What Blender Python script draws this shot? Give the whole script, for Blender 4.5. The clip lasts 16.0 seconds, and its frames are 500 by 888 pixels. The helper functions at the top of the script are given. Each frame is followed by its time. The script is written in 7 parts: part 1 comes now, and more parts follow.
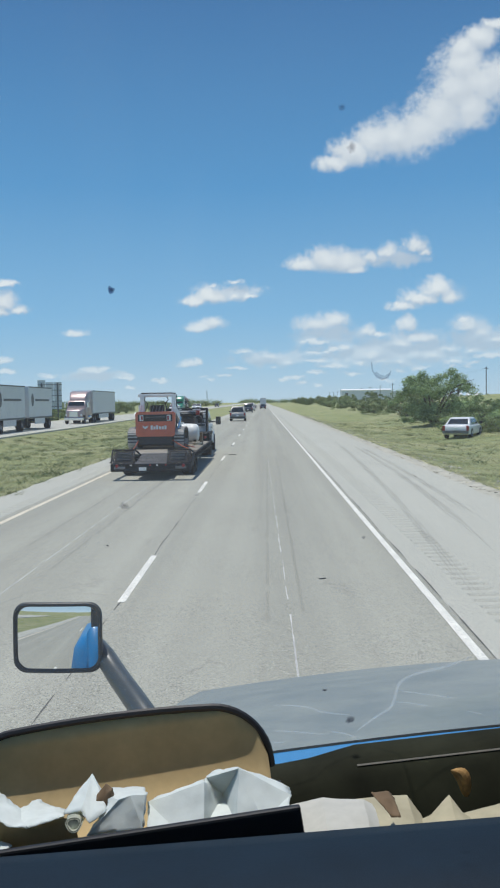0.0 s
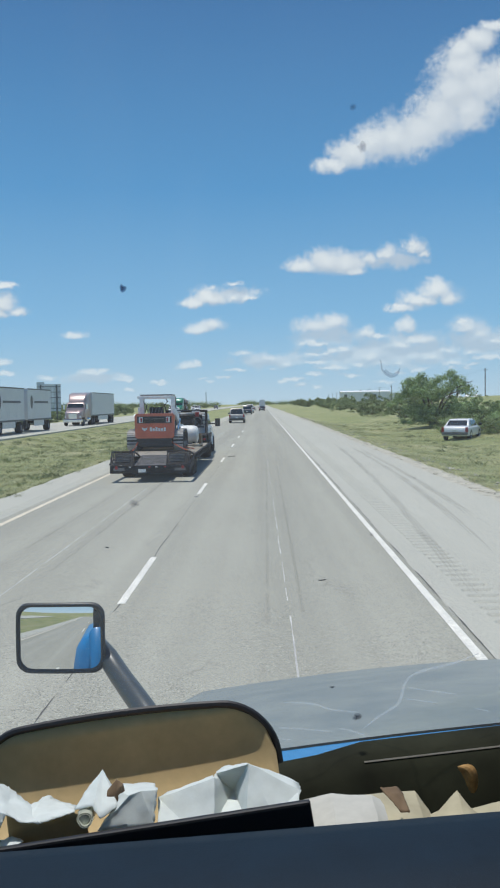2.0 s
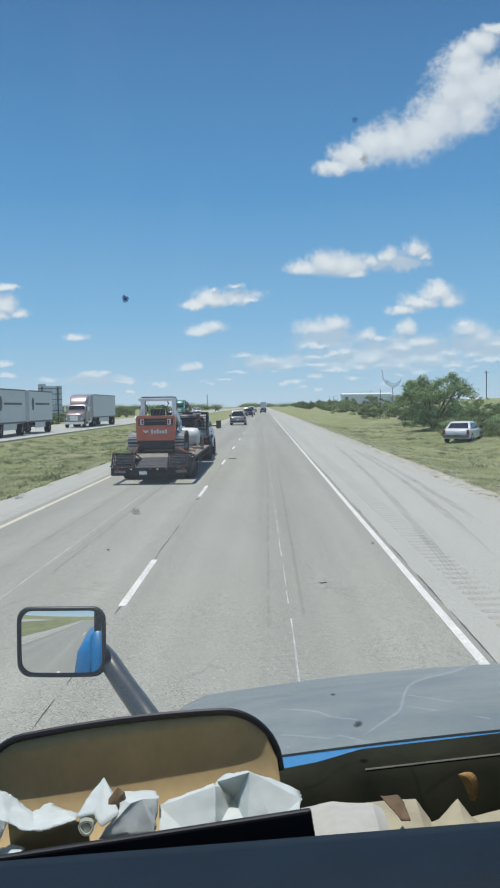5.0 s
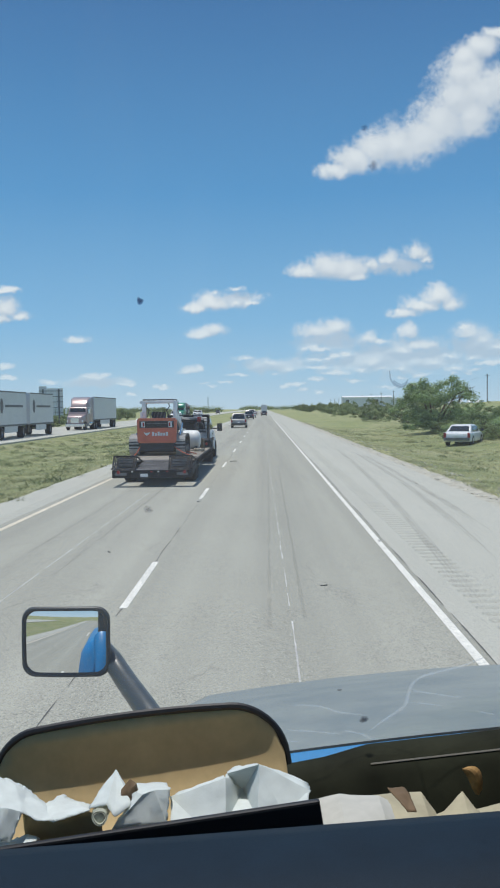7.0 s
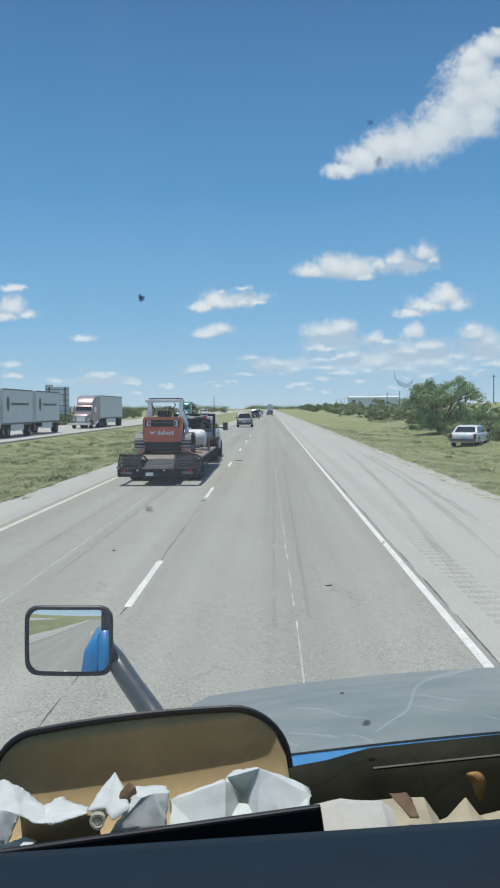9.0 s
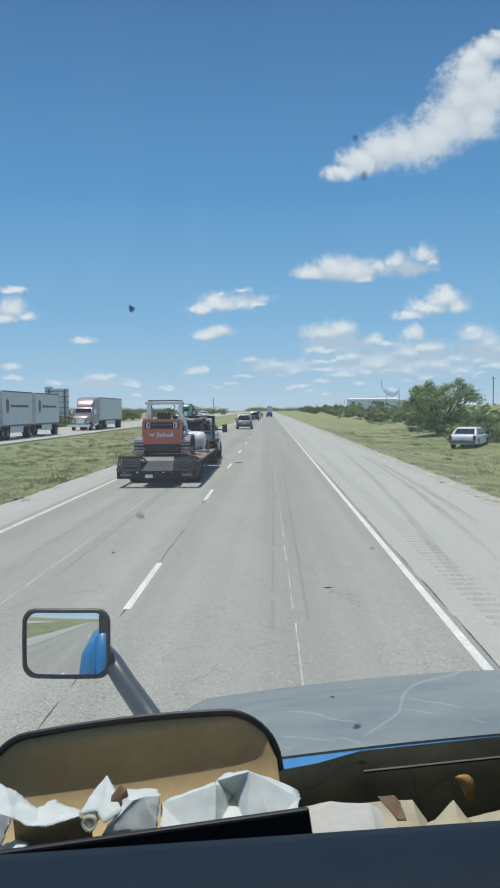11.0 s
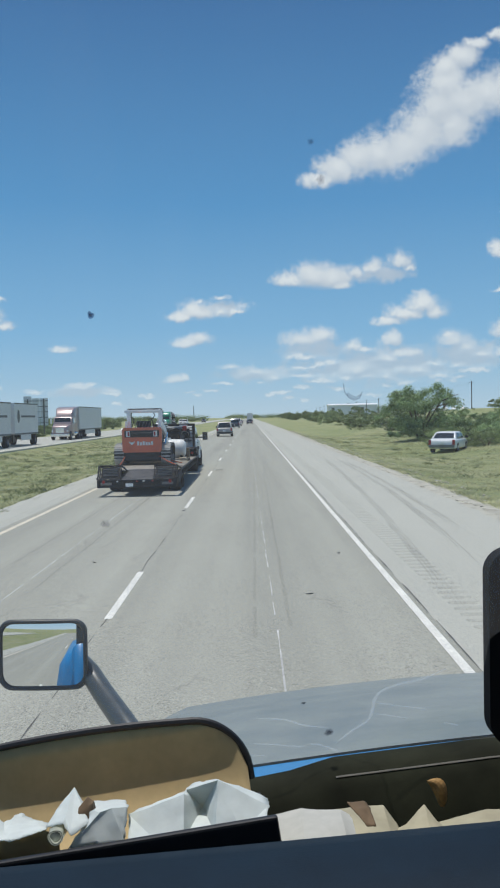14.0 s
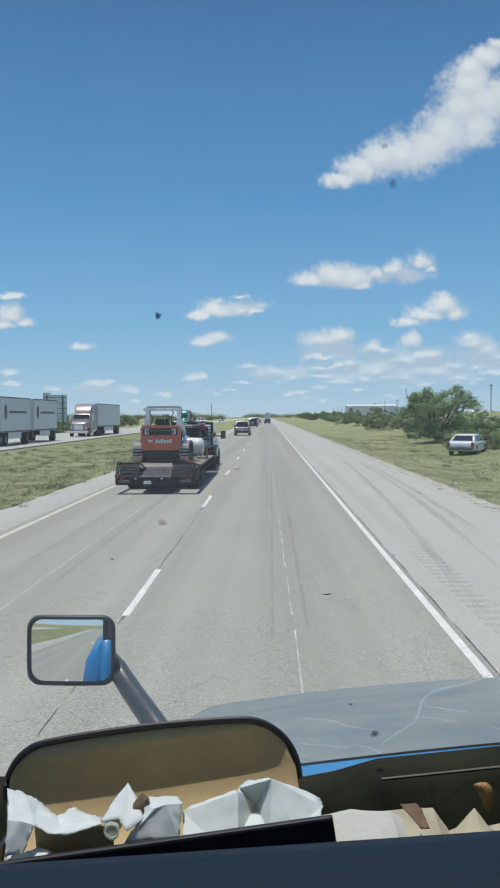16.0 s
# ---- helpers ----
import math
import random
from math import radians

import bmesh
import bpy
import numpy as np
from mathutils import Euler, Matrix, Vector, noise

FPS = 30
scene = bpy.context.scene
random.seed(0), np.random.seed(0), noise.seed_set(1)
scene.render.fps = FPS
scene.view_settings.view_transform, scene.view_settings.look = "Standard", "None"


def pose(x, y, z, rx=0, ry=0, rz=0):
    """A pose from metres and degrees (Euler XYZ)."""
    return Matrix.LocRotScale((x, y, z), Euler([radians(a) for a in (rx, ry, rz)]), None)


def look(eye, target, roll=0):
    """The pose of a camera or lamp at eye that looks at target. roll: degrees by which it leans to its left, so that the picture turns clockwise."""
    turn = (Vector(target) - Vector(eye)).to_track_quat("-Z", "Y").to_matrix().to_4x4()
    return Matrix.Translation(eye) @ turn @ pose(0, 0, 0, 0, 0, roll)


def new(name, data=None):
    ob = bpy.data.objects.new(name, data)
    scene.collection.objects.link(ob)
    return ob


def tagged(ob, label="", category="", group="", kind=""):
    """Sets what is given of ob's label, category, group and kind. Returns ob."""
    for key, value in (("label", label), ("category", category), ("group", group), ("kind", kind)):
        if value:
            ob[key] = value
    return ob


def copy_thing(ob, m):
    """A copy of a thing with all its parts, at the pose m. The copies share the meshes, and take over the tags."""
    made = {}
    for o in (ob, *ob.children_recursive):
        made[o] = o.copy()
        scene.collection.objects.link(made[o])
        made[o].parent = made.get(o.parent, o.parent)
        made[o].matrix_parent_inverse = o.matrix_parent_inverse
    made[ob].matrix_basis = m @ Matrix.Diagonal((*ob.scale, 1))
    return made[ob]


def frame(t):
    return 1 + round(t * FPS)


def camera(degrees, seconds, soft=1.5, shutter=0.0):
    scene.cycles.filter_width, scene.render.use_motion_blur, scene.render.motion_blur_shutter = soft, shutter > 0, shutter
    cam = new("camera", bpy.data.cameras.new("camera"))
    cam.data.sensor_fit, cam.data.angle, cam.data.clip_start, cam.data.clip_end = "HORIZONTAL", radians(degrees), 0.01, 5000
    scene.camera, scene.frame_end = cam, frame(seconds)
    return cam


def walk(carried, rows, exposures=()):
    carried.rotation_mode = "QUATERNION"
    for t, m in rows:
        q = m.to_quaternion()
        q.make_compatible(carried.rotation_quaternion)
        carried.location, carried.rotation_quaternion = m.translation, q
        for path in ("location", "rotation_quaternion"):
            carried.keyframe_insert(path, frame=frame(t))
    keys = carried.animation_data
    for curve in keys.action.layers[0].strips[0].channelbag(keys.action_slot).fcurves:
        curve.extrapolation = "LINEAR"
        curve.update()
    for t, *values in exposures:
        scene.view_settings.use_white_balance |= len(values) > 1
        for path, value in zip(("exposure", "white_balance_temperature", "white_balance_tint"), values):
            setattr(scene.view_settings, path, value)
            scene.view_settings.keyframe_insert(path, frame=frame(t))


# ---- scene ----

# ---------------------------------------------------------------- camera
cam = camera(32.6, 16.0, soft=2.1)
PATH = [
    (0.0, pose(0.0052, 0.0109, 2.3486, 87.171, 0.829, 0.891)),
    (0.5, pose(0.0041, 0.0119, 2.3477, 87.181, 0.810, 0.904)),
    (1.0, pose(0.0132, 0.0106, 2.3483, 87.192, 0.864, 0.879)),
    (1.5, pose(0.0136, 0.0100, 2.3466, 87.200, 0.709, 0.892)),
    (2.0, pose(-0.0022, 0.0064, 2.3459, 87.290, 0.883, 0.829)),
    (2.5, pose(0.0060, 0.0025, 2.3502, 87.336, 0.746, 0.956)),
    (3.0, pose(-0.0024, 0.0068, 2.3488, 87.349, 0.770, 0.931)),
    (3.5, pose(-0.0047, -0.0041, 2.3485, 87.438, 0.868, 0.944)),
    (4.0, pose(-0.0024, 0.0012, 2.3503, 87.447, 0.769, 0.881)),
    (6.5, pose(-0.0040, 0.0055, 2.3511, 87.423, 0.816, 0.946)),
    (7.0, pose(-0.0091, -0.0101, 2.3490, 87.620, 0.696, 0.960)),
    (7.5, pose(-0.0109, 0.0065, 2.3500, 87.517, 0.768, 0.973)),
    (8.0, pose(-0.0147, 0.0030, 2.3471, 87.567, 0.586, 1.099)),
    (8.5, pose(-0.0136, 0.0099, 2.3499, 87.570, 0.207, 1.188)),
    (9.0, pose(-0.0069, -0.0016, 2.3488, 87.588, 0.343, 1.353)),
    (11.5, pose(0.0056, -0.0104, 2.3539, 87.829, 0.379, 1.304)),
    (12.0, pose(0.0118, 0.0006, 2.3509, 88.059, 0.848, 0.180)),
    (12.5, pose(0.0103, -0.0008, 2.3513, 88.142, 1.069, -0.034)),
    (13.0, pose(0.0011, -0.0165, 2.3531, 88.191, 0.963, -0.021)),
    (13.5, pose(0.0037, -0.0144, 2.3531, 88.164, 0.974, -0.008)),
    (14.0, pose(0.0128, -0.0072, 2.3520, 88.175, 1.105, 0.005)),
    (14.5, pose(0.0140, -0.0108, 2.3512, 88.222, 1.152, -0.058)),
    (15.0, pose(0.0021, -0.0015, 2.3496, 88.231, 1.192, -0.159)),
    (15.5, pose(-0.0149, 0.0027, 2.3503, 88.055, 0.966, 0.044)),
    (16.0, pose(-0.0178, -0.0111, 2.3538, 88.144, 0.248, 1.194)),
]
walk(cam, PATH, [(0.0, 0.02), (9.0, 0.02), (11.5, -0.02), (13.0, -0.07), (16.0, -0.04)])

# ---------------------------------------------------------------- world and sun
SUN_WAY = Vector((-0.14, 0.09, 0.985)).normalized()

world = bpy.data.worlds.new("sky")
scene.world = world
world.use_nodes = True
world.cycles.sampling_method, world.cycles.sample_map_resolution = "MANUAL", 256
WN, WL = world.node_tree.nodes, world.node_tree.links
WN.clear()


def wmath(op, a, b=None, c=None, clamp=False):
    n = WN.new("ShaderNodeMath")
    n.operation, n.use_clamp = op, clamp
    for i, v in enumerate((a, b, c)):
        if v is None:
            continue
        if isinstance(v, (int, float)):
            n.inputs[i].default_value = v
        else:
            WL.new(v, n.inputs[i])
    return n.outputs[0]


sky = WN.new("ShaderNodeTexSky")
sky.sky_type, sky.sun_disc = "NISHITA", False
sky.sun_elevation, sky.sun_rotation = math.asin(SUN_WAY.z), math.atan2(SUN_WAY.x, SUN_WAY.y)
sky.altitude, sky.air_density, sky.dust_density, sky.ozone_density = 300, 1.0, 0.15, 5.0
coord = WN.new("ShaderNodeTexCoord")
split = WN.new("ShaderNodeSeparateXYZ")
WL.new(coord.outputs["Generated"], split.inputs[0])
ahead = wmath("MAXIMUM", split.outputs["Y"], 0.02)
flat = WN.new("ShaderNodeCombineXYZ")
WL.new(wmath("DIVIDE", split.outputs["X"], ahead), flat.inputs[0])
WL.new(wmath("DIVIDE", split.outputs["Z"], ahead), flat.inputs[1])


def wnoise(scale, detail, rough):
    n = WN.new("ShaderNodeTexNoise")
    n.noise_dimensions = "2D"
    n.inputs["Scale"].default_value, n.inputs["Detail"].default_value = scale, detail
    n.inputs["Roughness"].default_value = rough
    WL.new(flat.outputs[0], n.inputs["Vector"])
    return n


warp = wnoise(34, 5, 0.6)
shift = WN.new("ShaderNodeVectorMath")
shift.operation = "MULTIPLY_ADD"
WL.new(warp.outputs["Color"], shift.inputs[0])
shift.inputs[1].default_value = (0.018, 0.010, 0)
centre = WN.new("ShaderNodeVectorMath")
centre.operation = "SUBTRACT"
WL.new(flat.outputs[0], centre.inputs[0])
centre.inputs[1].default_value = (0.009, 0.005, 0)
WL.new(centre.outputs[0], shift.inputs[2])
curl = wnoise(120, 4, 0.65)
shift_broad = shift
shift = WN.new("ShaderNodeVectorMath")
shift.operation = "MULTIPLY_ADD"
WL.new(curl.outputs["Color"], shift.inputs[0])
shift.inputs[1].default_value = (0.010, 0.006, 0)
recentre = WN.new("ShaderNodeVectorMath")
recentre.operation = "SUBTRACT"
WL.new(shift_broad.outputs[0], recentre.inputs[0])
recentre.inputs[1].default_value = (0.005, 0.003, 0)
WL.new(recentre.outputs[0], shift.inputs[2])
cloud_cover, cloud_veil = [], []


def puff(u, v, a, b, thick, base=1.6, layer=None):
    """One puff of cloud at the slopes u (to the right) and v (up), a wide and b high, its base flattened."""
    (cloud_cover if layer is None else layer).append((u, v, a, b, thick, base))


def group_of(name, ins, outs):
    """An empty group of shader nodes with its ends."""
    g = bpy.data.node_groups.new(name, "ShaderNodeTree")
    for n, kind in ins:
        g.interface.new_socket(n, in_out="INPUT", socket_type=kind)
    for n, kind in outs:
        g.interface.new_socket(n, in_out="OUTPUT", socket_type=kind)
    return g, g.nodes.new("NodeGroupInput"), g.nodes.new("NodeGroupOutput")


VEC, NUM = "NodeSocketVector", "NodeSocketFloat"
one_puff, ends_in, ends_out = group_of("one_puff", (("place", VEC), ("size", VEC), ("offset", VEC), ("flatten", VEC), ("depth", NUM), ("others", NUM)), (("field", NUM),))
local, below, outer, reach = (one_puff.nodes.new("ShaderNodeVectorMath") for _ in range(4))
local.operation, below.operation, outer.operation, reach.operation = "MULTIPLY_ADD", "MULTIPLY", "MAXIMUM", "LENGTH"
less, joined = one_puff.nodes.new("ShaderNodeMath"), one_puff.nodes.new("ShaderNodeMath")
less.operation, joined.operation = "SUBTRACT", "SMOOTH_MAX"
joined.inputs[2].default_value = 0.34
for a, b in ((ends_in.outputs["place"], local.inputs[0]), (ends_in.outputs["size"], local.inputs[1]), (ends_in.outputs["offset"], local.inputs[2]), (local.outputs[0], below.inputs[0]),
             (ends_in.outputs["flatten"], below.inputs[1]), (local.outputs[0], outer.inputs[0]), (below.outputs[0], outer.inputs[1]), (outer.outputs[0], reach.inputs[0]),
             (ends_in.outputs["depth"], less.inputs[0]), (reach.outputs["Value"], less.inputs[1]), (ends_in.outputs["others"], joined.inputs[0]), (less.outputs[0], joined.inputs[1]), (joined.outputs[0], ends_out.inputs[0])):
    one_puff.links.new(a, b)


def cloud_field(name, puffs_of):
    """A group that tells how deep a place of the sky lies inside the cloud that the puffs make up."""
    g, first, last = group_of(name, (("place", VEC),), (("field", NUM),))
    before = None
    for u, v, a, b, thick, base in puffs_of:
        n = g.nodes.new("ShaderNodeGroup")
        n.node_tree = one_puff
        n.inputs["size"].default_value = (1 / a, 1 / b, 0)
        n.inputs["offset"].default_value = (-u / a, -v / b, 0)
        n.inputs["flatten"].default_value = (-1, -base, 0)
        n.inputs["depth"].default_value = 0.55 + 0.5 * thick
        n.inputs["others"].default_value = -50.0
        g.links.new(first.outputs[0], n.inputs["place"])
        if before:
            g.links.new(before.outputs[0], n.inputs["others"])
        before = n
    g.links.new(before.outputs[0], last.inputs[0])
    return g


def field_at(group, place_of):
    n = WN.new("ShaderNodeGroup")
    n.node_tree = group
    WL.new(place_of, n.inputs[0])
    return n.outputs[0]


puff(0.0827, 0.2732, 0.0252, 0.0106, 1.00, 1.05)
puff(0.1052, 0.2852, 0.0297, 0.0181, 1.00, 1.05)
puff(0.1325, 0.2984, 0.0326, 0.0271, 1.00, 1.05)
puff(0.1574, 0.3006, 0.0342, 0.0287, 1.00, 1.05)
puff(0.1852, 0.3091, 0.0326, 0.0317, 1.00, 1.05)
puff(0.2067, 0.3287, 0.0342, 0.0377, 1.00, 1.05)
puff(0.2249, 0.3533, 0.0342, 0.0392, 1.00, 1.05)
puff(0.2392, 0.3336, 0.0311, 0.0317, 1.00, 1.05)
puff(0.2325, 0.3810, 0.0326, 0.0332, 1.00, 1.05)
puff(0.2575, 0.3595, 0.0342, 0.0348, 1.00, 1.05)
puff(0.2310, 0.3991, 0.0237, 0.0181, 1.00, 1.05)
puff(0.2524, 0.4112, 0.0237, 0.0166, 1.00, 1.05)
puff(0.2690, 0.4248, 0.0178, 0.0090, 1.00, 1.05)
puff(0.2808, 0.3709, 0.0342, 0.0287, 1.00, 1.05)
puff(0.3031, 0.3738, 0.0342, 0.0317, 1.00, 1.05)
puff(0.2951, 0.4355, 0.0193, 0.0075, 1.00, 1.05)
puff(0.3210, 0.4013, 0.0223, 0.0302, 1.00, 1.05)
puff(0.0490, 0.1568, 0.0257, 0.0123, 0.90)
puff(0.0757, 0.1616, 0.0314, 0.0193, 1.00)
puff(0.0978, 0.1597, 0.0243, 0.0174, 1.00)
puff(0.1090, 0.1514, 0.0158, 0.0087, 0.70)
puff(0.1259, 0.1645, 0.0186, 0.0157, 0.50)
puff(0.1461, 0.1696, 0.0172, 0.0166, 0.55)
puff(0.1783, 0.1773, 0.0186, 0.0183, 0.55)
puff(0.1874, 0.1690, 0.0114, 0.0096, 0.50)
puff(0.1611, 0.1073, 0.0237, 0.0096, 0.88)
puff(0.1813, 0.1162, 0.0272, 0.0131, 1.00)
puff(0.2048, 0.1261, 0.0243, 0.0157, 1.00)
puff(0.2192, 0.1183, 0.0186, 0.0140, 0.65)
puff(-0.0786, 0.1175, 0.0200, 0.0104, 0.90)
puff(-0.0598, 0.1230, 0.0215, 0.0149, 1.00)
puff(-0.0337, 0.1243, 0.0143, 0.0123, 0.35)
puff(-0.0110, 0.1237, 0.0200, 0.0079, 0.40)
puff(-0.0316, 0.1386, 0.0200, 0.0061, 0.25)
puff(-0.0571, 0.1337, 0.0107, 0.0070, 0.40)
puff(-0.0689, 0.0864, 0.0215, 0.0096, 0.95)
puff(-0.0568, 0.0897, 0.0186, 0.0104, 0.95)
puff(-0.3024, 0.1184, 0.0200, 0.0174, 1.00)
puff(-0.2847, 0.1100, 0.0158, 0.0096, 0.70)
puff(-0.3103, 0.1078, 0.0215, 0.0096, 0.90)
puff(-0.2986, 0.1406, 0.0186, 0.0070, 0.75)
puff(-0.2194, 0.0818, 0.0186, 0.0070, 0.80)
puff(-0.3031, 0.0523, 0.0172, 0.0070, 0.50)
puff(-0.2995, 0.0394, 0.0158, 0.0053, 0.55)
puff(-0.2506, 0.0327, 0.0143, 0.0061, 0.60)
puff(-0.1985, 0.0380, 0.0215, 0.0061, 0.75)
puff(-0.1865, 0.0410, 0.0114, 0.0053, 0.70)
puff(-0.1611, 0.0293, 0.0143, 0.0044, 0.60)
puff(-0.1192, 0.0260, 0.0143, 0.0044, 0.55)
puff(-0.1171, 0.0292, 0.0071, 0.0034, 0.50)
puff(-0.0891, 0.0444, 0.0172, 0.0070, 0.85)
puff(-0.0792, 0.0469, 0.0100, 0.0070, 0.80)
puff(-0.0225, 0.0587, 0.0200, 0.0070, 0.25)
puff(0.0073, 0.0518, 0.0243, 0.0096, 0.55)
puff(0.0272, 0.0452, 0.0189, 0.0065, 0.58)
puff(0.0091, 0.0392, 0.0100, 0.0026, 0.40)
puff(-0.0428, 0.0301, 0.0129, 0.0030, 0.35)
puff(-0.0627, 0.0257, 0.0100, 0.0026, 0.30)
puff(0.0644, 0.0872, 0.0409, 0.0160, 0.78)
puff(0.0857, 0.0914, 0.0220, 0.0127, 0.78)
puff(0.0628, 0.0686, 0.0267, 0.0074, 0.58)
puff(0.0824, 0.0596, 0.0142, 0.0074, 0.68)
puff(0.0945, 0.0627, 0.0110, 0.0054, 0.68)
puff(0.1226, 0.0788, 0.0174, 0.0139, 0.48)
puff(0.1372, 0.0760, 0.0118, 0.0054, 0.93)
puff(0.1267, 0.0525, 0.0189, 0.0106, 0.43)
puff(0.1153, 0.0437, 0.0142, 0.0054, 0.58)
puff(0.1679, 0.0861, 0.0150, 0.0150, 0.83)
puff(0.1821, 0.0702, 0.0267, 0.0085, 0.98)
puff(0.1627, 0.0657, 0.0157, 0.0074, 0.78)
puff(0.2366, 0.0839, 0.0299, 0.0171, 0.58)
puff(0.2336, 0.0911, 0.0072, 0.0054, 0.88)
puff(0.2536, 0.0763, 0.0267, 0.0171, 0.53)
puff(0.2704, 0.0687, 0.0174, 0.0074, 0.68)
puff(0.2161, 0.0587, 0.0125, 0.0041, 0.68)
puff(0.2437, 0.0570, 0.0094, 0.0041, 0.68)
puff(0.1960, 0.0499, 0.0205, 0.0074, 0.38)
puff(0.1562, 0.0440, 0.0237, 0.0085, 0.38)
puff(0.0637, 0.0465, 0.0205, 0.0041, 0.58)
puff(0.0833, 0.0395, 0.0267, 0.0041, 0.48)
puff(0.0621, 0.0313, 0.0205, 0.0054, 0.43)
puff(0.0368, 0.0268, 0.0174, 0.0037, 0.43)
puff(0.1030, 0.0312, 0.0237, 0.0041, 0.38)
puff(0.1424, 0.0226, 0.0237, 0.0041, 0.38)
puff(0.1824, 0.0367, 0.0237, 0.0054, 0.38)
puff(0.2221, 0.0429, 0.0267, 0.0065, 0.38)
puff(0.2619, 0.0488, 0.0267, 0.0065, 0.43)
puff(0.2911, 0.1865, 0.0129, 0.0140, 0.95)
puff(0.2949, 0.1419, 0.0143, 0.0053, 0.40)
puff(0.2978, 0.0942, 0.0189, 0.0160, 0.88)
puff(0.3021, 0.0683, 0.0237, 0.0096, 0.68)
puff(0.1565, 0.0554, 0.1258, 0.0291, 0.27, 1.2, cloud_veil)
puff(0.0775, 0.0779, 0.0530, 0.0172, 0.27, 1.2, cloud_veil)
puff(0.2493, 0.0685, 0.0596, 0.0225, 0.32, 1.2, cloud_veil)
puff(0.1593, 0.1627, 0.0397, 0.0132, 0.27, 1.2, cloud_veil)
puff(0.0107, 0.0489, 0.0464, 0.0119, 0.57, 1.2, cloud_veil)
puff(-0.0351, 0.1268, 0.0397, 0.0093, 0.57, 1.2, cloud_veil)
puff(-0.1958, 0.0327, 0.0464, 0.0066, 0.57, 1.2, cloud_veil)
puffs = random.Random(8)
for k in range(22):
    v = 0.018 + 0.045 * puffs.random() ** 1.2
    puff(0.02 + 0.31 * puffs.random(), v, 0.008 + 0.20 * v * puffs.random(), 0.003 + 0.09 * v * puffs.random(), 0.15 + 0.35 * puffs.random(), 1.3)
for k in range(6):
    v = 0.012 + 0.03 * puffs.random()
    puff(-0.02 - 0.3 * puffs.random(), v, 0.010 + 0.2 * v * puffs.random(), 0.002 + 0.05 * v * puffs.random(), 0.15 + 0.25 * puffs.random())
cumulus_group = cloud_field("cumulus", cloud_cover)
field = field_at(cumulus_group, shift.outputs[0])
higher = WN.new("ShaderNodeVectorMath")
higher.operation = "ADD"
WL.new(shift.outputs[0], higher.inputs[0])
higher.inputs[1].default_value = (-0.002, 0.007, 0)
field_higher = field_at(cumulus_group, higher.outputs[0])
billow = wnoise(30, 6, 0.60)
fine = wnoise(190, 4, 0.6)
mid = wnoise(110, 4, 0.55)
lumps = wmath("MULTIPLY_ADD", mid.outputs["Fac"], 0.40, wmath("MULTIPLY_ADD", fine.outputs["Fac"], 0.20, -0.72))
rough_field = wmath("ADD", wmath("MULTIPLY_ADD", billow.outputs["Fac"], 0.75, field), lumps)
cover = WN.new("ShaderNodeMapRange")
cover.interpolation_type = "SMOOTHSTEP"
cover.inputs["From Min"].default_value, cover.inputs["From Max"].default_value = -0.20, 0.62
cover.inputs["To Min"].default_value, cover.inputs["To Max"].default_value = 0.0, 0.90
WL.new(rough_field, cover.inputs["Value"])
veil_field = field_at(cloud_field("cloud_veil", cloud_veil), shift.outputs[0])
veil = WN.new("ShaderNodeMapRange")
veil.interpolation_type = "SMOOTHSTEP"
veil.inputs["From Min"].default_value, veil.inputs["From Max"].default_value = -0.42, 0.42
veil.inputs["To Min"].default_value, veil.inputs["To Max"].default_value = 0.0, 0.74
WL.new(wmath("ADD", wmath("MULTIPLY_ADD", billow.outputs["Fac"], 1.1, veil_field), wmath("MULTIPLY_ADD", mid.outputs["Fac"], 0.8, -0.95)), veil.inputs["Value"])
thin_low = WN.new("ShaderNodeMapRange")
thin_low.inputs["From Min"].default_value, thin_low.inputs["From Max"].default_value = 0.01, 0.11
thin_low.inputs["To Min"].default_value, thin_low.inputs["To Max"].default_value = 0.50, 1.0
WL.new(split.outputs["Z"], thin_low.inputs["Value"])
alpha = wmath("MULTIPLY", wmath("MAXIMUM", cover.outputs[0], veil.outputs[0]), thin_low.outputs[0])
depth_in = WN.new("ShaderNodeMapRange")
depth_in.inputs["From Min"].default_value, depth_in.inputs["From Max"].default_value = 0.15, 0.95
depth_in.inputs["To Min"].default_value, depth_in.inputs["To Max"].default_value = 0.0, 1.0
WL.new(rough_field, depth_in.inputs["Value"])
tone = WN.new("ShaderNodeMix")
tone.data_type = "RGBA"
tone.inputs["A"].default_value = (5.1, 5.8, 6.55, 1)
tone.inputs["B"].default_value = (7.75, 8.2, 8.4, 1)


def lit_side(scale, detail, rough, lift):
    """How much thinner the cloud is a little higher up: sunlit tops against grey undersides."""
    n = wnoise(scale, detail, rough)
    up = WN.new("ShaderNodeVectorMath")
    up.operation = "ADD"
    WL.new(flat.outputs[0], up.inputs[0])
    up.inputs[1].default_value = (-0.3 * lift, lift, 0)
    m = wnoise(scale, detail, rough)
    WL.new(up.outputs[0], m.inputs["Vector"])
    return wmath("SUBTRACT", n.outputs["Fac"], m.outputs["Fac"])


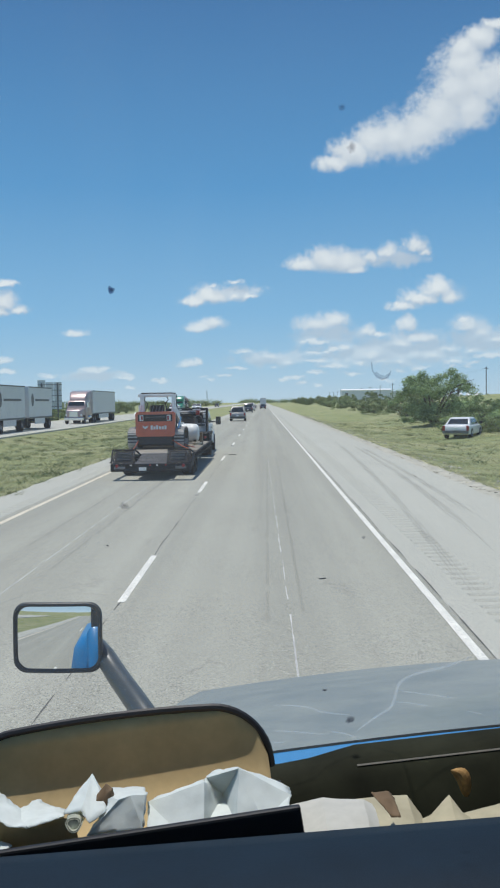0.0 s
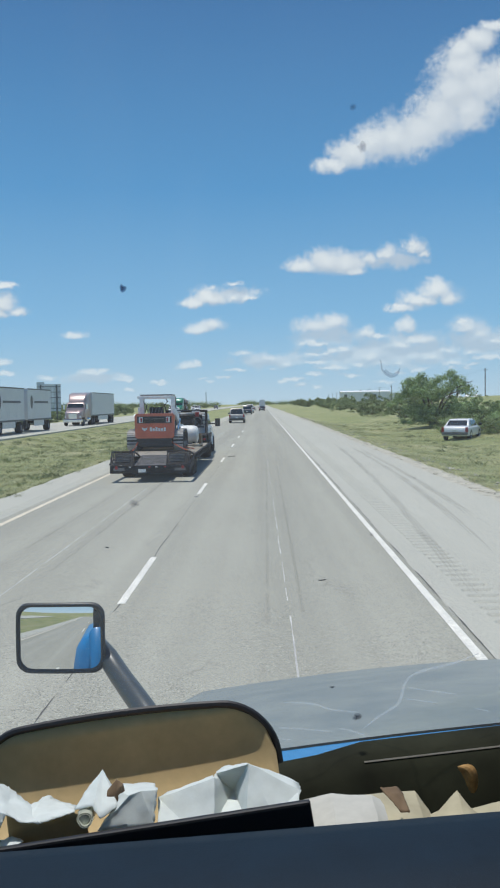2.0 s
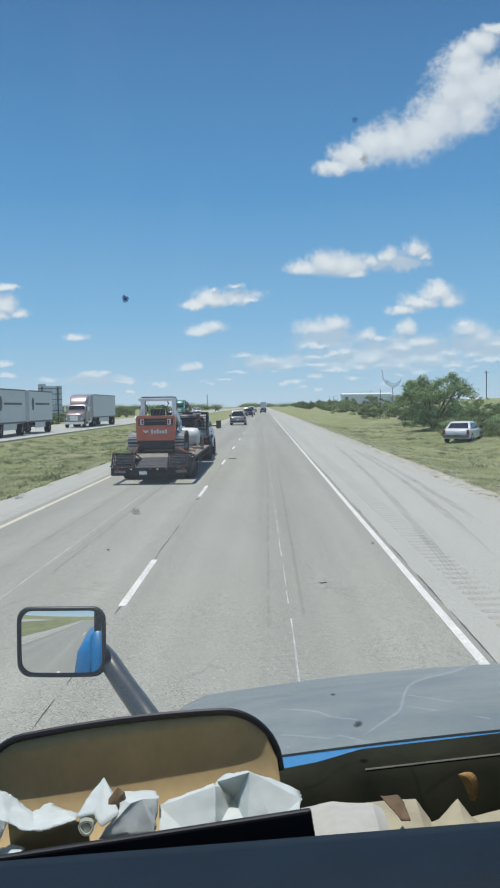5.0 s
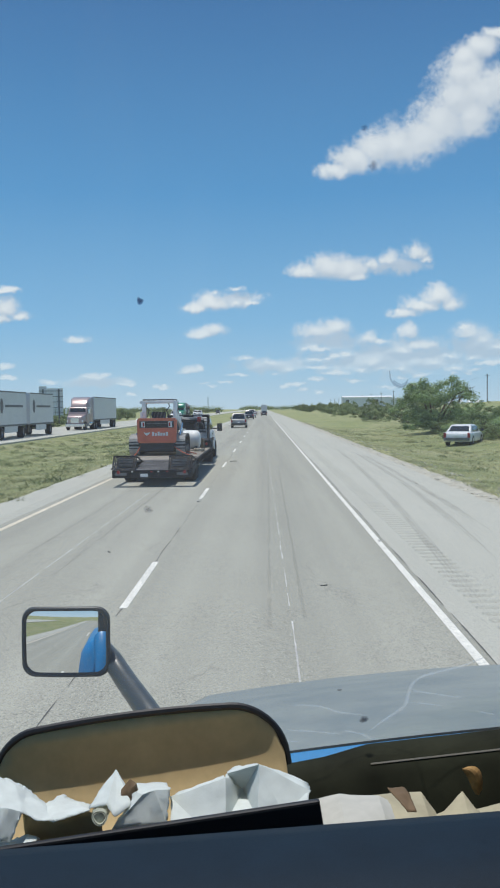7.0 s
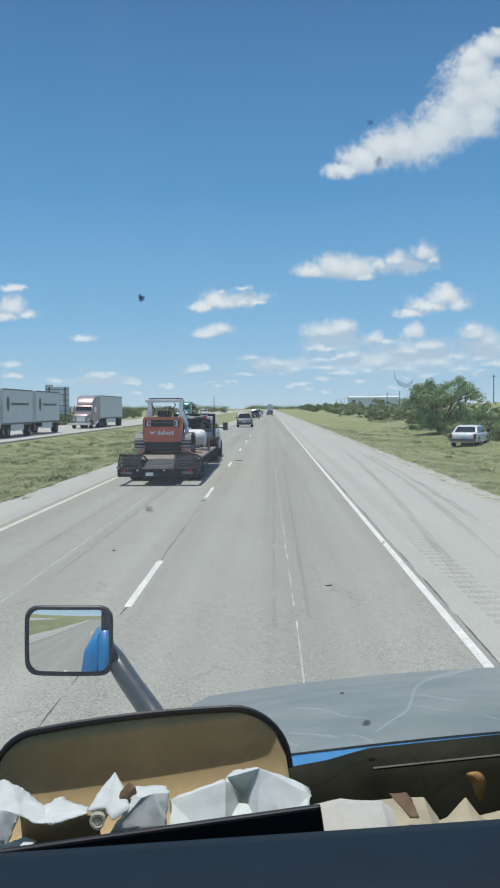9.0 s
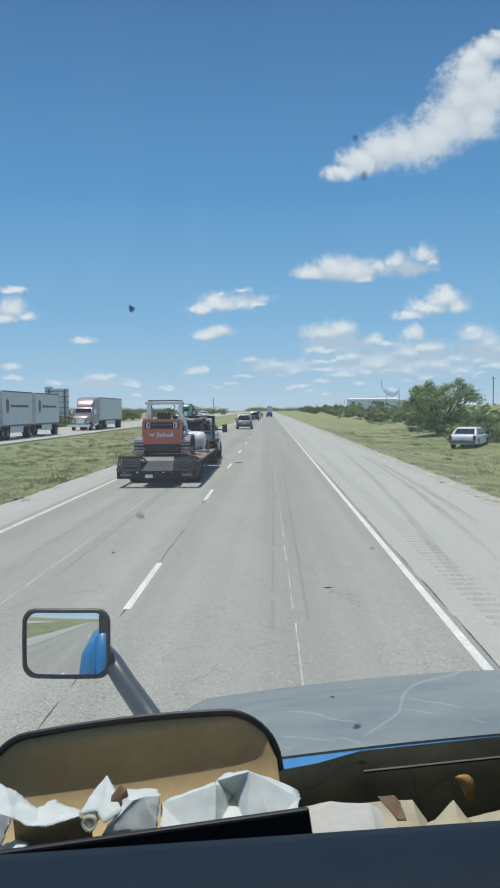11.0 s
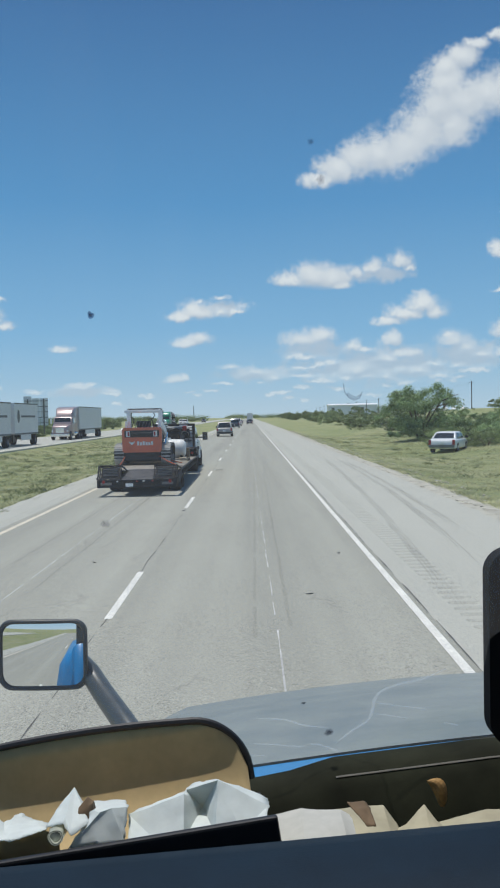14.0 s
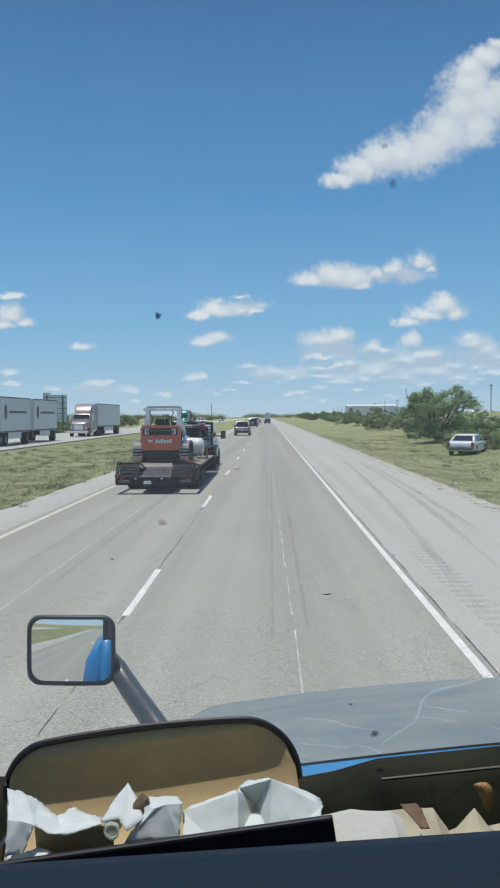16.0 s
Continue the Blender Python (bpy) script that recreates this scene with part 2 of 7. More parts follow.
relief = wmath("MULTIPLY_ADD", lit_side(17, 3, 0.5, 0.016), 0.75, wmath("MULTIPLY", lit_side(70, 2, 0.45, 0.005), 0.14))
lit_top = wmath("MULTIPLY_ADD", wmath("SUBTRACT", field, field_higher), 0.75, relief)
WL.new(wmath("ADD", wmath("MULTIPLY_ADD", depth_in.outputs[0], 0.30, 0.38), lit_top, None, True), tone.inputs["Factor"])
mixed = WN.new("ShaderNodeMix")
mixed.data_type = "RGBA"
WL.new(alpha, mixed.inputs["Factor"])
# a clear summer sky: the Nishita sky, paled by haze towards the horizon
haze_amount = WN.new("ShaderNodeMapRange")
haze_amount.interpolation_type = "SMOOTHSTEP"
haze_amount.inputs["From Min"].default_value, haze_amount.inputs["From Max"].default_value = 0.45, 0.98
haze_amount.inputs["To Min"].default_value, haze_amount.inputs["To Max"].default_value = 0.92, 0.0
WL.new(split.outputs["Z"], haze_amount.inputs["Value"])
haze_ramp = WN.new("ShaderNodeValToRGB")
steps = haze_ramp.color_ramp.elements
steps[0].position, steps[0].color = 0.0, (0.445, 0.612, 0.752, 1)
steps[1].position, steps[1].color = 0.46, (0.034, 0.142, 0.355, 1)
steps.new(0.045).color = (0.315, 0.535, 0.735, 1)
steps.new(0.10).color = (0.210, 0.458, 0.715, 1)
steps.new(0.24).color = (0.088, 0.302, 0.588, 1)
WL.new(split.outputs["Z"], haze_ramp.inputs[0])
haze_tone = WN.new("ShaderNodeVectorMath")
haze_tone.operation = "SCALE"
haze_tone.inputs["Scale"].default_value = 10.0
WL.new(haze_ramp.outputs[0], haze_tone.inputs[0])
haze = WN.new("ShaderNodeMix")
haze.data_type = "RGBA"
WL.new(haze_amount.outputs[0], haze.inputs["Factor"])
WL.new(sky.outputs[0], haze.inputs["A"])
WL.new(haze_tone.outputs[0], haze.inputs["B"])
WL.new(haze.outputs["Result"], mixed.inputs["A"])
WL.new(tone.outputs["Result"], mixed.inputs["B"])
back = WN.new("ShaderNodeBackground")
WL.new(mixed.outputs["Result"], back.inputs["Color"])
back.inputs["Strength"].default_value = 0.10
wout = WN.new("ShaderNodeOutputWorld")
clear_back = WN.new("ShaderNodeBackground")
WL.new(haze.outputs["Result"], clear_back.inputs["Color"])
clear_back.inputs["Strength"].default_value = 0.10
cloudy_part = WN.new("ShaderNodeMixShader")
WL.new(wmath("GREATER_THAN", split.outputs["Y"], 0.78), cloudy_part.inputs[0])
WL.new(clear_back.outputs[0], cloudy_part.inputs[1])
WL.new(back.outputs[0], cloudy_part.inputs[2])
WL.new(cloudy_part.outputs[0], wout.inputs[0])

sun = new("sun", bpy.data.lights.new("sun", "SUN"))
sun.data.energy, sun.data.angle, sun.data.color = 3.5, radians(0.55), (1.0, 0.965, 0.91)
sun.matrix_world = look(SUN_WAY * 50, (0, 0, 0))

# ---------------------------------------------------------------- materials
def mat(name, rgb, rough=0.6, metal=0.0, vary=0.15, scale=3.0, grain=0.06, grain_scale=120.0, bump=0.0, bump_scale=200.0, spec=0.5, coat=0.0, rand=0.0, tint=None, deep=0.01):
    """A surface with stains at one scale, grain at another and fine relief."""
    m = bpy.data.materials.new(name)
    m.use_nodes = True
    N, L = m.node_tree.nodes, m.node_tree.links
    b = N["Principled BSDF"]
    b.inputs["Roughness"].default_value, b.inputs["Metallic"].default_value = rough, metal
    b.inputs["Specular IOR Level"].default_value = spec
    b.inputs["Coat Weight"].default_value = coat
    b.inputs["Coat Roughness"].default_value = 0.08
    tc = N.new("ShaderNodeTexCoord")
    geo = N.new("ShaderNodeNewGeometry")
    big = N.new("ShaderNodeTexNoise")
    big.inputs["Scale"].default_value, big.inputs["Detail"].default_value = scale, 5
    small = N.new("ShaderNodeTexNoise")
    small.inputs["Scale"].default_value, small.inputs["Detail"].default_value = grain_scale, 3
    L.new(geo.outputs["Position"], big.inputs["Vector"])
    L.new(geo.outputs["Position"], small.inputs["Vector"])
    lo = [c * (1 - vary) for c in rgb]
    hi = [min(1, c * (1 + vary)) for c in (tint or rgb)]
    mix = N.new("ShaderNodeMix")
    mix.data_type = "RGBA"
    mix.inputs["A"].default_value, mix.inputs["B"].default_value = (*lo, 1), (*hi, 1)
    ramp = N.new("ShaderNodeMapRange")
    ramp.inputs["From Min"].default_value, ramp.inputs["From Max"].default_value = 0.3, 0.7
    L.new(big.outputs["Fac"], ramp.inputs["Value"])
    L.new(ramp.outputs[0], mix.inputs["Factor"])
    hsv = N.new("ShaderNodeHueSaturation")
    L.new(mix.outputs["Result"], hsv.inputs["Color"])
    val = N.new("ShaderNodeMapRange")
    val.inputs["From Min"].default_value, val.inputs["From Max"].default_value = 0.25, 0.75
    val.inputs["To Min"].default_value, val.inputs["To Max"].default_value = 1 - grain, 1 + grain
    L.new(small.outputs["Fac"], val.inputs["Value"])
    last = val.outputs[0]
    if rand:
        info = N.new("ShaderNodeObjectInfo")
        isl = N.new("ShaderNodeMath")
        isl.operation = "ADD"
        L.new(info.outputs["Random"], isl.inputs[0])
        L.new(geo.outputs["Random Per Island"], isl.inputs[1])
        sc = N.new("ShaderNodeMath")
        sc.operation = "MULTIPLY_ADD"
        L.new(isl.outputs[0], sc.inputs[0])
        sc.inputs[1].default_value, sc.inputs[2].default_value = rand, 1 - rand
        mul = N.new("ShaderNodeMath")
        mul.operation = "MULTIPLY"
        L.new(last, mul.inputs[0])
        L.new(sc.outputs[0], mul.inputs[1])
        last = mul.outputs[0]
    L.new(last, hsv.inputs["Value"])
    L.new(hsv.outputs[0], b.inputs["Base Color"])
    if bump:
        bn = N.new("ShaderNodeTexNoise")
        bn.inputs["Scale"].default_value, bn.inputs["Detail"].default_value = bump_scale, 4
        L.new(geo.outputs["Position"], bn.inputs["Vector"])
        bp = N.new("ShaderNodeBump")
        bp.inputs["Strength"].default_value, bp.inputs["Distance"].default_value = bump, deep
        L.new(bn.outputs["Fac"], bp.inputs["Height"])
        L.new(bp.outputs[0], b.inputs["Normal"])
    return m


def clear(name, rgb, share, rough=0.0):
    """Thin glass: part of the light goes straight through, the rest is mirrored."""
    m = bpy.data.materials.new(name)
    m.use_nodes = True
    N, L = m.node_tree.nodes, m.node_tree.links
    N.clear()
    t, g, x, o = (N.new("ShaderNode" + k) for k in ("BsdfTransparent", "BsdfGlossy", "MixShader", "OutputMaterial"))
    t.inputs["Color"].default_value = (*rgb, 1)
    g.inputs["Roughness"].default_value = rough
    x.inputs[0].default_value = share
    L.new(t.outputs[0], x.inputs[1])
    L.new(g.outputs[0], x.inputs[2])
    L.new(x.outputs[0], o.inputs[0])
    return m


def paving(name, rgb, dark, streak=0.10, crack=0.0):
    """Worn asphalt: chips of stone, long wheel streaks along the road, patches and fine cracks."""
    m = bpy.data.materials.new(name)
    m.use_nodes = True
    N, L = m.node_tree.nodes, m.node_tree.links
    b = N["Principled BSDF"]
    b.inputs["Roughness"].default_value = 0.85
    b.inputs["Specular IOR Level"].default_value = 0.3
    geo = N.new("ShaderNodeNewGeometry")

    def tex(scale, detail, sx=1.0, sy=1.0, rough=0.55):
        mp = N.new("ShaderNodeMapping")
        mp.inputs["Scale"].default_value = (sx, sy, 1)
        L.new(geo.outputs["Position"], mp.inputs["Vector"])
        t = N.new("ShaderNodeTexNoise")
        t.inputs["Scale"].default_value, t.inputs["Detail"].default_value, t.inputs["Roughness"].default_value = scale, detail, rough
        L.new(mp.outputs[0], t.inputs["Vector"])
        return t.outputs["Fac"]

    def rng(v, lo, hi, a, c):
        r = N.new("ShaderNodeMapRange")
        for k, x in (("From Min", lo), ("From Max", hi), ("To Min", a), ("To Max", c)):
            r.inputs[k].default_value = x
        L.new(v, r.inputs["Value"])
        return r.outputs[0]

    def mul(p, q):
        n = N.new("ShaderNodeMath")
        n.operation = "MULTIPLY"
        L.new(p, n.inputs[0])
        L.new(q, n.inputs[1])
        return n.outputs[0]

    def specks(scale, low, high, a, c):
        """Single chips of stone: a share of the cells of a mosaic, each with its own tone."""
        v = N.new("ShaderNodeTexVoronoi")
        v.inputs["Scale"].default_value = scale
        L.new(geo.outputs["Position"], v.inputs["Vector"])
        tone_of = N.new("ShaderNodeSeparateColor")
        L.new(v.outputs["Color"], tone_of.inputs[0])
        return rng(tone_of.outputs[0], low, high, a, c)

    streaks = rng(tex(1.0, 3, 1.1, 0.010), 0.3, 0.7, 1 - streak, 1 + streak)
    patches = rng(tex(0.35, 5, 1.0, 0.35), 0.3, 0.7, 0.95, 1.05)
    stones = mul(specks(84, 0.10, 0.16, 0.36, 1.0), mul(specks(72, 0.86, 0.92, 1.0, 1.6), rng(tex(60, 2, rough=0.7), 0.3, 0.7, 0.80, 1.20)))
    coarse = rng(tex(0.9, 4, 1.0, 0.45), 0.38, 0.64, 0.30, 1.0)
    blend = N.new("ShaderNodeMix")
    blend.inputs["A"].default_value = 1.0
    L.new(coarse, blend.inputs["Factor"])
    L.new(stones, blend.inputs["B"])
    chips = blend.outputs["Result"]
    pits = rng(tex(13, 3), 0.25, 0.31, 0.6, 1.0)
    value = mul(mul(streaks, patches), mul(chips, pits))
    if crack:
        v = N.new("ShaderNodeTexVoronoi")
        v.feature = "DISTANCE_TO_EDGE"
        mp = N.new("ShaderNodeMapping")
        mp.inputs["Scale"].default_value = (0.55, 0.16, 1)
        wob = N.new("ShaderNodeTexNoise")
        wob.inputs["Scale"].default_value, wob.inputs["Detail"].default_value = 1.3, 4
        L.new(geo.outputs["Position"], wob.inputs["Vector"])
        add = N.new("ShaderNodeVectorMath")
        add.operation = "ADD"
        L.new(geo.outputs["Position"], add.inputs[0])
        L.new(wob.outputs["Color"], add.inputs[1])
        L.new(add.outputs[0], mp.inputs["Vector"])
        L.new(mp.outputs[0], v.inputs["Vector"])
        v.inputs["Scale"].default_value = 1.0
        gate = rng(tex(0.25, 2), 0.5, 0.6, 1.0, 0.0)
        line = rng(v.outputs["Distance"], 0.0, 0.008, 1 - crack, 1.0)
        mx = N.new("ShaderNodeMath")
        mx.operation = "MAXIMUM"
        L.new(line, mx.inputs[0])
        L.new(gate, mx.inputs[1])
        value = mul(value, mx.outputs[0])
    mix = N.new("ShaderNodeMix")
    mix.data_type = "RGBA"
    mix.inputs["A"].default_value, mix.inputs["B"].default_value = (*dark, 1), (*rgb, 1)
    L.new(rng(value, 0.45, 1.35, 0.0, 1.0), mix.inputs["Factor"])
    L.new(mix.outputs["Result"], b.inputs["Base Color"])
    bp = N.new("ShaderNodeBump")
    bp.inputs["Strength"].default_value, bp.inputs["Distance"].default_value = 0.25, 0.006
    L.new(chips, bp.inputs["Height"])
    L.new(bp.outputs[0], b.inputs["Normal"])
    return m


ASPHALT = paving("worn_asphalt", (0.440, 0.437, 0.368), (0.187, 0.186, 0.158), 0.17, 0.28)
SHOULDER = paving("shoulder_asphalt", (0.555, 0.553, 0.478), (0.275, 0.274, 0.240), 0.05, 0.15)
PAINT_W = mat("white_road_paint", (0.71, 0.70, 0.635), 0.75, spec=0.3, vary=0.14, scale=2.0, grain=0.26, grain_scale=30)
PAINT_Y = mat("faded_yellow_road_paint", (0.64, 0.58, 0.45), 0.7, vary=0.12, grain=0.15, grain_scale=45)
PAINT_OLD = mat("worn_white_line", (0.47, 0.47, 0.45), 0.8, vary=0.3, scale=1.5, grain=0.2, grain_scale=30)
TAR = mat("dark_tyre_mark", (0.27, 0.265, 0.25), 0.9, vary=0.25, scale=1.2, grain=0.1, grain_scale=30)
SEAL = mat("black_tar_seal", (0.09, 0.088, 0.082), 0.8, vary=0.2)
BLUE = mat("glossy_blue_truck_paint", (0.010, 0.205, 0.48), 0.4, vary=0.10, coat=0.12)
# Truck's blue greyed: sky reflection and windscreen veil painted into the hood colour.
HOODM = mat("sky_greyed_truck_paint", (0.165, 0.205, 0.215), 0.5, vary=0.13, scale=9, grain=0.07, grain_scale=60, coat=0.18, tint=(0.20, 0.225, 0.215))
BLACKP = mat("black_plastic", (0.018, 0.018, 0.02), 0.5, vary=0.2, bump=0.15, bump_scale=600, deep=0.0005)
DARKP = mat("dark_grey_plastic", (0.045, 0.05, 0.05), 0.45, vary=0.2, bump=0.1, bump_scale=500, deep=0.0005)
COWLM = mat("dusty_black_rubber", (0.021, 0.023, 0.014), 0.85, spec=0.15, vary=0.4, scale=18, bump=0.2, bump_scale=300, deep=0.0005)
ARMM = mat("weathered_grey_plastic", (0.052, 0.064, 0.070), 0.34, vary=0.15, scale=30, bump=0.1, bump_scale=400, deep=0.0005)
NIGHT = mat("matt_black_plastic", (0.006, 0.006, 0.008), 0.8, spec=0.15, vary=0.2)
NAVY = mat("navy_blue_vinyl", (0.0035, 0.0130, 0.0255), 0.7, spec=0.25, vary=0.12, scale=20, bump=0.35, bump_scale=900, deep=0.0005)
CARD = mat("brown_cardboard", (0.56, 0.418, 0.212), 0.85, vary=0.12, scale=14, grain=0.06, bump=0.1, bump_scale=400, deep=0.0005)
CARD2 = mat("tan_torn_cardboard", (0.39, 0.355, 0.245), 0.85, vary=0.18, scale=25, bump=0.1, bump_scale=400, deep=0.0005)
DRYLEAF = mat("dry_orange_leaf", (0.40, 0.235, 0.085), 0.8, vary=0.4, scale=120)
CARD3 = mat("dark_brown_cardboard", (0.165, 0.110, 0.062), 0.85, vary=0.25, scale=25)
PAPER = mat("white_paper_towel", (0.74, 0.80, 0.79), 0.9, vary=0.05, scale=30, bump=0.25, bump_scale=350, deep=0.0005)


def let_through(m, rgb, share):
    """Makes a thin sheet's material pass some of the light that falls on its far side."""
    N, L = m.node_tree.nodes, m.node_tree.links
    thin, both = N.new("ShaderNodeBsdfTranslucent"), N.new("ShaderNodeMixShader")
    thin.inputs["Color"].default_value, both.inputs[0].default_value = (*rgb, 1), share
    L.new(N["Principled BSDF"].outputs[0], both.inputs[1])
    L.new(thin.outputs[0], both.inputs[2])
    L.new(both.outputs[0], N["Material Output"].inputs["Surface"])


let_through(PAPER, (0.86, 0.90, 0.88), 0.30)
PAPER2 = mat("white_sheet_paper", (0.46, 0.46, 0.42), 0.85, vary=0.06, scale=20)
HEADL = mat("grey_cab_lining", (0.50, 0.49, 0.46), 0.9, vary=0.1)
def dusty_glass():
    """Clear glass under a thin film of road dust that scatters some light inward."""
    m = clear("dusty_windscreen_glass", (0.985, 0.99, 0.985), 0.008)
    N, L = m.node_tree.nodes, m.node_tree.links
    o = N["Material Output"]
    first = o.inputs[0].links[0].from_socket
    film, x = N.new("ShaderNodeBsdfTranslucent"), N.new("ShaderNodeMixShader")
    film.inputs["Color"].default_value = (0.80, 0.83, 0.84, 1)
    geo, cloud, r = N.new("ShaderNodeNewGeometry"), N.new("ShaderNodeTexNoise"), N.new("ShaderNodeMapRange")
    cloud.inputs["Scale"].default_value, cloud.inputs["Detail"].default_value = 14, 4
    L.new(geo.outputs["Position"], cloud.inputs["Vector"])
    L.new(cloud.outputs["Fac"], r.inputs["Value"])
    r.inputs["To Min"].default_value, r.inputs["To Max"].default_value = 0.032, 0.050
    L.new(r.outputs[0], x.inputs[0])
    L.new(first, x.inputs[1])
    L.new(film.outputs[0], x.inputs[2])
    L.new(x.outputs[0], o.inputs[0])
    return m


DUSTGLASS = dusty_glass()
GLASS = clear("windscreen_glass", (0.97, 0.985, 0.98), 0.015)
STREAK = clear("faint_rubber_streak", (0.93, 0.93, 0.93), 0.0)
BUGM = clear("dried_insect_spot", (0.62, 0.63, 0.68), 0.01, 0.5)
SMEAR = clear("thin_insect_smear", (0.88, 0.88, 0.89), 0.01, 0.4)
SMUDGE = clear("grey_insect_film", (0.74, 0.74, 0.76), 0.01, 0.4)
RUBBER_FILM = clear("rubber_film_on_asphalt", (0.915, 0.915, 0.915), 0.0)
LINEM = bpy.data.materials.new("bright_glass_line")
LINEM.use_nodes = True
line_nodes = LINEM.node_tree.nodes
line_nodes.clear()
line_scatter, line_clear, line_mix, line_out = (line_nodes.new("ShaderNode" + k) for k in ("BsdfTranslucent", "BsdfTransparent", "MixShader", "OutputMaterial"))
line_scatter.inputs["Color"].default_value = (0.62, 0.66, 0.67, 1)
line_mix.inputs[0].default_value = 0.24
LINEM.node_tree.links.new(line_clear.outputs[0], line_mix.inputs[1])
LINEM.node_tree.links.new(line_scatter.outputs[0], line_mix.inputs[2])
LINEM.node_tree.links.new(line_mix.outputs[0], line_out.inputs[0])
MIRROR = bpy.data.materials.new("mirror_glass")
MIRROR.use_nodes = True
MIRROR.node_tree.nodes["Principled BSDF"].inputs["Metallic"].default_value = 1.0
MIRROR.node_tree.nodes["Principled BSDF"].inputs["Roughness"].default_value = 0.015
MIRROR.node_tree.nodes["Principled BSDF"].inputs["Base Color"].default_value = (0.84, 0.86, 0.87, 1)


# ---------------------------------------------------------------- mesh helpers
def mesh_of(name, bm, material, smooth=False):
    me = bpy.data.meshes.new(name)
    bm.normal_update()
    bm.to_mesh(me)
    bm.free()
    me.materials.append(material)
    if smooth:
        for p in me.polygons:
            p.use_smooth = True
    return me


def thing(name, at, label, category, group=""):
    e = new(name)
    e.matrix_basis = at
    return tagged(e, label, category, group)


def part(name, bm, material, parent, label="", smooth=False):
    ob = new(name, mesh_of(name, bm, material, smooth))
    ob.parent = parent
    return tagged(ob, label)


def solo(name, bm, material, label, category="", group="", kind="", smooth=False):
    return tagged(new(name, mesh_of(name, bm, material, smooth)), label, category, group, kind)


def box(bm, lo, hi, bevel=0.0, m=None):
    mid = [(a + b) / 2 for a, b in zip(lo, hi)]
    size = [abs(b - a) for a, b in zip(lo, hi)]
    r = bmesh.ops.create_cube(bm, size=1.0, matrix=Matrix.Translation(mid) @ Matrix.Diagonal((*size, 1)))
    vs = r["verts"]
    if bevel:
        es = list({e for v in vs for e in v.link_edges})
        out = bmesh.ops.bevel(bm, geom=es, offset=min(bevel, min(size) * 0.45), segments=2, affect="EDGES", profile=0.6)
        vs = list({v for f in out["faces"] for v in f.verts} | {v for v in vs if v.is_valid})
    if m is not None:
        bmesh.ops.transform(bm, matrix=m, verts=[v for v in vs if v.is_valid])
    return bm


def boxes(*spans, bevel=0.0, m=None):
    bm = bmesh.new()
    for lo, hi in spans:
        box(bm, lo, hi, bevel, m)
    return bm


def tube(bm, points, radius, sides=8, end=None):
    """A round bar through the points; end: the radius at its far end."""
    points = [Vector(p) for p in points]
    rings = []
    n = len(points)
    for i, p in enumerate(points):
        way = (points[min(i + 1, n - 1)] - points[max(i - 1, 0)]).normalized()
        side = way.cross(Vector((0, 0, 1)) if abs(way.z) < 0.9 else Vector((1, 0, 0))).normalized()
        up = side.cross(way)
        r = radius if end is None else radius + (end - radius) * i / (n - 1)
        rings.append([bm.verts.new(p + (side * math.cos(a) + up * math.sin(a)) * r) for a in (2 * math.pi * k / sides for k in range(sides))])
    for a, b in zip(rings, rings[1:]):
        for k in range(sides):
            bm.faces.new((a[k], a[(k + 1) % sides], b[(k + 1) % sides], b[k]))
    bm.faces.new(rings[0][::-1])
    bm.faces.new(rings[-1])
    return bm


def tubes(*lines, radius=0.02, sides=8):
    bm = bmesh.new()
    for l in lines:
        tube(bm, l, radius, sides)
    return bm


def prism(outline, thick, m=None, bevel=0.0):
    """A plate with the given outline in x, y, from z = 0 to z = thick."""
    bm = bmesh.new()
    low = [bm.verts.new((x, y, 0)) for x, y in outline]
    top = [bm.verts.new((x, y, thick)) for x, y in outline]
    bm.faces.new(low[::-1])
    bm.faces.new(top)
    n = len(outline)
    for i in range(n):
        bm.faces.new((low[i], low[(i + 1) % n], top[(i + 1) % n], top[i]))
    if bevel:
        bmesh.ops.bevel(bm, geom=list(bm.edges), offset=bevel, segments=2, affect="EDGES")
    if m is not None:
        bmesh.ops.transform(bm, matrix=m, verts=bm.verts)
    return bm


def rounded(w, h, r, n=6, only_top=False):
    """The outline of a rounded rectangle about the origin."""
    pts = []
    for cx, cy, a0 in ((w / 2 - r, h / 2 - r, 0), (-w / 2 + r, h / 2 - r, 90), (-w / 2 + r, -h / 2 + r, 180), (w / 2 - r, -h / 2 + r, 270)):
        if only_top and a0 >= 180:
            pts.append((math.copysign(w / 2, cx), -h / 2))
            continue
        for k in range(n + 1):
            a = radians(a0 + 90 * k / n)
            pts.append((cx + r * math.cos(a), cy + r * math.sin(a)))
    return pts


def loft(sections):
    """A skin through rings of equally many points."""
    bm = bmesh.new()
    rings = [[bm.verts.new(p) for p in s] for s in sections]
    n = len(rings[0])
    for a, b in zip(rings, rings[1:]):
        for k in range(n):
            bm.faces.new((a[k], a[(k + 1) % n], b[(k + 1) % n], b[k]))
    bm.faces.new(rings[0][::-1])
    bm.faces.new(rings[-1])
    bmesh.ops.recalc_face_normals(bm, faces=bm.faces)
    return bm


def sheet(xs, ys, height):
    bm = bmesh.new()
    vs = [[bm.verts.new((x, y, height(x, y))) for x in xs] for y in ys]
    for j in range(len(ys) - 1):
        for i in range(len(xs) - 1):
            bm.faces.new((vs[j][i], vs[j][i + 1], vs[j + 1][i + 1], vs[j + 1][i]))
    return bm


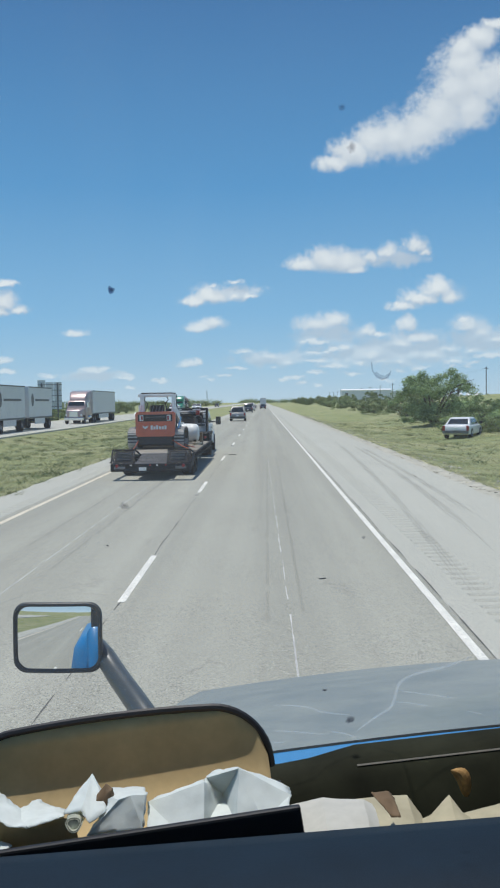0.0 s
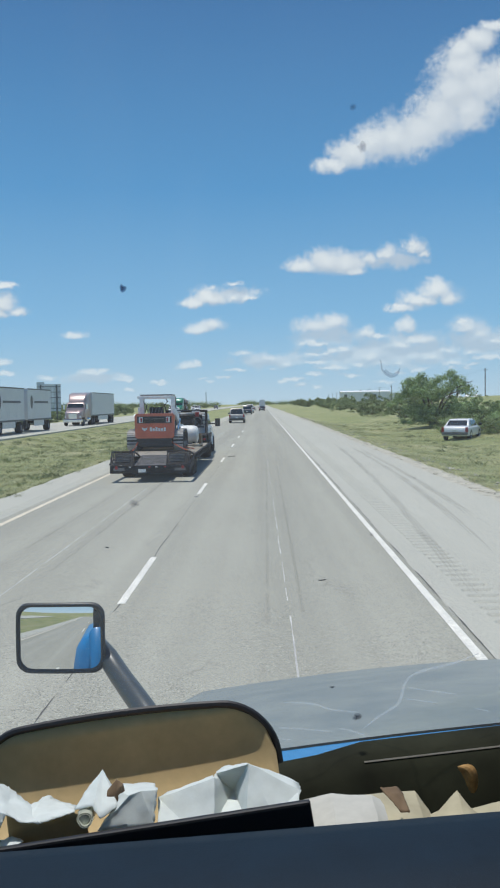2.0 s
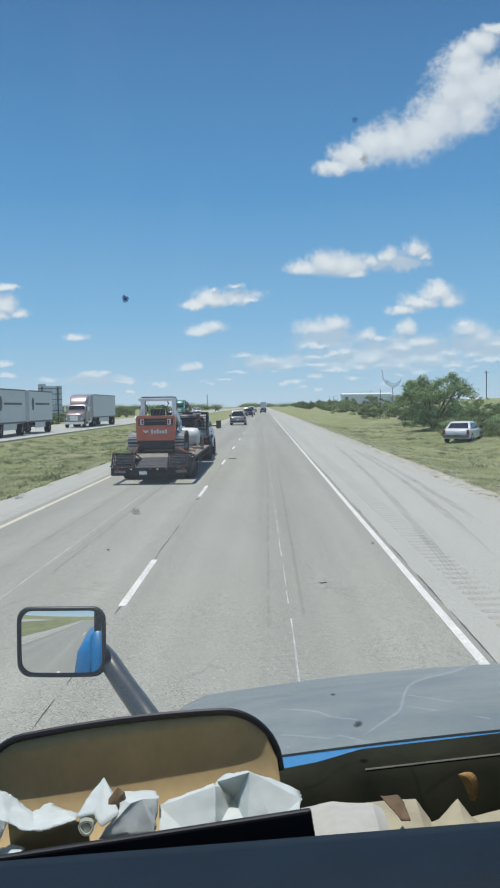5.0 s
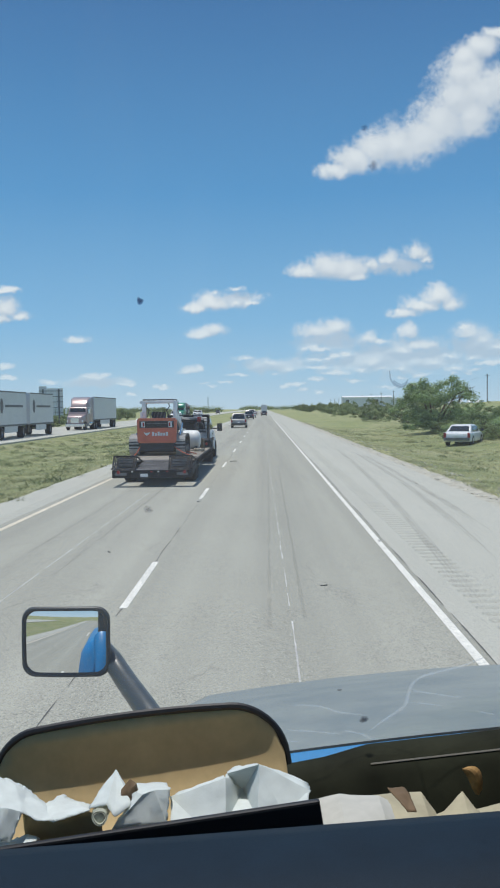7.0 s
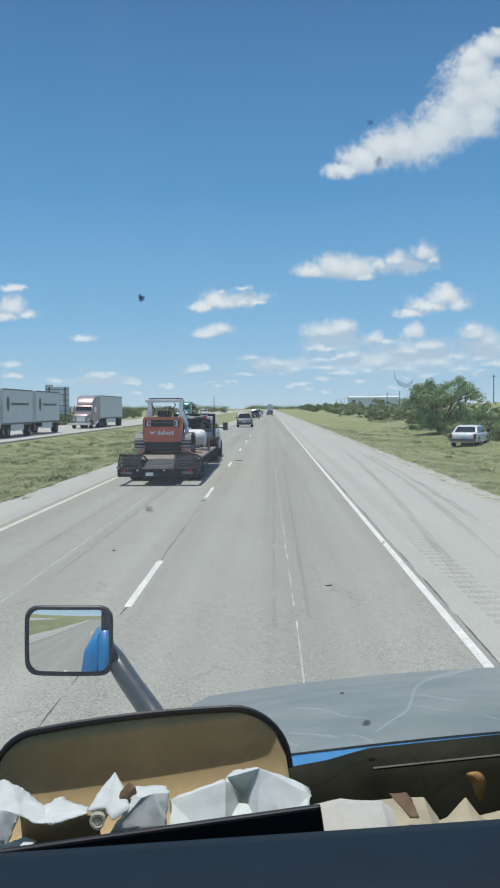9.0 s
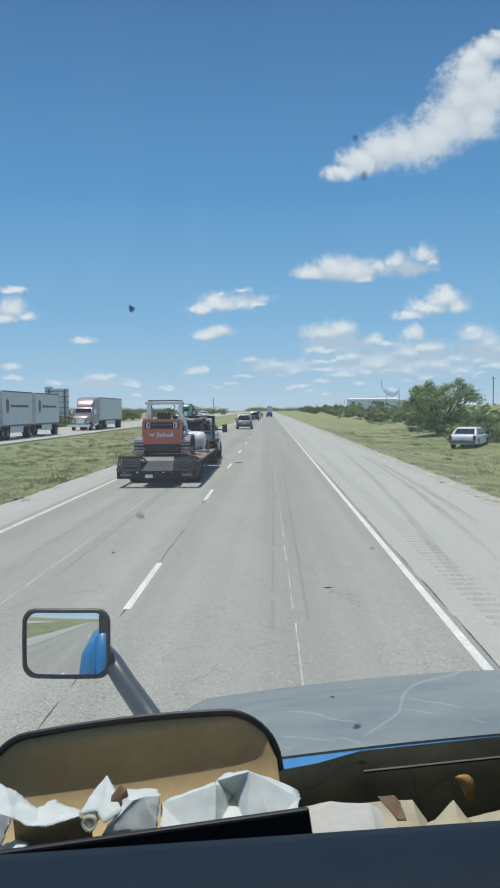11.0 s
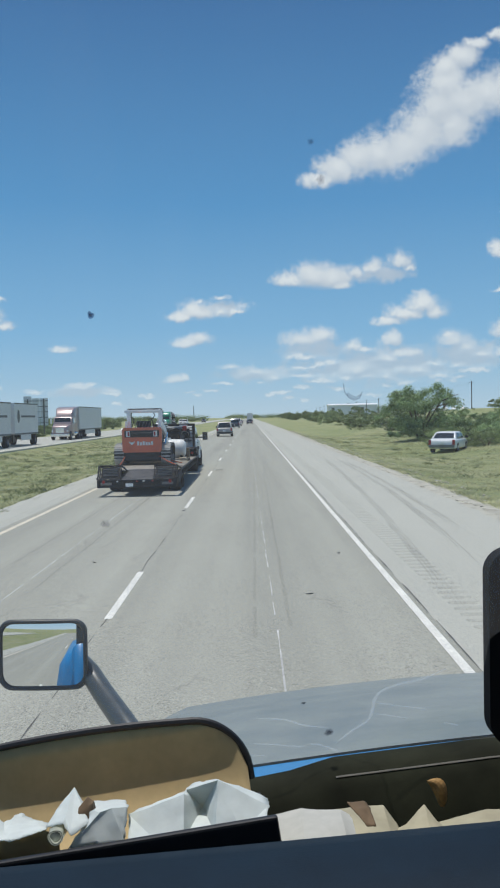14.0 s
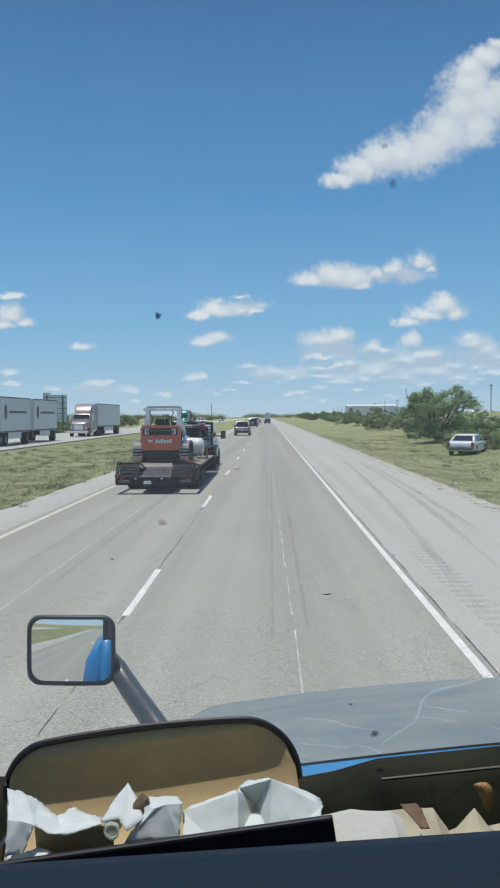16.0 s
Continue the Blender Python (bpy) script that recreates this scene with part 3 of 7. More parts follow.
def strip(x0, x1, y0, y1, z, step=40.0):
    n = max(1, int((y1 - y0) / step))
    return sheet([x0, x1], [y0 + (y1 - y0) * k / n for k in range(n + 1)], lambda x, y: z)


# ---------------------------------------------------------------- ground and roads
LANE_LINE, EDGE_LINE, YELLOW = -1.71, 1.955, -5.27
FAR = 2600.0


def smooth(a, b, x):
    t = max(0.0, min(1.0, (x - a) / (b - a)))
    return t * t * (3 - 2 * t)


def land(x, y):
    """Height of the open ground."""
    n = noise.noise(Vector((x * 0.02, y * 0.012, 3.1)))
    fine = noise.noise(Vector((x * 0.22, y * 0.13, 8.0)))
    if x > 5.2:
        verge = -0.04 - 0.35 * smooth(5.6, 10, x) + 0.45 * smooth(11, 19, x)
        rise = (2.7 + 1.3 * n) * smooth(19, 60, x) * (1 - smooth(250, 800, y))
        return verge + rise + 0.07 * fine * smooth(6, 9, x)
    if x > -7.0:
        return -0.12
    if x > -18.5:
        t = (x + 12.8) / 5.8
        return -0.03 - 0.45 * max(0.0, 1 - t * t) + 0.06 * fine * max(0.0, 1 - t * t)
    if x > -31.0:
        return -0.12
    return -0.10 - 0.35 * smooth(31, 37, -x) + 0.3 * smooth(40, 70, -x) + (0.5 * n + 0.1 * fine) * smooth(36, 60, -x)


def grassland():
    m = bpy.data.materials.new("dry_green_grassland")
    m.use_nodes = True
    N, L = m.node_tree.nodes, m.node_tree.links
    b = N["Principled BSDF"]
    b.inputs["Roughness"].default_value, b.inputs["Specular IOR Level"].default_value = 0.95, 0.1
    geo = N.new("ShaderNodeNewGeometry")

    def tex(scale, detail, rough=0.6):
        t = N.new("ShaderNodeTexNoise")
        t.inputs["Scale"].default_value, t.inputs["Detail"].default_value, t.inputs["Roughness"].default_value = scale, detail, rough
        L.new(geo.outputs["Position"], t.inputs["Vector"])
        return t.outputs["Fac"]

    def ramp(v, *stops):
        r = N.new("ShaderNodeValToRGB")
        e = r.color_ramp.elements
        e[0].position, e[0].color = stops[0][0], (*stops[0][1], 1)
        e[1].position, e[1].color = stops[-1][0], (*stops[-1][1], 1)
        for p, c in stops[1:-1]:
            e.new(p).color = (*c, 1)
        L.new(v, r.inputs[0])
        return r.outputs[0]

    base = ramp(tex(0.11, 6), (0.30, (0.228, 0.268, 0.118)), (0.5, (0.300, 0.322, 0.165)), (0.68, (0.385, 0.372, 0.225)))
    tuft = ramp(tex(4.5, 6, 0.75), (0.30, (0.72, 0.75, 0.64)), (0.5, (1.0, 1.0, 1.0)), (0.72, (1.22, 1.20, 1.12)))
    mul = N.new("ShaderNodeMix")
    mul.data_type, mul.blend_type = "RGBA", "MULTIPLY"
    mul.inputs["Factor"].default_value = 1.0
    L.new(base, mul.inputs["A"])
    L.new(tuft, mul.inputs["B"])
    mottle = ramp(tex(0.55, 4, 0.65), (0.34, (0.78, 0.82, 0.80)), (0.5, (1.0, 1.0, 1.0)), (0.66, (1.12, 1.08, 1.10)))
    mul2 = N.new("ShaderNodeMix")
    mul2.data_type, mul2.blend_type = "RGBA", "MULTIPLY"
    mul2.inputs["Factor"].default_value = 1.0
    L.new(mul.outputs["Result"], mul2.inputs["A"])
    L.new(mottle, mul2.inputs["B"])
    L.new(mul2.outputs["Result"], b.inputs["Base Color"])
    bp = N.new("ShaderNodeBump")
    bp.inputs["Strength"].default_value, bp.inputs["Distance"].default_value = 0.9, 0.12
    L.new(tex(9, 5, 0.7), bp.inputs["Height"])
    L.new(bp.outputs[0], b.inputs["Normal"])
    return m


GRASSLAND = grassland()
GRAVEL = mat("pale_roadside_gravel", (0.43, 0.41, 0.335), 0.95, vary=0.3, scale=2.5, grain=0.3, grain_scale=25, bump=0.6, bump_scale=40)

xs = [-2400, -1200, -600, -300, -200, -150, -120, -100, -85, -70, -60, -52, -46, -41, -37, -34, -31.2, -30.8, -18.8] + [-18.4 + 0.95 * k for k in range(12)] + [-7.15, -6.8, 5.2, 5.7] + [6.4 + 0.9 * k for k in range(18)] + [23, 26, 29, 33, 37, 42, 48, 55, 63, 75, 90, 110, 140, 180, 250, 400, 700, 1300, 2400]
ys = [-400, -200, -100, -50, -20, -5] + [5 + 2.5 * k for k in range(50)] + [132, 140, 150, 162, 175, 190, 210, 235, 265, 300, 345, 400, 470, 560, 680, 850, 1100, 1500, 2000, FAR + 200]
solo("ground", sheet(xs, ys, land), GRASSLAND, "dry green and straw-coloured roadside grassland", kind="structure", smooth=True)


def wavy_strip(x0, x1, z, side, y0=-60.0, y1=FAR):
    """Paving whose outer side is ragged, where grass and gravel creep in."""
    bm = bmesh.new()
    y, rows = y0, []
    while y < y1:
        w = 0.10 * noise.noise(Vector((0, y * 0.9, 5))) + 0.16 * noise.noise(Vector((0, y * 0.13, 9)))
        a, b = (x0 + w, x1) if side < 0 else (x0, x1 + w)
        rows.append((bm.verts.new((a, y, z)), bm.verts.new((b, y, z))))
        y += 0.5 if -5 < y < 120 else (3 if y < 400 else 25)
    for p, q in zip(rows, rows[1:]):
        bm.faces.new((p[0], p[1], q[1], q[0]))
    ext = bmesh.ops.extrude_face_region(bm, geom=list(bm.faces))
    bmesh.ops.translate(bm, verts=[g for g in ext["geom"] if isinstance(g, bmesh.types.BMVert)], vec=(0, 0, -0.12))
    bmesh.ops.recalc_face_normals(bm, faces=bm.faces)
    return bm


road = solo("road", boxes(((YELLOW - 0.25, -60, -0.12), (EDGE_LINE + 0.115, FAR, 0.0))), ASPHALT, "worn grey asphalt road with two lanes", kind="structure")
solo("shoulder_inner", boxes(((EDGE_LINE + 0.115, -60, -0.12), (2.42, FAR, -0.004))), SHOULDER, "narrow pale asphalt band beside the edge line", kind="structure")
solo("shoulder_right", wavy_strip(2.84, 5.45, -0.004, 1), SHOULDER, "pale grey asphalt shoulder", kind="structure")
solo("shoulder_left", wavy_strip(-6.75, YELLOW - 0.65, -0.004, -1), SHOULDER, "pale grey asphalt shoulder beside the median", kind="structure")
solo("road_oncoming", wavy_strip(-30.0, -19.2, 0.0, -1), SHOULDER, "pale grey oncoming carriageway beyond the median", kind="structure")


def gravel_bank(x0, x1, seed, y1=140.0, count=3600):
    """Loose stones: small uneven eight-sided lumps."""
    rnd = random.Random(seed)
    verts, faces = [], []
    for _ in range(count):
        y = 8 + (y1 - 8) * rnd.random() ** 1.5
        x = x0 + (x1 - x0) * rnd.random() ** 1.6
        s = 0.018 + 0.075 * rnd.random() ** 3
        m = pose(x, y, land(x, y) + s * 0.1, rnd.uniform(-25, 25), rnd.uniform(-25, 25), rnd.random() * 360)
        k = len(verts)
        for p in ((1, 0, 0), (0, 1.3, 0), (-1, 0, 0), (0, -1.3, 0), (0, 0, 0.6), (0, 0, -0.5)):
            verts.append(tuple(m @ (Vector(p) * s * rnd.uniform(0.75, 1.2))))
        faces += [(k + a, k + (a + 1) % 4, k + 4) for a in range(4)] + [(k + (a + 1) % 4, k + a, k + 5) for a in range(4)]
    me = bpy.data.meshes.new("gravel")
    me.from_pydata(verts, [], faces)
    me.materials.append(GRAVEL)
    return me


tagged(new("gravel", gravel_bank(5.5, 7.0, 4)), "loose pale gravel along the pavement edge", "gravel", kind="stuff")


def gravel_margin(x0, x1, seed):
    bm = bmesh.new()
    y, rows = -30.0, []
    while y < 400:
        w = 0.45 * noise.noise(Vector((seed, y * 0.35, 2))) + 0.25 * noise.noise(Vector((seed, y * 1.7, 4)))
        b = x1 + w
        rows.append([bm.verts.new((x0, y, land(x0, y) + 0.03)), bm.verts.new(((x0 + b) / 2, y, land((x0 + b) / 2, y) + 0.025)), bm.verts.new((b, y, land(b, y) - 0.01))])
        y += 0.4 if y < 90 else 2
    for p, q in zip(rows, rows[1:]):
        for k in (0, 1):
            bm.faces.new((p[k], p[k + 1], q[k + 1], q[k]))
    bmesh.ops.recalc_face_normals(bm, faces=bm.faces)
    return bm


solo("gravel_verge", gravel_margin(5.3, 6.5, 1.0), GRAVEL, "pale stony dirt verge between pavement and grass", kind="structure", smooth=True)

# painted lines
solo("edge_line", strip(EDGE_LINE - 0.049, EDGE_LINE + 0.049, -60, FAR, 0.004), PAINT_W, "solid white edge line", kind="structure")
solo("yellow_line", strip(YELLOW - 0.062, YELLOW + 0.062, -60, FAR, 0.004), PAINT_Y, "faded solid yellow line", kind="structure")
dash_mesh = mesh_of("lane_dash", boxes(((-0.046, 0, 0), (0.046, 3.05, 0.004))), PAINT_W)
for k in range(-4, 48):
    d = tagged(new("lane_dash", dash_mesh), "white lane dash", group="", kind="")
    d.parent = road
    d.matrix_basis = pose(LANE_LINE, 10.0 + 12.19 * k, 0.0005)
for x0, x1 in ((-19.9, -19.78), (-27.3, -27.18)):
    solo("oncoming_line", strip(x0, x1, -40, FAR, 0.004), PAINT_W, "white line on the oncoming road", kind="structure")


def ribbon(points, width, z=0.003, ragged=0.0, seed=0, gaps=0.0):
    """A thin flat streak on the paving along the points."""
    rnd = random.Random(seed)
    bm = bmesh.new()
    rows = []
    for i in range(len(points) - 1):
        (xa, ya), (xb, yb) = points[i], points[i + 1]
        n = max(2, int(abs(yb - ya) / 0.35)) if ragged else 8
        for k in range(n):
            t = k / n
            w = width * (1 + ragged * (rnd.random() * 2 - 1))
            j = ragged * 0.03 * noise.noise(Vector((seed, (ya + (yb - ya) * t) * 0.6, 1.0)))
            x, y = xa + (xb - xa) * t + j, ya + (yb - ya) * t
            rows.append((bm.verts.new((x - w / 2, y, z)), bm.verts.new((x + w / 2, y, z))))
    for p, q in zip(rows, rows[1:]):
        if rnd.random() >= gaps:
            bm.faces.new((p[0], p[1], q[1], q[0]))
    return bm


part("lane_joint", ribbon([(LANE_LINE - 0.02, 4), (LANE_LINE + 0.03, 30), (LANE_LINE - 0.01, 70)], 0.009, 0.003, 0.95, 3, 0.30), SEAL, road, "dark cracked joint between the lanes")
part("shoulder_joint", ribbon([(2.08, 4), (2.075, 16), (2.085, 40)], 0.014, 0.003, 0.95, 9, 0.15), SEAL, road, "dark joint beside the edge line")
part("old_line", ribbon([(0.28, 6.5), (0.22, 20), (0.12, 45), (0.0, 90)], 0.012, 0.003, 0.7, 5, 0.30), PAINT_OLD, road, "thin worn white streak")
part("old_line", ribbon([(-3.3, 7), (-3.3, 60), (-3.2, 120)], 0.016, 0.003, 0.6, 6, 0.25), PAINT_OLD, road, "thin worn white streak")


def rumble(x0, x1):
    ends = ((x0, -0.004), (x0 + 0.05, -1), (x1 - 0.05, -1), (x1, -0.004))
    bm = bmesh.new()
    rows = []
    y = -10.0
    while y < 150:
        for dy, z in ((0, -0.004), (0.045, -0.028), (0.125, -0.028), (0.17, -0.004)):
            rows.append([bm.verts.new((x, y + dy, max(z, e))) for x, e in ends])
        y += 0.31
    for yy in (150.2, 600, FAR):
        rows.append([bm.verts.new((x, yy, -0.004)) for x, _ in ends])
    rows.insert(0, [bm.verts.new((x, -60, -0.004)) for x, _ in ends])
    pit = bmesh.new()
    for p, q in zip(rows, rows[1:]):
        for k in range(3):
            face = (p[k], p[k + 1], q[k + 1], q[k])
            if k == 1 and p[1].co.z < -0.02 and q[1].co.z < -0.02:
                pit.faces.new([pit.verts.new(v.co) for v in face])
            else:
                bm.faces.new(face)
    return bm, pit


for x0, x1, where in ((2.42, 2.84, "in the shoulder"), (YELLOW - 0.65, YELLOW - 0.25, "beside the yellow line")):
    strip_bm, pit_bm = rumble(x0, x1)
    rumble_strip = solo("rumble_strip", strip_bm, SHOULDER, "milled rumble strip " + where, kind="structure")
    # Recess shade painted in: groove floors use the darker lane asphalt.
    tagged(part("groove_floor", pit_bm, ASPHALT, rumble_strip, "groove floors in darker asphalt, standing in for their shade"), kind="stuff")

# ---------------------------------------------------------------- the truck cab that carries the view
EYE = 2.35
truck = thing("truck_cab", pose(0.5, 0, 0), "blue conventional truck cab with a sky-greyed sloping hood", "truck")
INV = truck.matrix_basis.inverted()


def cab_part(name, bm, material, label="", smooth=False, parent=None):
    bmesh.ops.transform(bm, matrix=INV, verts=bm.verts)
    return part(name, bm, material, parent or truck, label, smooth)


def hood_z(x, y):
    c = x - 0.62
    crown = -0.055 * abs(c) ** 1.7 / 0.5
    t = (y - 0.95) / 1.05
    fall = 2.001 - 0.213 * t - 0.05 * max(0.0, t) ** 2
    side = -2.6 * max(0.0, abs(c) - 0.78) ** 1.5
    nose = -2.2 * max(0.0, y - 1.98) ** 1.6
    return fall + crown + side + nose


def hood():
    hx = [-0.27 + 1.78 * i / 44 for i in range(45)]
    hy = [0.97 + 1.6 * j / 30 for j in range(31)]
    bm = sheet(hx, hy, hood_z)
    return bm


cab_part("hood", hood(), HOODM, "blue hood with the sky's grey reflection put into its colour", True)
rear_strip = sheet([-0.27 + 1.78 * i / 40 for i in range(41)], [0.86, 0.90, 0.965], lambda x, y: hood_z(x, y) - 0.002 + (0.0 if y > 0.88 else -0.004))
cab_part("hood_trim", rear_strip, BLUE, "bright blue rear rim of the hood", True)
for sx in (-0.27, 1.51):
    cab_part("fender", boxes(((sx - 0.02, 0.95, 0.7), (sx + 0.02, 2.3, 1.30)), bevel=0.015), BLUE)
cab_part("grille", boxes(((-0.3, 2.55, 0.6), (1.5, 2.62, 1.35)), bevel=0.02), DARKP)

# cowl between the hood and the dashboard
cowl = bmesh.new()
box(cowl, (-0.40, 0.81, 1.88), (1.75, 0.95, 1.925), 0.012)
cab_part("cowl", cowl, COWLM, "black cowl below the windscreen")
# cab shell: two sides with window openings, roof, back, floor
for sx, out in ((-0.43, -1), (1.84, 1)):
    side = [(0.0, 1.62), (0.12, 1.57), (0.20, 1.45), (0.25, 1.2), (0.25, 0.78), (0.13, 0.78), (0.10, 1.2), (0.02, 1.45), (-0.04, 1.62)]
    rings = [[(sx + out * d * (0.4 if y > 0.75 else 1.0), y, z) for d, z in side] for y in (-1.05, -0.3, 0.4, 0.70, 0.86)]
    d = cab_part("door", loft(rings), BLUE, "blue cab door with a large side window", True)
    pane = boxes(((sx - 0.004, -0.90, 1.64), (sx + 0.004, 0.55, 2.62)))
    bmesh.ops.transform(pane, matrix=INV, verts=pane.verts)
    w = part("side_window", pane, GLASS, d)
    w.visible_shadow = False
    cab_part("pillar", tubes([(sx - out * 0.03, 0.86, 1.62), (sx - out * 0.03, 0.84, 1.95), (sx - out * 0.03, 0.60, 2.34), (sx - out * 0.03, 0.36, 2.78)], radius=0.03), BLACKP)
    cab_part("pillar", tubes([(sx - out * 0.04, -0.97, 1.60), (sx - out * 0.04, -0.97, 2.79)], radius=0.035), BLACKP)
    cab_part("window_rail", tubes([(sx - out * 0.03, -0.97, 2.75), (sx - out * 0.03, 0.38, 2.75)], radius=0.04), BLUE)
    cab_part("sleeper_side", boxes(((sx - out * 0.10, -2.45, 0.75), (sx - out * 0.05, -1.02, 2.80))), BLUE, "blue side wall of the sleeper")
cab_part("roof", boxes(((-0.47, -2.4, 2.80), (1.88, 0.30, 2.88)), bevel=0.03), BLUE)
cab_part("roof_lining", boxes(((-0.40, -2.3, 2.76), (1.80, 0.24, 2.795))), HEADL)
cab_part("back_wall", boxes(((-0.40, -2.4, 0.75), (1.81, -2.34, 2.76))), HEADL)
cab_part("cab_floor", boxes(((-0.42, -2.4, 0.70), (1.84, 0.95, 0.75))), HEADL)
for sx in (-0.385, 1.805):
    cab_part("cowl_side", prism(rounded(0.17, 0.915, 0.08, 8), 0.032, pose(sx, 0.985, 1.2575, 90, 0, 0)), BLUE, "blue panel beside the hood", True)
cab_part("firewall", boxes(((-0.42, 0.90, 0.75), (1.84, 0.95, 1.87))), DARKP)


def wsy(z):
    """Distance ahead of the raked windscreen at the height z."""
    return 0.598 - 0.6125 * (z - EYE)


ws = bmesh.new()
vs = [ws.verts.new((x, wsy(z), z)) for x, z in ((-0.42, 1.97), (1.82, 1.97), (1.80, 2.80), (-0.40, 2.80))]
ws.faces.new(vs)
windscreen = cab_part("windscreen", ws, DUSTGLASS, "raked windscreen with insect spots and pale lines")
windscreen.visible_shadow = False


def splat(x, z, w, h, name, material, seed, lumps=7):
    rnd = random.Random(seed)
    bm = bmesh.new()
    n = 14
    ragged = [0.75 + 0.5 * rnd.random() for _ in range(n)]
    for k in range(min(lumps, 4)):
        s = 0.5 * (1 - 0.2 * k)
        ring = []
        for i in range(n):
            t = 6.283 * i / n
            px, pz = x + w * s * ragged[i] * math.cos(t), z + h * s * ragged[i] * math.sin(t)
            ring.append(bm.verts.new((px, wsy(pz) - 0.002 - 0.0002 * k, pz)))
        bm.faces.new(ring)
    bmesh.ops.transform(bm, matrix=INV, verts=bm.verts)
    return part(name, bm, material, windscreen, "dried insect spot")


splat(*(-0.0899, 2.4202), 0.0042, 0.005, "insect_spot", BUGM, 2, 9)
splat(*(0.0576, 2.4930), 0.0055, 0.0055, "insect_spot", SMEAR, 3, 6)
splat(*(0.0806, 2.2439), 0.003, 0.003, "insect_spot", SMEAR, 4, 3)
splat(*(0.0800, 2.0590), 0.0085, 0.008, "insect_spot", SMUDGE, 5, 9)
splat(*(0.0557, 2.0943), 0.0045, 0.0028, "insect_spot", SMUDGE, 6, 4)
splat(*(-0.0996, 2.2723), 0.008, 0.007, "insect_spot", SMEAR, 7, 6)
splat(*(0.0512, 2.5117), 0.004, 0.0035, "insect_spot", SMEAR, 8, 4)


def smear(points, r):
    """A curved film of dried insect on the glass."""
    bm = bmesh.new()
    rows = []
    last_point = len(points) - 1
    for i, (x, z) in enumerate(points):
        way = (Vector(points[min(i + 1, last_point)]) - Vector(points[max(i - 1, 0)])).normalized()
        w = r * (0.35 + 0.65 * math.sin(math.pi * (i + 0.5) / (last_point + 1)))
        rows.append([bm.verts.new((x + k * way.y * w, wsy(z - k * way.x * w) - 0.003, z - k * way.x * w)) for k in (-1, 1)])
    for p, q in zip(rows, rows[1:]):
        bm.faces.new((p[0], p[1], q[1], q[0]))
    bmesh.ops.transform(bm, matrix=INV, verts=bm.verts)
    return part("insect_smear", bm, SMUDGE, windscreen, "curved grey insect smear")


smear([(0.0772, 2.3736), (0.0783, 2.3680), (0.0813, 2.3643), (0.0852, 2.3623), (0.0889, 2.3634), (0.0905, 2.3679)], 0.0007)
smear([(0.0803, 2.3669), (0.0828, 2.3646), (0.0867, 2.3634), (0.0903, 2.3660)], 0.0013)


def crack(points, r):
    """A soft pale line on the glass through the points, tapering at its ends."""
    rnd = random.Random(len(points))
    fine = []
    last_point = len(points) - 1
    for k in range(last_point):
        a, b, c, d = (Vector(points[min(max(k + i, 0), last_point)]) for i in (-1, 0, 1, 2))
        for i in range(8):
            t = i / 8
            fine.append(0.5 * ((2 * b) + (c - a) * t + (2 * a - 5 * b + 4 * c - d) * t * t + (3 * b - a - 3 * c + d) * t ** 3))
    bm = bmesh.new()
    rows = []
    for i, p in enumerate(fine):
        way = (fine[min(i + 1, len(fine) - 1)] - fine[max(i - 1, 0)]).normalized()
        side = Vector((-way.y, way.x))
        w = r * (0.7 + 0.5 * rnd.random()) * min(1.0, 0.25 + 5 * i / len(fine), 0.25 + 5 * (1 - i / len(fine)))
        row = []
        for q in (p - side * w, p + side * w):
            row.append(bm.verts.new((q.x, wsy(q.y) + 0.003, q.y)))
        rows.append(row)
    for p, q in zip(rows, rows[1:]):
        bm.faces.new((p[0], p[1], q[1], q[0]))
    bmesh.ops.transform(bm, matrix=INV, verts=bm.verts)
    return part("glass_crack", bm, LINEM, windscreen, "soft pale line on the glass")


crack([(0.0881, 2.0437), (0.1016, 2.0581), (0.1160, 2.0708), (0.1191, 2.0820), (0.1204, 2.0949), (0.1260, 2.1043), (0.1381, 2.1104), (0.1617, 2.1176), (0.1825, 2.1283)], 0.0018)
crack([(0.0116, 2.0753), (0.0396, 2.0730), (0.0561, 2.0661), (0.0819, 2.0624)], 0.0011)
crack([(0.0089, 2.0446), (0.0350, 2.0422), (0.0591, 2.0384)], 0.0011)
crack([(0.0636, 2.0433), (0.0769, 2.0397), (0.0941, 2.0310)], 0.0012)
crack([(0.1223, 2.0910), (0.1473, 2.0862), (0.1703, 2.0820)], 0.0009)
crack([(0.1214, 2.0780), (0.1384, 2.0752), (0.1524, 2.0717)], 0.0008)
crack([(0.1867, 2.0659), (0.2016, 2.0617)], 0.001)
crack([(0.0088, 2.0305), (0.0204, 2.0289)], 0.0009)


def truck_wheel(x, y, r, w):
    prof = [(r * 0.56, -w / 2), (r * 0.93, -w / 2), (r, -w * 0.36), (r, w * 0.36), (r * 0.93, w / 2), (r * 0.56, w / 2), (r * 0.5, 0.0)]
    bm = loft([[(x + o, y + q * math.cos(a), r + q * math.sin(a)) for q, o in prof] for a in (6.28319 * k / 24 for k in range(25))])
    cab_part("wheel", bm, BLACKP, "large black truck tyre", True)
    cab_part("hub", tubes([(x - w * 0.3, y, r), (x + w * 0.3, y, r)], radius=r * 0.56, sides=20), DARKP)


for tx in (-0.15, 1.42):
    truck_wheel(tx, 1.75, 0.52, 0.30)
    truck_wheel(tx, -3.4, 0.52, 0.55)
cab_part("chassis", boxes(((0.2, -4.2, 0.55), (1.05, 2.5, 0.70))), DARKP)

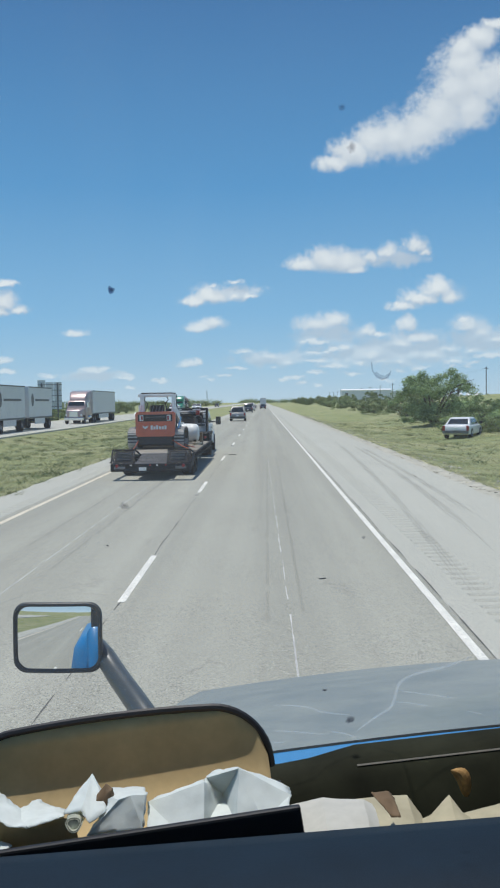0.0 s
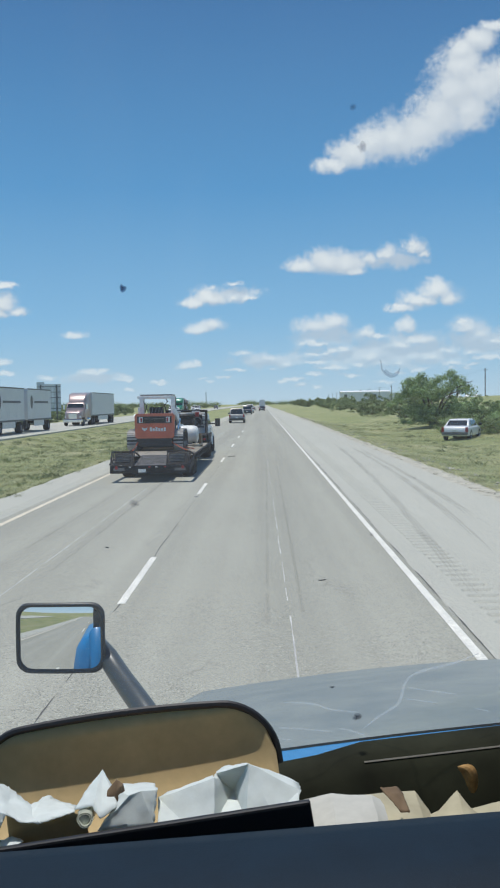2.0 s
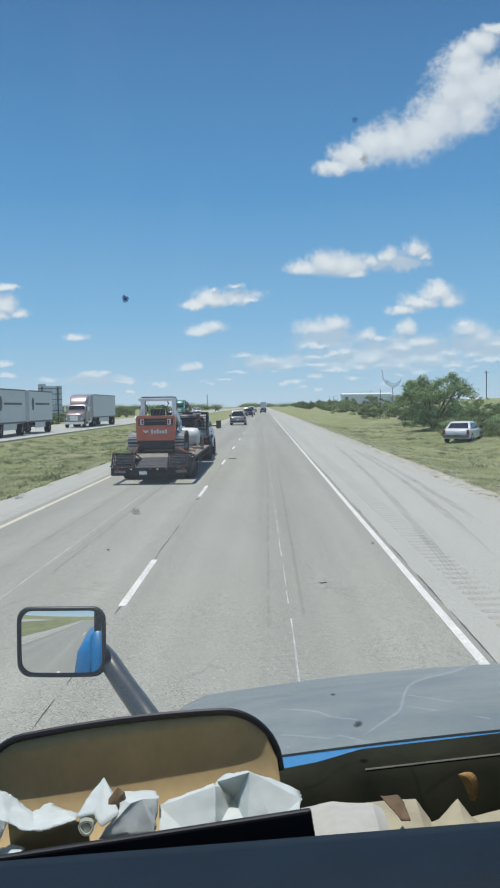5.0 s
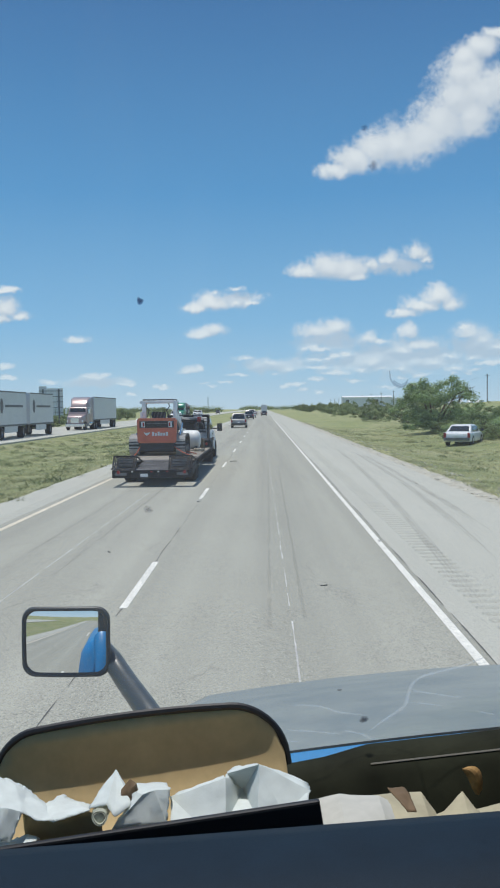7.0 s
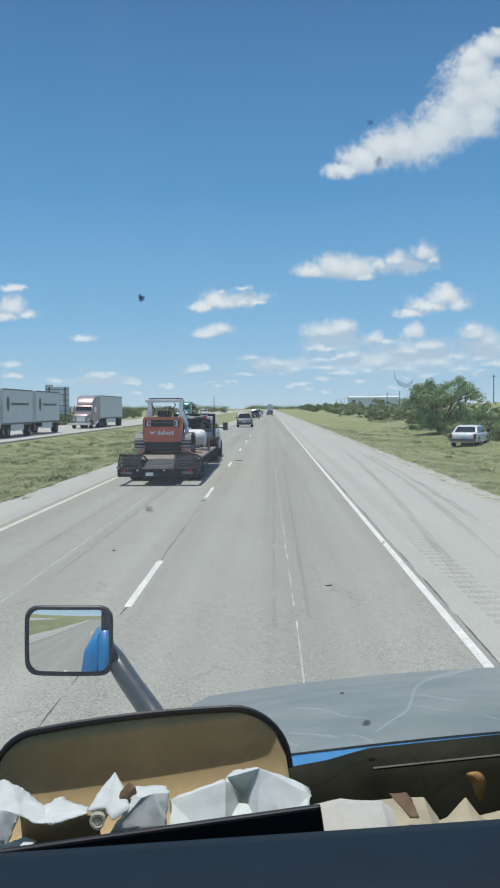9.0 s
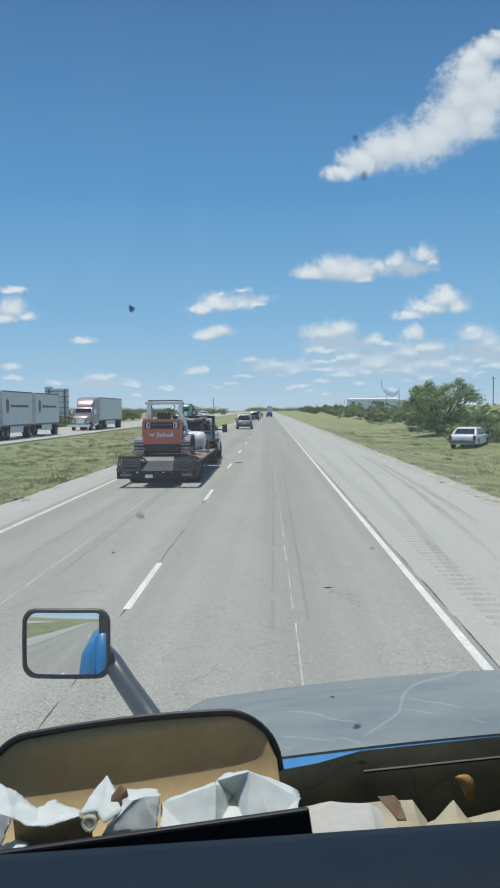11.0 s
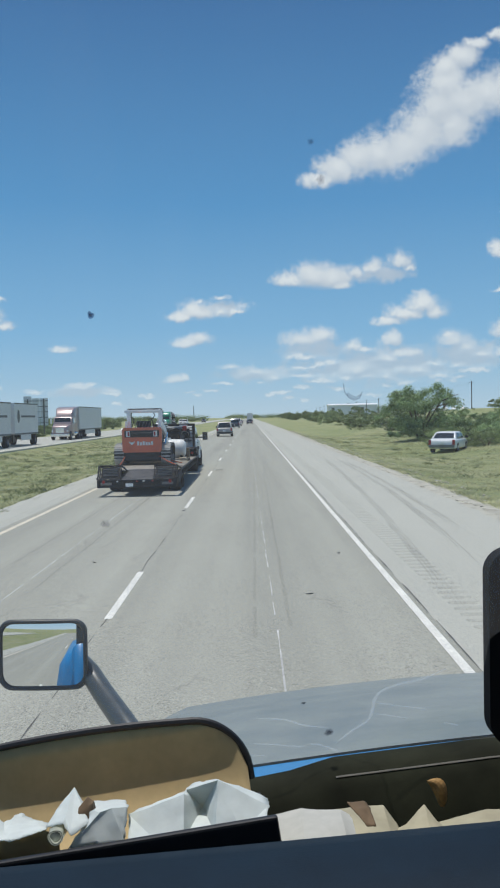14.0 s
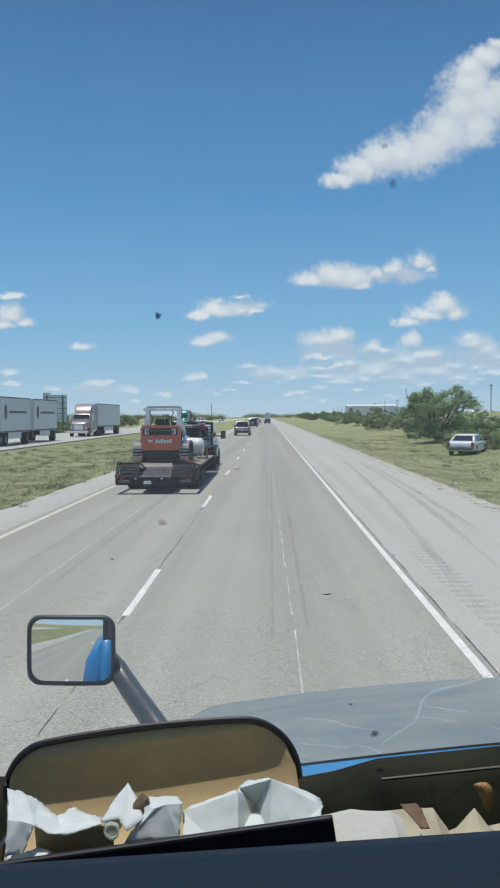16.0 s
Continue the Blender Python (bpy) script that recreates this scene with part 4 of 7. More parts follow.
# hood mirror: a bowed glass in a rounded black frame on an arm
MC = Vector((-0.488, 2.0, 1.799))
eye0 = Vector((0.005, 0.011, 2.349))
spot = Vector((-0.402, 2.0, 1.860))
BOW = 0.8
toward = ((eye0 - spot).normalized() + Vector((0.0, -1.0, 0.0))).normalized()
ball = spot - toward * BOW
facing = (MC - ball).normalized()
across = Vector((0, 0, 1)).cross(facing).normalized()
upward = facing.cross(across)
hood_mirror = thing("hood_mirror", Matrix.Translation((-0.26, 1.8, 1.70)), "black-framed convex hood mirror on a slanted arm", "mirror")
MINV = hood_mirror.matrix_basis.inverted()


def on_mirror(a, b, lift=0.0):
    """A point of the mirror's face, a to its own side and b up, on the bowed glass."""
    p = MC + across * a + upward * b
    return ball + (p - ball).normalized() * (BOW + lift)


MW, MH = 0.205, 0.160
corners = rounded(MW, MH, 0.030, 6)
outline = []
for (xa, za), (xb, zb) in zip(corners, corners[1:] + corners[:1]):
    steps_along = max(1, int(math.hypot(xb - xa, zb - za) / 0.012))
    outline += [(xa + (xb - xa) * i / steps_along, za + (zb - za) * i / steps_along) for i in range(steps_along)]
bm = bmesh.new()
gx = [-MW / 2 + MW * i / 24 for i in range(25)]
gz = [-MH / 2 + MH * j / 20 for j in range(21)]


def in_frame(a, b, r=0.030):
    """Pulls a point of the glass inside the frame's rounded corners."""
    e, f = max(0.0, abs(a) - MW / 2 + r), max(0.0, abs(b) - MH / 2 + r)
    d = math.hypot(e, f)
    k = min(1.0, r / d) if d else 1.0
    return math.copysign(min(abs(a), MW / 2 - r) + e * k, a) * 0.97, math.copysign(min(abs(b), MH / 2 - r) + f * k, b) * 0.96


grid = [[bm.verts.new(on_mirror(*in_frame(a, b))) for a in gx] for b in gz]
for j in range(20):
    for i in range(24):
        bm.faces.new((grid[j][i], grid[j][i + 1], grid[j + 1][i + 1], grid[j + 1][i]))
bmesh.ops.recalc_face_normals(bm, faces=bm.faces)
bmesh.ops.transform(bm, matrix=MINV, verts=bm.verts)
part("mirror_glass", bm, MIRROR, hood_mirror, "bowed mirror glass", True)


def mirror_ring(scale_a, scale_b, lift):
    return [on_mirror(a * scale_a, b * scale_b, lift) for a, b in outline]


bm = bmesh.new()
rings = [mirror_ring(0.930, 0.912, 0.0010), mirror_ring(0.945, 0.930, 0.006), mirror_ring(1.0, 0.995, 0.008), mirror_ring(1.035, 1.045, 0.0), mirror_ring(1.0, 1.0, -0.022), mirror_ring(0.70, 0.65, -0.055)]
vr = [[bm.verts.new(p) for p in r] for r in rings]
n = len(outline)
for a, b in zip(vr, vr[1:]):
    for k in range(n):
        bm.faces.new((a[k], a[(k + 1) % n], b[(k + 1) % n], b[k]))
bm.faces.new(vr[-1])
bmesh.ops.recalc_face_normals(bm, faces=bm.faces)
bmesh.ops.transform(bm, matrix=MINV, verts=bm.verts)
part("mirror_frame", bm, DARKP, hood_mirror, "rounded black plastic frame", True)
bm = bmesh.new()
tube(bm, [(-0.415, 2.045, 1.772), (-0.380, 2.02, 1.745), (-0.34, 1.96, 1.716), (-0.29, 1.87, 1.695), (-0.235, 1.78, 1.665), (-0.20, 1.72, 1.62)], 0.024, 14, 0.027)
bmesh.ops.transform(bm, matrix=MINV, verts=bm.verts)
part("mirror_arm", bm, ARMM, hood_mirror, "dark grey arm", True)

WRAP = mat("cream_wrapper_paper", (0.40, 0.42, 0.34), 0.7, vary=0.25, scale=70)
GREENISH = mat("green_white_wrapper", (0.10, 0.15, 0.11), 0.5, vary=0.9, scale=90, tint=(0.45, 0.48, 0.40))
STEEL_SEAM = mat("pale_seam", (0.20, 0.19, 0.165), 0.6)

# ---------------------------------------------------------------- dashboard and what lies on it
dash = thing("dashboard", pose(0.3, 0.55, 1.8), "navy blue vinyl dashboard with a black tray", "dashboard")
DINV = dash.matrix_basis.inverted()


def dash_lip(x, s):
    """The padded near edge: s from 0, the far foot, to 1, the near foot."""
    y0 = 0.483 + 0.06 * x
    top = 2.093 + 0.045 * x - 0.02 * max(0.0, x - 0.3)
    prof = ((0.055, -0.11), (0.05, -0.03), (0.035, -0.008), (0.01, 0.0), (-0.03, 0.001), (-0.05, -0.001), (-0.062, -0.006), (-0.072, -0.018), (-0.078, -0.05), (-0.07, -0.25))
    dy, dz = prof[s]
    return (x, y0 + dy, top + dz)


bm = bmesh.new()
cols = [[bm.verts.new(dash_lip(-0.40 + 2.1 * i / 46, s)) for s in range(10)] for i in range(47)]
for a, b in zip(cols, cols[1:]):
    for k in range(9):
        bm.faces.new((a[k], a[k + 1], b[k + 1], b[k]))
bmesh.ops.recalc_face_normals(bm, faces=bm.faces)
bmesh.ops.transform(bm, matrix=DINV, verts=bm.verts)
part("padded_edge", bm, NAVY, dash, "padded navy vinyl edge", True)
bm = boxes(((-0.40, 0.47, 1.925), (1.72, 0.692, 1.985)), ((-0.40, 0.690, 1.918), (1.72, 0.80, 1.930)), bevel=0.004)
bmesh.ops.transform(bm, matrix=DINV, verts=bm.verts)
part("tray", bm, COWLM, dash, "dusty black top tray")
bm = bmesh.new()
ridge = [(-0.39 + 2.1 * i / 150) for i in range(151)]
prof = ((0.728, -1.0), (0.742, -0.060), (0.757, -0.020), (0.768, -0.006), (0.785, 0.0), (0.80, -0.006), (0.805, -1.0))


def ridge_top(x):
    return 2.0126 + 0.19 * max(0.0, min(x, 0.045) - 0.008) + 0.30 * max(0.0, min(x, 0.085) - 0.045) + 0.11 * max(0.0, min(x, 0.24) - 0.085) + 0.03 * max(0.0, x - 0.24)


cols = [[bm.verts.new((x, y, max(1.925, ridge_top(x) + dz))) for y, dz in prof] for x in ridge]
for a, b in zip(cols, cols[1:]):
    for k in range(6):
        bm.faces.new((a[k], a[k + 1], b[k + 1], b[k]))
bmesh.ops.recalc_face_normals(bm, faces=bm.faces)
bmesh.ops.transform(bm, matrix=DINV, verts=bm.verts)
part("rear_ridge", bm, COWLM, dash, "black vent ridge under the windscreen", True)

bm = tubes([(0.085 + 0.016 * k, 0.7645, ridge_top(0.085 + 0.016 * k) - 0.0105) for k in range(30)], radius=0.0011, sides=5)
bmesh.ops.transform(bm, matrix=DINV, verts=bm.verts)
part("ridge_seam", bm, STEEL_SEAM, dash, "thin pale seam")
leaf_spot = bmesh.new()
leaf_rows = []
for k in range(11):
    t = k / 10
    half = 0.0062 * math.sin(math.pi * t) ** 0.7 + 0.0004
    cx, cz = 0.164 + 0.014 * t + 0.004 * math.sin(3 * t), 2.026 - 0.020 * t + 0.004 * math.sin(5 * t)
    leaf_rows.append([leaf_spot.verts.new((cx + 0.8 * half * w, 0.7425 - 0.004 * (1 - w * w) * math.sin(math.pi * t), cz + 0.6 * half * w)) for w in (-1, -0.5, 0, 0.5, 1)])
for a, b in zip(leaf_rows, leaf_rows[1:]):
    for k in range(4):
        leaf_spot.faces.new((a[k], a[k + 1], b[k + 1], b[k]))
dry = solo("dry_leaf", leaf_spot, DRYLEAF, "curled dry orange-brown leaf against the black ridge", "leaf")

# the open box with its raised lid
carton = thing("open_box", pose(-0.111, 0.66, 1.986, 0, -8.5, 0), "open black-edged box lined with brown cardboard on the dashboard", "box")


def arch(x):
    """How far the lid's upper edge falls away from its crown."""
    return 0.46 * (x + 0.029) ** 2


def lining():
    """The curved cardboard back: upright above, bent forward into the floor, with rounded upper corners."""
    bm = bmesh.new()
    rows = []
    for y, z in ((0.051, 0.102), (0.0505, 0.088), (0.0495, 0.070), (0.047, 0.055), (0.040, 0.040), (0.028, 0.026), (0.012, 0.014), (-0.01, 0.008), (-0.075, 0.006)):
        row = []
        for k in range(41):
            x = -0.125 + 0.25 * k / 40
            r = 0.040
            e = max(0.0, abs(x) - (0.125 - r))
            cap = 0.102 - arch(x) - r + math.sqrt(max(0.0, r * r - e * e))
            row.append(bm.verts.new((x, y, min(z, cap))))
        rows.append(row)
    for a, b in zip(rows, rows[1:]):
        for k in range(40):
            try:
                bm.faces.new((a[k], a[k + 1], b[k + 1], b[k]))
            except ValueError:
                pass
    ext = bmesh.ops.extrude_face_region(bm, geom=list(bm.faces))
    bmesh.ops.translate(bm, verts=[g for g in ext["geom"] if isinstance(g, bmesh.types.BMVert)], vec=(0, 0.003, -0.002))
    bmesh.ops.recalc_face_normals(bm, faces=bm.faces)
    return bm


part("lining", lining(), CARD, carton, "brown cardboard lining bent up at the back", True)
rim_pts = [(x, 0.053, z + 0.049) for x, z in rounded(0.252, 0.107, 0.041, 10, True)]
k0 = [i for i, p in enumerate(rim_pts) if p[2] < 0.0]
long_way = rim_pts[k0[-1]:] + rim_pts[:k0[0] + 1]
ordered = []
for p, q in zip(long_way, long_way[1:]):
    for i in range(8 if abs(q[0] - p[0]) > 0.03 else 1):
        t = i / 8
        x, z = p[0] + (q[0] - p[0]) * t, p[2] + (q[2] - p[2]) * t
        ordered.append((x, 0.053, max(0.040, z - (arch(x) if z > 0.05 else 0.0))))
part("lid_rim", tubes(ordered, radius=0.0034, sides=8), BLACKP, carton, "thin black rim")
part("near_wall", boxes(((-0.125, -0.085, 0.0), (0.149, -0.079, 0.068)), bevel=0.002), BLACKP, carton, "black near wall")
part("side_wall", prism([(-0.08, 0), (0.045, 0), (0.045, 0.030), (-0.08, 0.030)], 0.004, pose(0.128, 0, 0, 90, 0, 90)), BLACKP, carton)
part("side_wall", prism([(-0.08, 0), (0.045, 0), (0.045, 0.030), (-0.08, 0.030)], 0.004, pose(-0.130, 0, 0, 90, 0, 90)), BLACKP, carton)


def wall_top(x):
    """The height of the box's near wall."""
    return 2.0739 + 0.162 * x


def draped(name, profile, foot, seed, material, label, category, rough=0.0012):
    """A creased sheet lying back in folds: its crest runs through the stations (x, place ahead, height), its near edge
    through foot(x), a place ahead and a height; behind the crest it falls away."""
    n, rows = 9, 18
    bm = bmesh.new()
    at = Vector(profile[0])
    rnd = random.Random(seed)
    creases = [(rnd.uniform(-1, 1), rnd.uniform(-1.2, 1.2), rnd.uniform(-1.2, 0.6)) for _ in range(6)]
    brows = [rnd.uniform(0.15, 1.05) for _ in profile]
    stations = []
    for k in range(len(profile) - 1):
        stations += [(Vector(profile[k]).lerp(Vector(profile[k + 1]), i / n), brows[k] + (brows[k + 1] - brows[k]) * i / n) for i in range(n)]
    stations.append((Vector(profile[-1]), brows[-1]))
    grid = []
    for p, steep in stations:
        near = Vector((p.x, *foot(p.x)))
        brow = Vector((p.x, near.y + (p.y - near.y) * 0.30, near.z + (p.z - near.z) * steep))
        col = []
        for j in range(rows + 1):
            v = j / rows
            if v < 0.25:
                q = near.lerp(brow, v / 0.25)
            elif v < 0.6:
                q = brow.lerp(p, (v - 0.25) / 0.35)
            else:
                q = p + Vector((0, 0.07, -0.075)) * (v - 0.6)
            w = noise.noise_vector(q * 60 + Vector((seed, 0, 0))) * 0.9 * rough + noise.noise_vector(q * 170 + Vector((0, seed, 0))) * 0.25 * rough
            fold = sum(abs(a * (p.x - at.x) * 22 + b * v * 1.3 + c) for a, b, c in creases) * 2.0 * rough - 5 * rough
            col.append(bm.verts.new(q + w - at + Vector((0, 0, fold * math.sin(math.pi * min(1.0, v / 0.75))))))
        grid.append(col)
    for a, b in zip(grid, grid[1:]):
        for j in range(rows):
            bm.faces.new((a[j], b[j], b[j + 1], a[j + 1]))
    bm.normal_update()
    for e in bm.edges:
        if len(e.link_faces) == 2 and e.calc_face_angle() > 0.35:
            e.smooth = False
    ob = solo(name, bm, material, label, category, smooth=True)
    ob.matrix_basis = Matrix.Translation(at)
    ob.modifiers.new("thickness", "SOLIDIFY").thickness = 0.0007
    return ob


def folded(name, corners, facets, seed, material, label, category, rough=0.0011):
    """A creased sheet folded from flat facets between its corners (x, place ahead, height), softly crumpled, with a torn edge."""
    bm = bmesh.new()
    at = Vector(corners[0])
    vs = [bm.verts.new(Vector(c) - at) for c in corners]
    for f in facets:
        bm.faces.new([vs[i] for i in f])
    bmesh.ops.triangulate(bm, faces=bm.faces)
    bmesh.ops.subdivide_edges(bm, edges=bm.edges, cuts=6, use_grid_fill=True)
    bm.normal_update()
    rim = {v for e in bm.edges if len(e.link_faces) == 1 for v in e.verts}
    moves = []
    for v in bm.verts:
        p = v.co * 70 + Vector((seed, 0, 0))
        crease = 0.5 - abs(noise.noise(v.co * 45 + Vector((0, seed, 0)))) * 2
        w = v.normal * (crease + 0.5 * noise.noise(p * 2.2)) * rough
        moves.append(v.co + w + (noise.noise_vector(v.co * 420 + Vector((0, 0, seed))) * 1.1 * rough if v in rim else Vector()))
    for v, q in zip(bm.verts, moves):
        v.co = q
    bm.normal_update()
    for e in bm.edges:
        if len(e.link_faces) == 2 and e.calc_face_angle() > 0.40:
            e.smooth = False
    ob = solo(name, bm, material, label, category, smooth=True)
    ob.matrix_basis = Matrix.Translation(at)
    ob.modifiers.new("thickness", "SOLIDIFY").thickness = 0.0007
    return ob


TOWEL = "crumpled white paper towel in the open box"
# long towel: a raised slope with a flap folded over it and a sagging tail
folded("paper_towel", [(-0.0161, 0.612, 2.0858), (0.0207, 0.625, 2.0671), (0.0209, 0.606, 2.0690), (0.0187, 0.588, 2.0652), (0.0008, 0.588, 2.0602), (-0.0172, 0.588, 2.0564), (-0.0283, 0.626, 2.0604), (-0.0405, 0.618, 2.0763), (-0.0376, 0.645, 2.0703), (-0.0179, 0.645, 2.0726), (-0.0409, 0.610, 2.0769), (-0.0821, 0.614, 2.0605), (-0.0597, 0.594, 2.0500), (-0.0399, 0.588, 2.0539), (-0.0793, 0.588, 2.0500), (-0.0787, 0.640, 2.0524), (-0.0439, 0.640, 2.0653)],
       [(0, 6, 5), (0, 5, 4), (0, 4, 2), (2, 4, 3), (0, 2, 1), (0, 7, 6), (7, 10, 6), (0, 9, 8), (0, 8, 7), (6, 13, 5), (6, 10, 13), (10, 12, 13), (10, 11, 12), (11, 14, 12), (10, 16, 15), (10, 15, 11), (0, 1, 9)], 7, PAPER, "long folded white paper towel in the open box", "paper towel")
# small towel with a lit upper fold and a hanging front
folded("paper_towel", [(-0.1165, 0.640, 2.0588), (-0.0887, 0.640, 2.0603), (-0.0811, 0.606, 2.0702), (-0.0929, 0.602, 2.0711), (-0.1008, 0.600, 2.0695), (-0.1107, 0.600, 2.0620), (-0.1226, 0.592, 2.0470), (-0.0821, 0.592, 2.0500), (-0.0824, 0.598, 2.0575), (-0.1098, 0.610, 2.0673)],
       [(0, 9, 4), (0, 4, 3), (0, 3, 1), (1, 3, 2), (9, 5, 4), (4, 5, 6), (4, 6, 3), (3, 6, 7), (3, 7, 8), (3, 8, 2)], 3, PAPER, TOWEL, "paper towel")
# towel pinched up to a peak
folded("paper_towel", [(-0.1258, 0.632, 2.0737), (-0.1342, 0.624, 2.0651), (-0.1424, 0.606, 2.0564), (-0.1195, 0.590, 2.0581), (-0.1087, 0.600, 2.0616), (-0.1160, 0.622, 2.0648), (-0.1269, 0.597, 2.0633), (-0.1289, 0.655, 2.0565)],
       [(0, 1, 6), (1, 2, 6), (0, 6, 3), (0, 3, 4), (0, 4, 5), (0, 5, 7), (0, 7, 1)], 11, PAPER, "white paper towel pinched up to a peak", "paper towel", 0.0009)
# wide towel sagging over the box's floor
folded("paper_towel", [(-0.2214, 0.640, 2.0654), (-0.2059, 0.638, 2.0629), (-0.1966, 0.640, 2.0549), (-0.1823, 0.640, 2.0448), (-0.1719, 0.646, 2.0483), (-0.1595, 0.640, 2.0462), (-0.1464, 0.634, 2.0465), (-0.1416, 0.606, 2.0547), (-0.1502, 0.600, 2.0534), (-0.1661, 0.598, 2.0502), (-0.1773, 0.597, 2.0518), (-0.1892, 0.600, 2.0566), (-0.1996, 0.598, 2.0600), (-0.2085, 0.600, 2.0598), (-0.1739, 0.612, 2.0508), (-0.1946, 0.590, 2.0400), (-0.2085, 0.588, 2.0390)],
       [(0, 13, 12), (0, 12, 1), (1, 12, 11), (1, 11, 2), (2, 11, 14), (2, 14, 3), (11, 10, 14), (10, 9, 14), (3, 14, 4), (14, 5, 4), (14, 8, 5), (14, 9, 8), (5, 8, 7), (5, 7, 6), (13, 16, 12), (12, 16, 15), (12, 15, 11)], 23, PAPER, "wide crumpled white paper towel in the open box", "paper towel", 0.0015)
folded("paper_towel", [(-0.2102, 0.604, 2.0351), (-0.1970, 0.602, 2.0345), (-0.1871, 0.604, 2.0378), (-0.1767, 0.598, 2.0380), (-0.1840, 0.585, 2.0349), (-0.2051, 0.585, 2.0339)],
       [(0, 5, 1), (1, 5, 4), (1, 4, 2), (2, 4, 3)], 29, PAPER, "small white paper towel at the bottom of the box", "paper towel")
# Added overhanging flap that gives the box lining its shade below the towels.
folded("cardboard_scrap", [(-0.1900, 0.604, 2.0530), (-0.1640, 0.602, 2.0490), (-0.1430, 0.606, 2.0540), (-0.1330, 0.608, 2.0500), (-0.1320, 0.611, 2.0250), (-0.1640, 0.612, 2.0200), (-0.1900, 0.611, 2.0150)],
       [(0, 6, 5, 1), (1, 5, 4), (1, 4, 2), (2, 4, 3)], 53, CARD, "added brown flap for the shaded lining under the towels", "cardboard", 0.0006)
draped("paper_sheet", [(0.0226, 0.6540, 2.0378), (0.0465, 0.6580, 2.0413), (0.0776, 0.6540, 2.0408), (0.1035, 0.6480, 2.0288)], lambda x: (0.580, 2.020), 5, PAPER2, "flat white sheet of paper on the dashboard", "paper", 0.0006)
draped("cardboard_scrap", [(0.0745, 0.6680, 2.0338), (0.0973, 0.6640, 2.0383), (0.1138, 0.6700, 2.0358), (0.1242, 0.6660, 2.0228)], lambda x: (0.580, 2.020), 31, CARD2, "torn tan cardboard scrap", "cardboard", 0.0007)
draped("cardboard_scrap", [(0.1076, 0.6540, 2.0208), (0.1284, 0.6480, 2.0328), (0.1439, 0.6560, 2.0443), (0.1522, 0.6480, 2.0348), (0.1636, 0.6520, 2.0238)], lambda x: (0.580, 2.020), 37, CARD2, "torn tan cardboard scrap with a raised corner", "cardboard", 0.0006)
draped("cardboard_scrap", [(0.1532, 0.6680, 2.0228), (0.1709, 0.6640, 2.0293), (0.1968, 0.6700, 2.0318), (0.2434, 0.6640, 2.0338)], lambda x: (0.580, 2.020), 41, CARD2, "torn tan cardboard scrap", "cardboard", 0.0007)
folded("cardboard_scrap", [(0.0786, 0.612, 2.0673), (0.0938, 0.630, 2.0600), (0.0967, 0.622, 2.0590), (0.0979, 0.600, 2.0556), (0.0914, 0.597, 2.0575), (0.0827, 0.606, 2.0651)],
       [(0, 5, 1), (5, 2, 1), (5, 4, 2), (4, 3, 2)], 43, CARD3, "folded dark brown cardboard scrap", "cardboard", 0.0006)
draped("cardboard_scrap", [(-0.1184, 0.6120, 2.0674), (-0.1123, 0.6150, 2.0744), (-0.1072, 0.6120, 2.0714), (-0.1052, 0.6140, 2.0614)], lambda x: (0.606, 2.058), 47, CARD3, "small dark brown scrap among the towels", "cardboard", 0.0005)



def rolled_wrapper():
    """A loosely rolled sheet: a spiral of two turns drawn out to a short tube with a skewed end."""
    bm = bmesh.new()
    rows = []
    for i in range(49):
        a = 4 * math.pi * i / 48
        r = 0.0038 + 0.0022 * i / 48 + 0.0004 * math.sin(3 * a)
        x, z = r * math.cos(a), r * math.sin(a) * 0.85
        rows.append([bm.verts.new((x + 0.0012 * k, 0.006 * k + 0.0025 * math.sin(a) * (k == 0), z)) for k in range(5)])
    for p, q in zip(rows, rows[1:]):
        for k in range(4):
            bm.faces.new((p[k], p[k + 1], q[k + 1], q[k]))
    return bm


wrapper = thing("snack_wrapper", pose(-0.1305, 0.5880, 2.0575, -12, 0, 16), "small rolled cream and green wrapper among the towels", "wrapper")
part("roll", rolled_wrapper(), WRAP, wrapper, "cream paper roll", True).modifiers.new("thickness", "SOLIDIFY").thickness = 0.0006
part("filling", prism(rounded(0.0070, 0.0060, 0.0027, 5), 0.018, pose(0, 0.0015, 0, -90, 0, 0)), GREENISH, wrapper, "green inner layer")

# small device at the dashboard's middle
device = thing("dash_device", pose(0.267, 0.72, 1.985), "black plastic device standing on the dashboard", "device")
part("body", prism(rounded(0.108, 0.17, 0.022, 12), 0.020, pose(0, 0.015, 0.165, 90, 0, 0)), NIGHT, device)
part("stand", prism(rounded(0.05, 0.05, 0.01, 4), 0.138, pose(0.04, 0.0, -0.055)), BLACKP, device)

# ---------------------------------------------------------------- plants
def leaf_material(name, lo, hi):
    m = mat(name, lo, 0.6, vary=0.42, scale=0.9, rand=0.4, tint=hi, grain=0.1, grain_scale=8, spec=0.25)
    N, L = m.node_tree.nodes, m.node_tree.links
    b, o = N["Principled BSDF"], N["Material Output"]
    thin, mixed_leaf = N.new("ShaderNodeBsdfTranslucent"), N.new("ShaderNodeMixShader")
    L.new(b.inputs["Base Color"].links[0].from_socket, thin.inputs["Color"])
    mixed_leaf.inputs[0].default_value = 0.30
    L.new(b.outputs[0], mixed_leaf.inputs[1])
    L.new(thin.outputs[0], mixed_leaf.inputs[2])
    L.new(mixed_leaf.outputs[0], o.inputs["Surface"])
    return m


